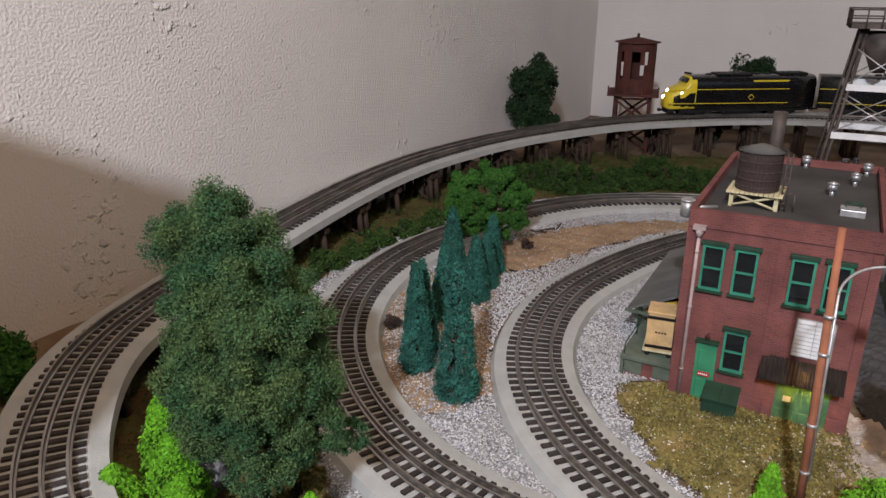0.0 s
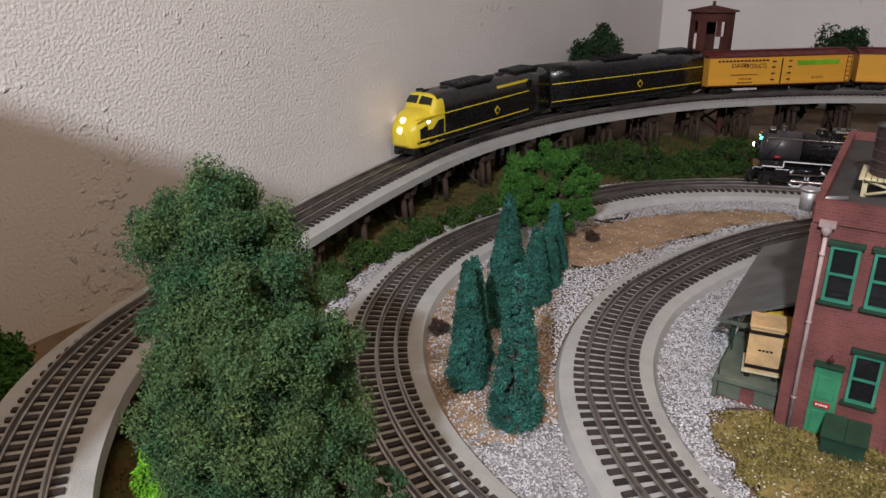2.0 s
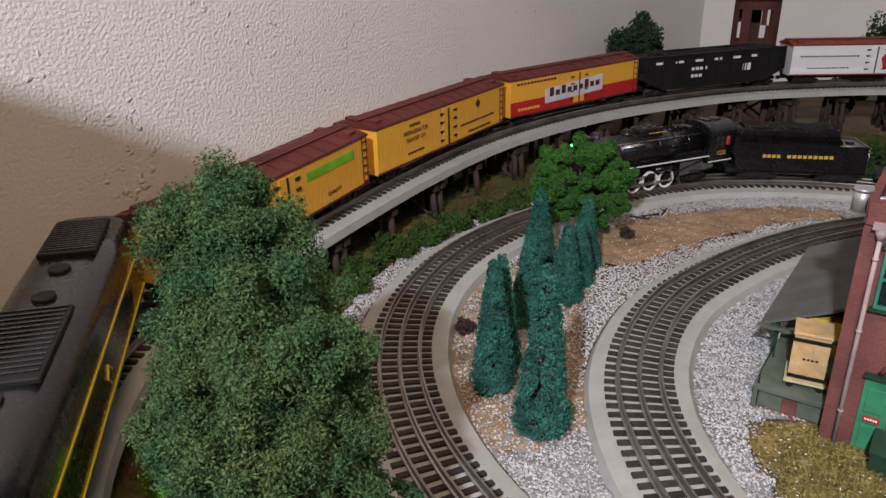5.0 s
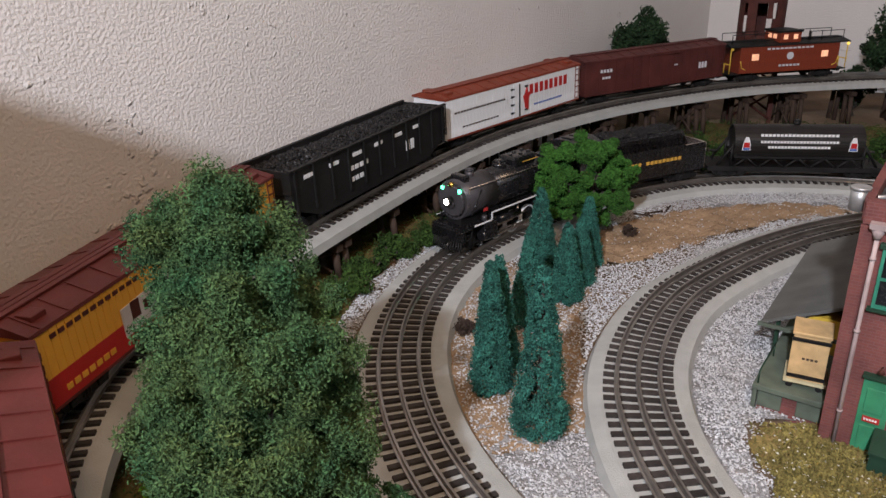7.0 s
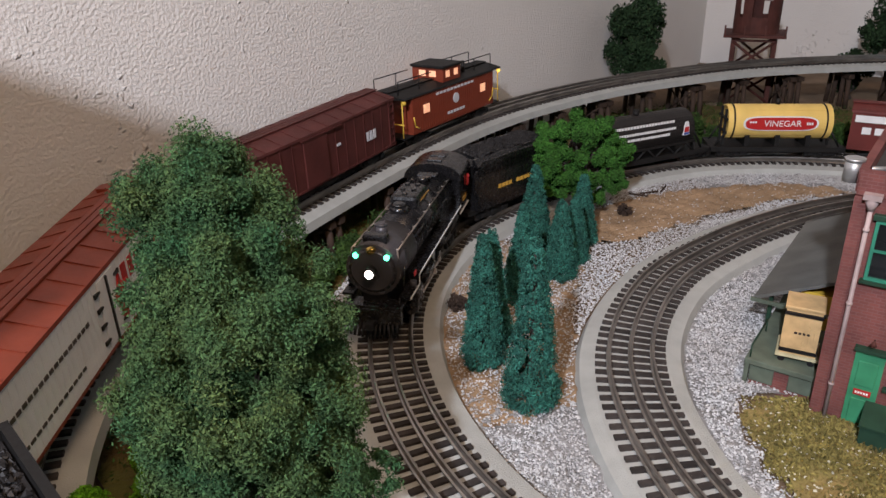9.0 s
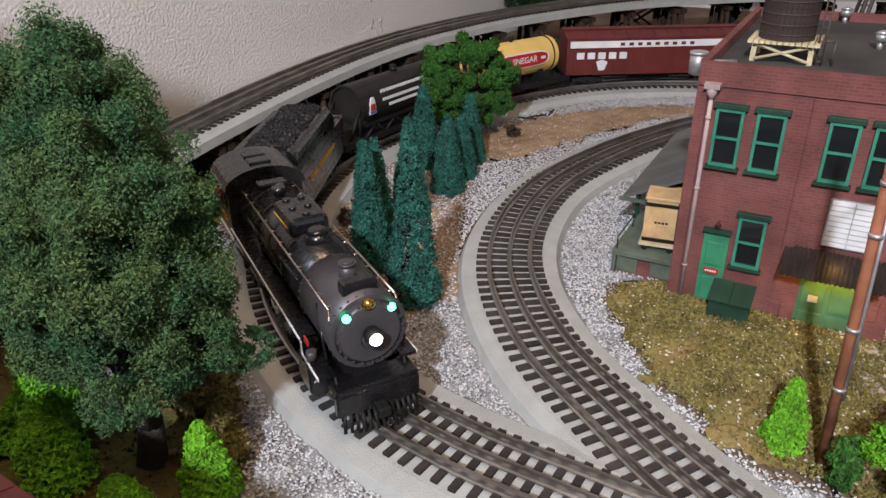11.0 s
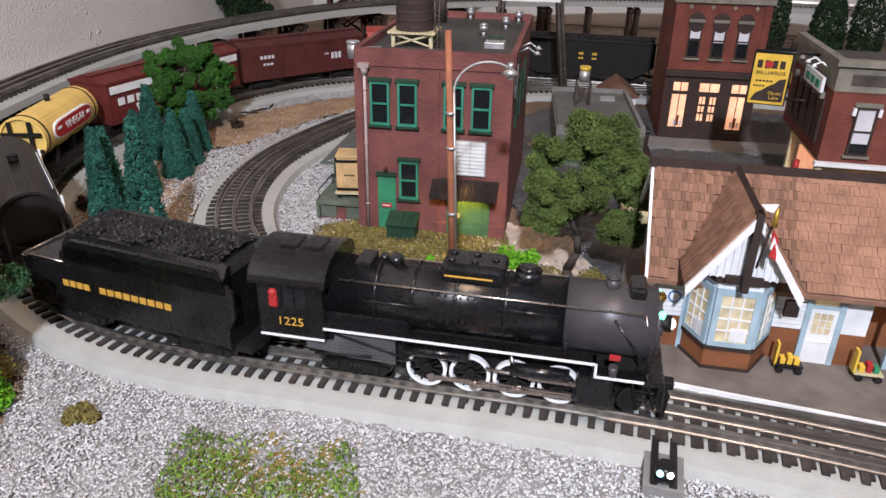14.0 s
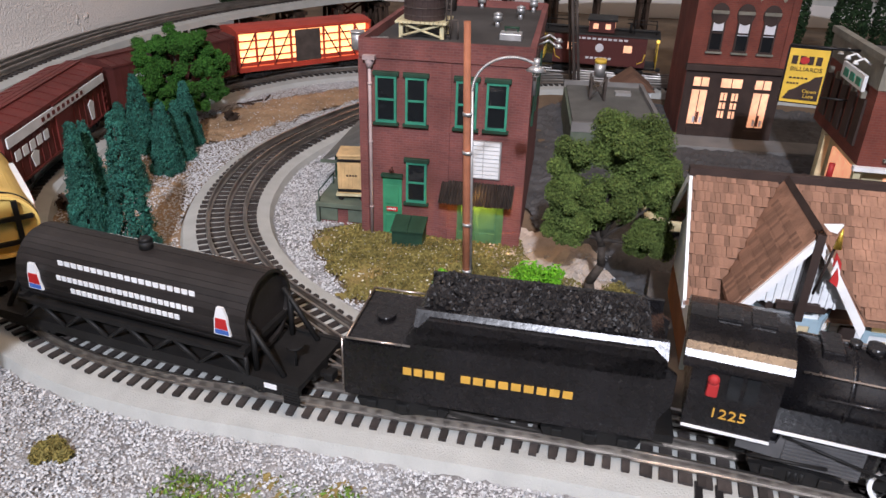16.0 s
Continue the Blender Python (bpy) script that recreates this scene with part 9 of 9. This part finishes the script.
LOCO, TENDER = steam_locomotive(), tender()
settle(LOCO, loco_ends, WHEELS + [g for g, _ in RODS])
settle(TENDER, lambda x: x * 0.93, [])
LOWER = [(LOCO, -0.1255, 0.13), (TENDER, -0.3500, 0.105), (paint_tank_car(), -0.5725, 0.165), (vinegar_car(), -0.7880, 0.115)]
LOWER.append((boxcar(0.272, "brown boxcar with white band and white painted emblems", "lower train", OXIDE, True, 0.074), -1.011, 0.17))
LOWER.append((boxcar(0.238, "plain oxide-brown boxcar with small white stencils", "lower train", OXIDE_DARK, False, 0.074), -1.266, 0.15))
LOWER.append((cattle_car(0.245), -1.5085, 0.155))
LOWER.append((hopper(0.245, "black hopper car heaped with coal behind the town", "lower train"), -1.775, 0.155))
LOWER.append((caboose(0.205, "dark brown caboose with lit windows on the lower line", "lower train", OXIDE_DARK), -2.012, 0.10))
UPPER = [(diesel(True, 0.335), -0.1675, 0.19), (diesel(False, 0.365), -0.5175, 0.22)]
UPPER.append((reefer(0.31, "yellow refrigerator car with maroon roof and dairy lettering", "dairy"), -0.855, 0.20))
UPPER.append((reefer(0.32, "yellow refrigerator car with maroon roof and black hinges", "transit"), -1.17, 0.20))
UPPER.append((reefer(0.315, "yellow and red refrigerator car with a white slanted banner", "beer"), -1.4875, 0.20))
UPPER.append((hopper(0.32, "black hopper car heaped with coal and white stencils", "upper train"), -1.805, 0.20))
UPPER.append((reefer(0.325, "white refrigerator car with red lettering and rust roof", "white"), -2.1275, 0.20))
UPPER.append((boxcar(0.325, "maroon-brown boxcar with small white stencils", "upper train", OXIDE_DARK), -2.4525, 0.20))
UPPER.append((caboose(0.25, "red caboose with lit windows, cupola and roof rails", "upper train", CABOOSE_RED), -2.74, 0.13))


# ---- what moves ----
def ride(ob, track, s0, speed, base, slower=0.0):
    """Key a vehicle along a track: its two trucks, base apart, follow the line; past 8 s it runs slower."""
    rows = []
    for k in range(0, 81):
        t = k * 0.2
        s = s0 + speed * t - slower * max(0.0, t - 8.0)
        a, _ = on(track, s + base / 2)
        b, _ = on(track, s - base / 2)
        c, d = (a + b) / 2, a - b
        d = d / np.linalg.norm(d)
        rows.append((t, Matrix.Translation(c) @ Matrix.Rotation(math.atan2(d[1], d[0]), 4, "Z") @ Matrix.Rotation(-math.asin(d[2]), 4, "Y")))
    walk(ob, rows)


def motions():
    for ob, offset, base in LOWER:
        ride(ob, MAIN, MAIN_ZERO + 1.330 + offset, 0.1175, base)
    for ob, offset, base in UPPER:
        ride(ob, HIGH, HIGH_ZERO + 1.50 + offset, 0.395, base, 0.04)
    # driving wheels and rods turn with the locomotive's speed
    for ax in WHEELS:
        p = ax.matrix_basis.translation.copy()
        walk(ax, [(k * 0.1, Matrix.Translation(p) @ Matrix.Rotation(0.1175 * 0.1 * k / 0.0130, 4, "Y")) for k in range(161)])
    for g, s in RODS:
        rows = []
        for k in range(161):
            a = 0.1175 * 0.1 * k / 0.0130 + (0 if s < 0 else math.pi / 2)
            rows.append((k * 0.1, Matrix.Translation((0.0058 * math.cos(a), 0, -0.0058 * math.sin(a)))))
        walk(g, rows)


motions()
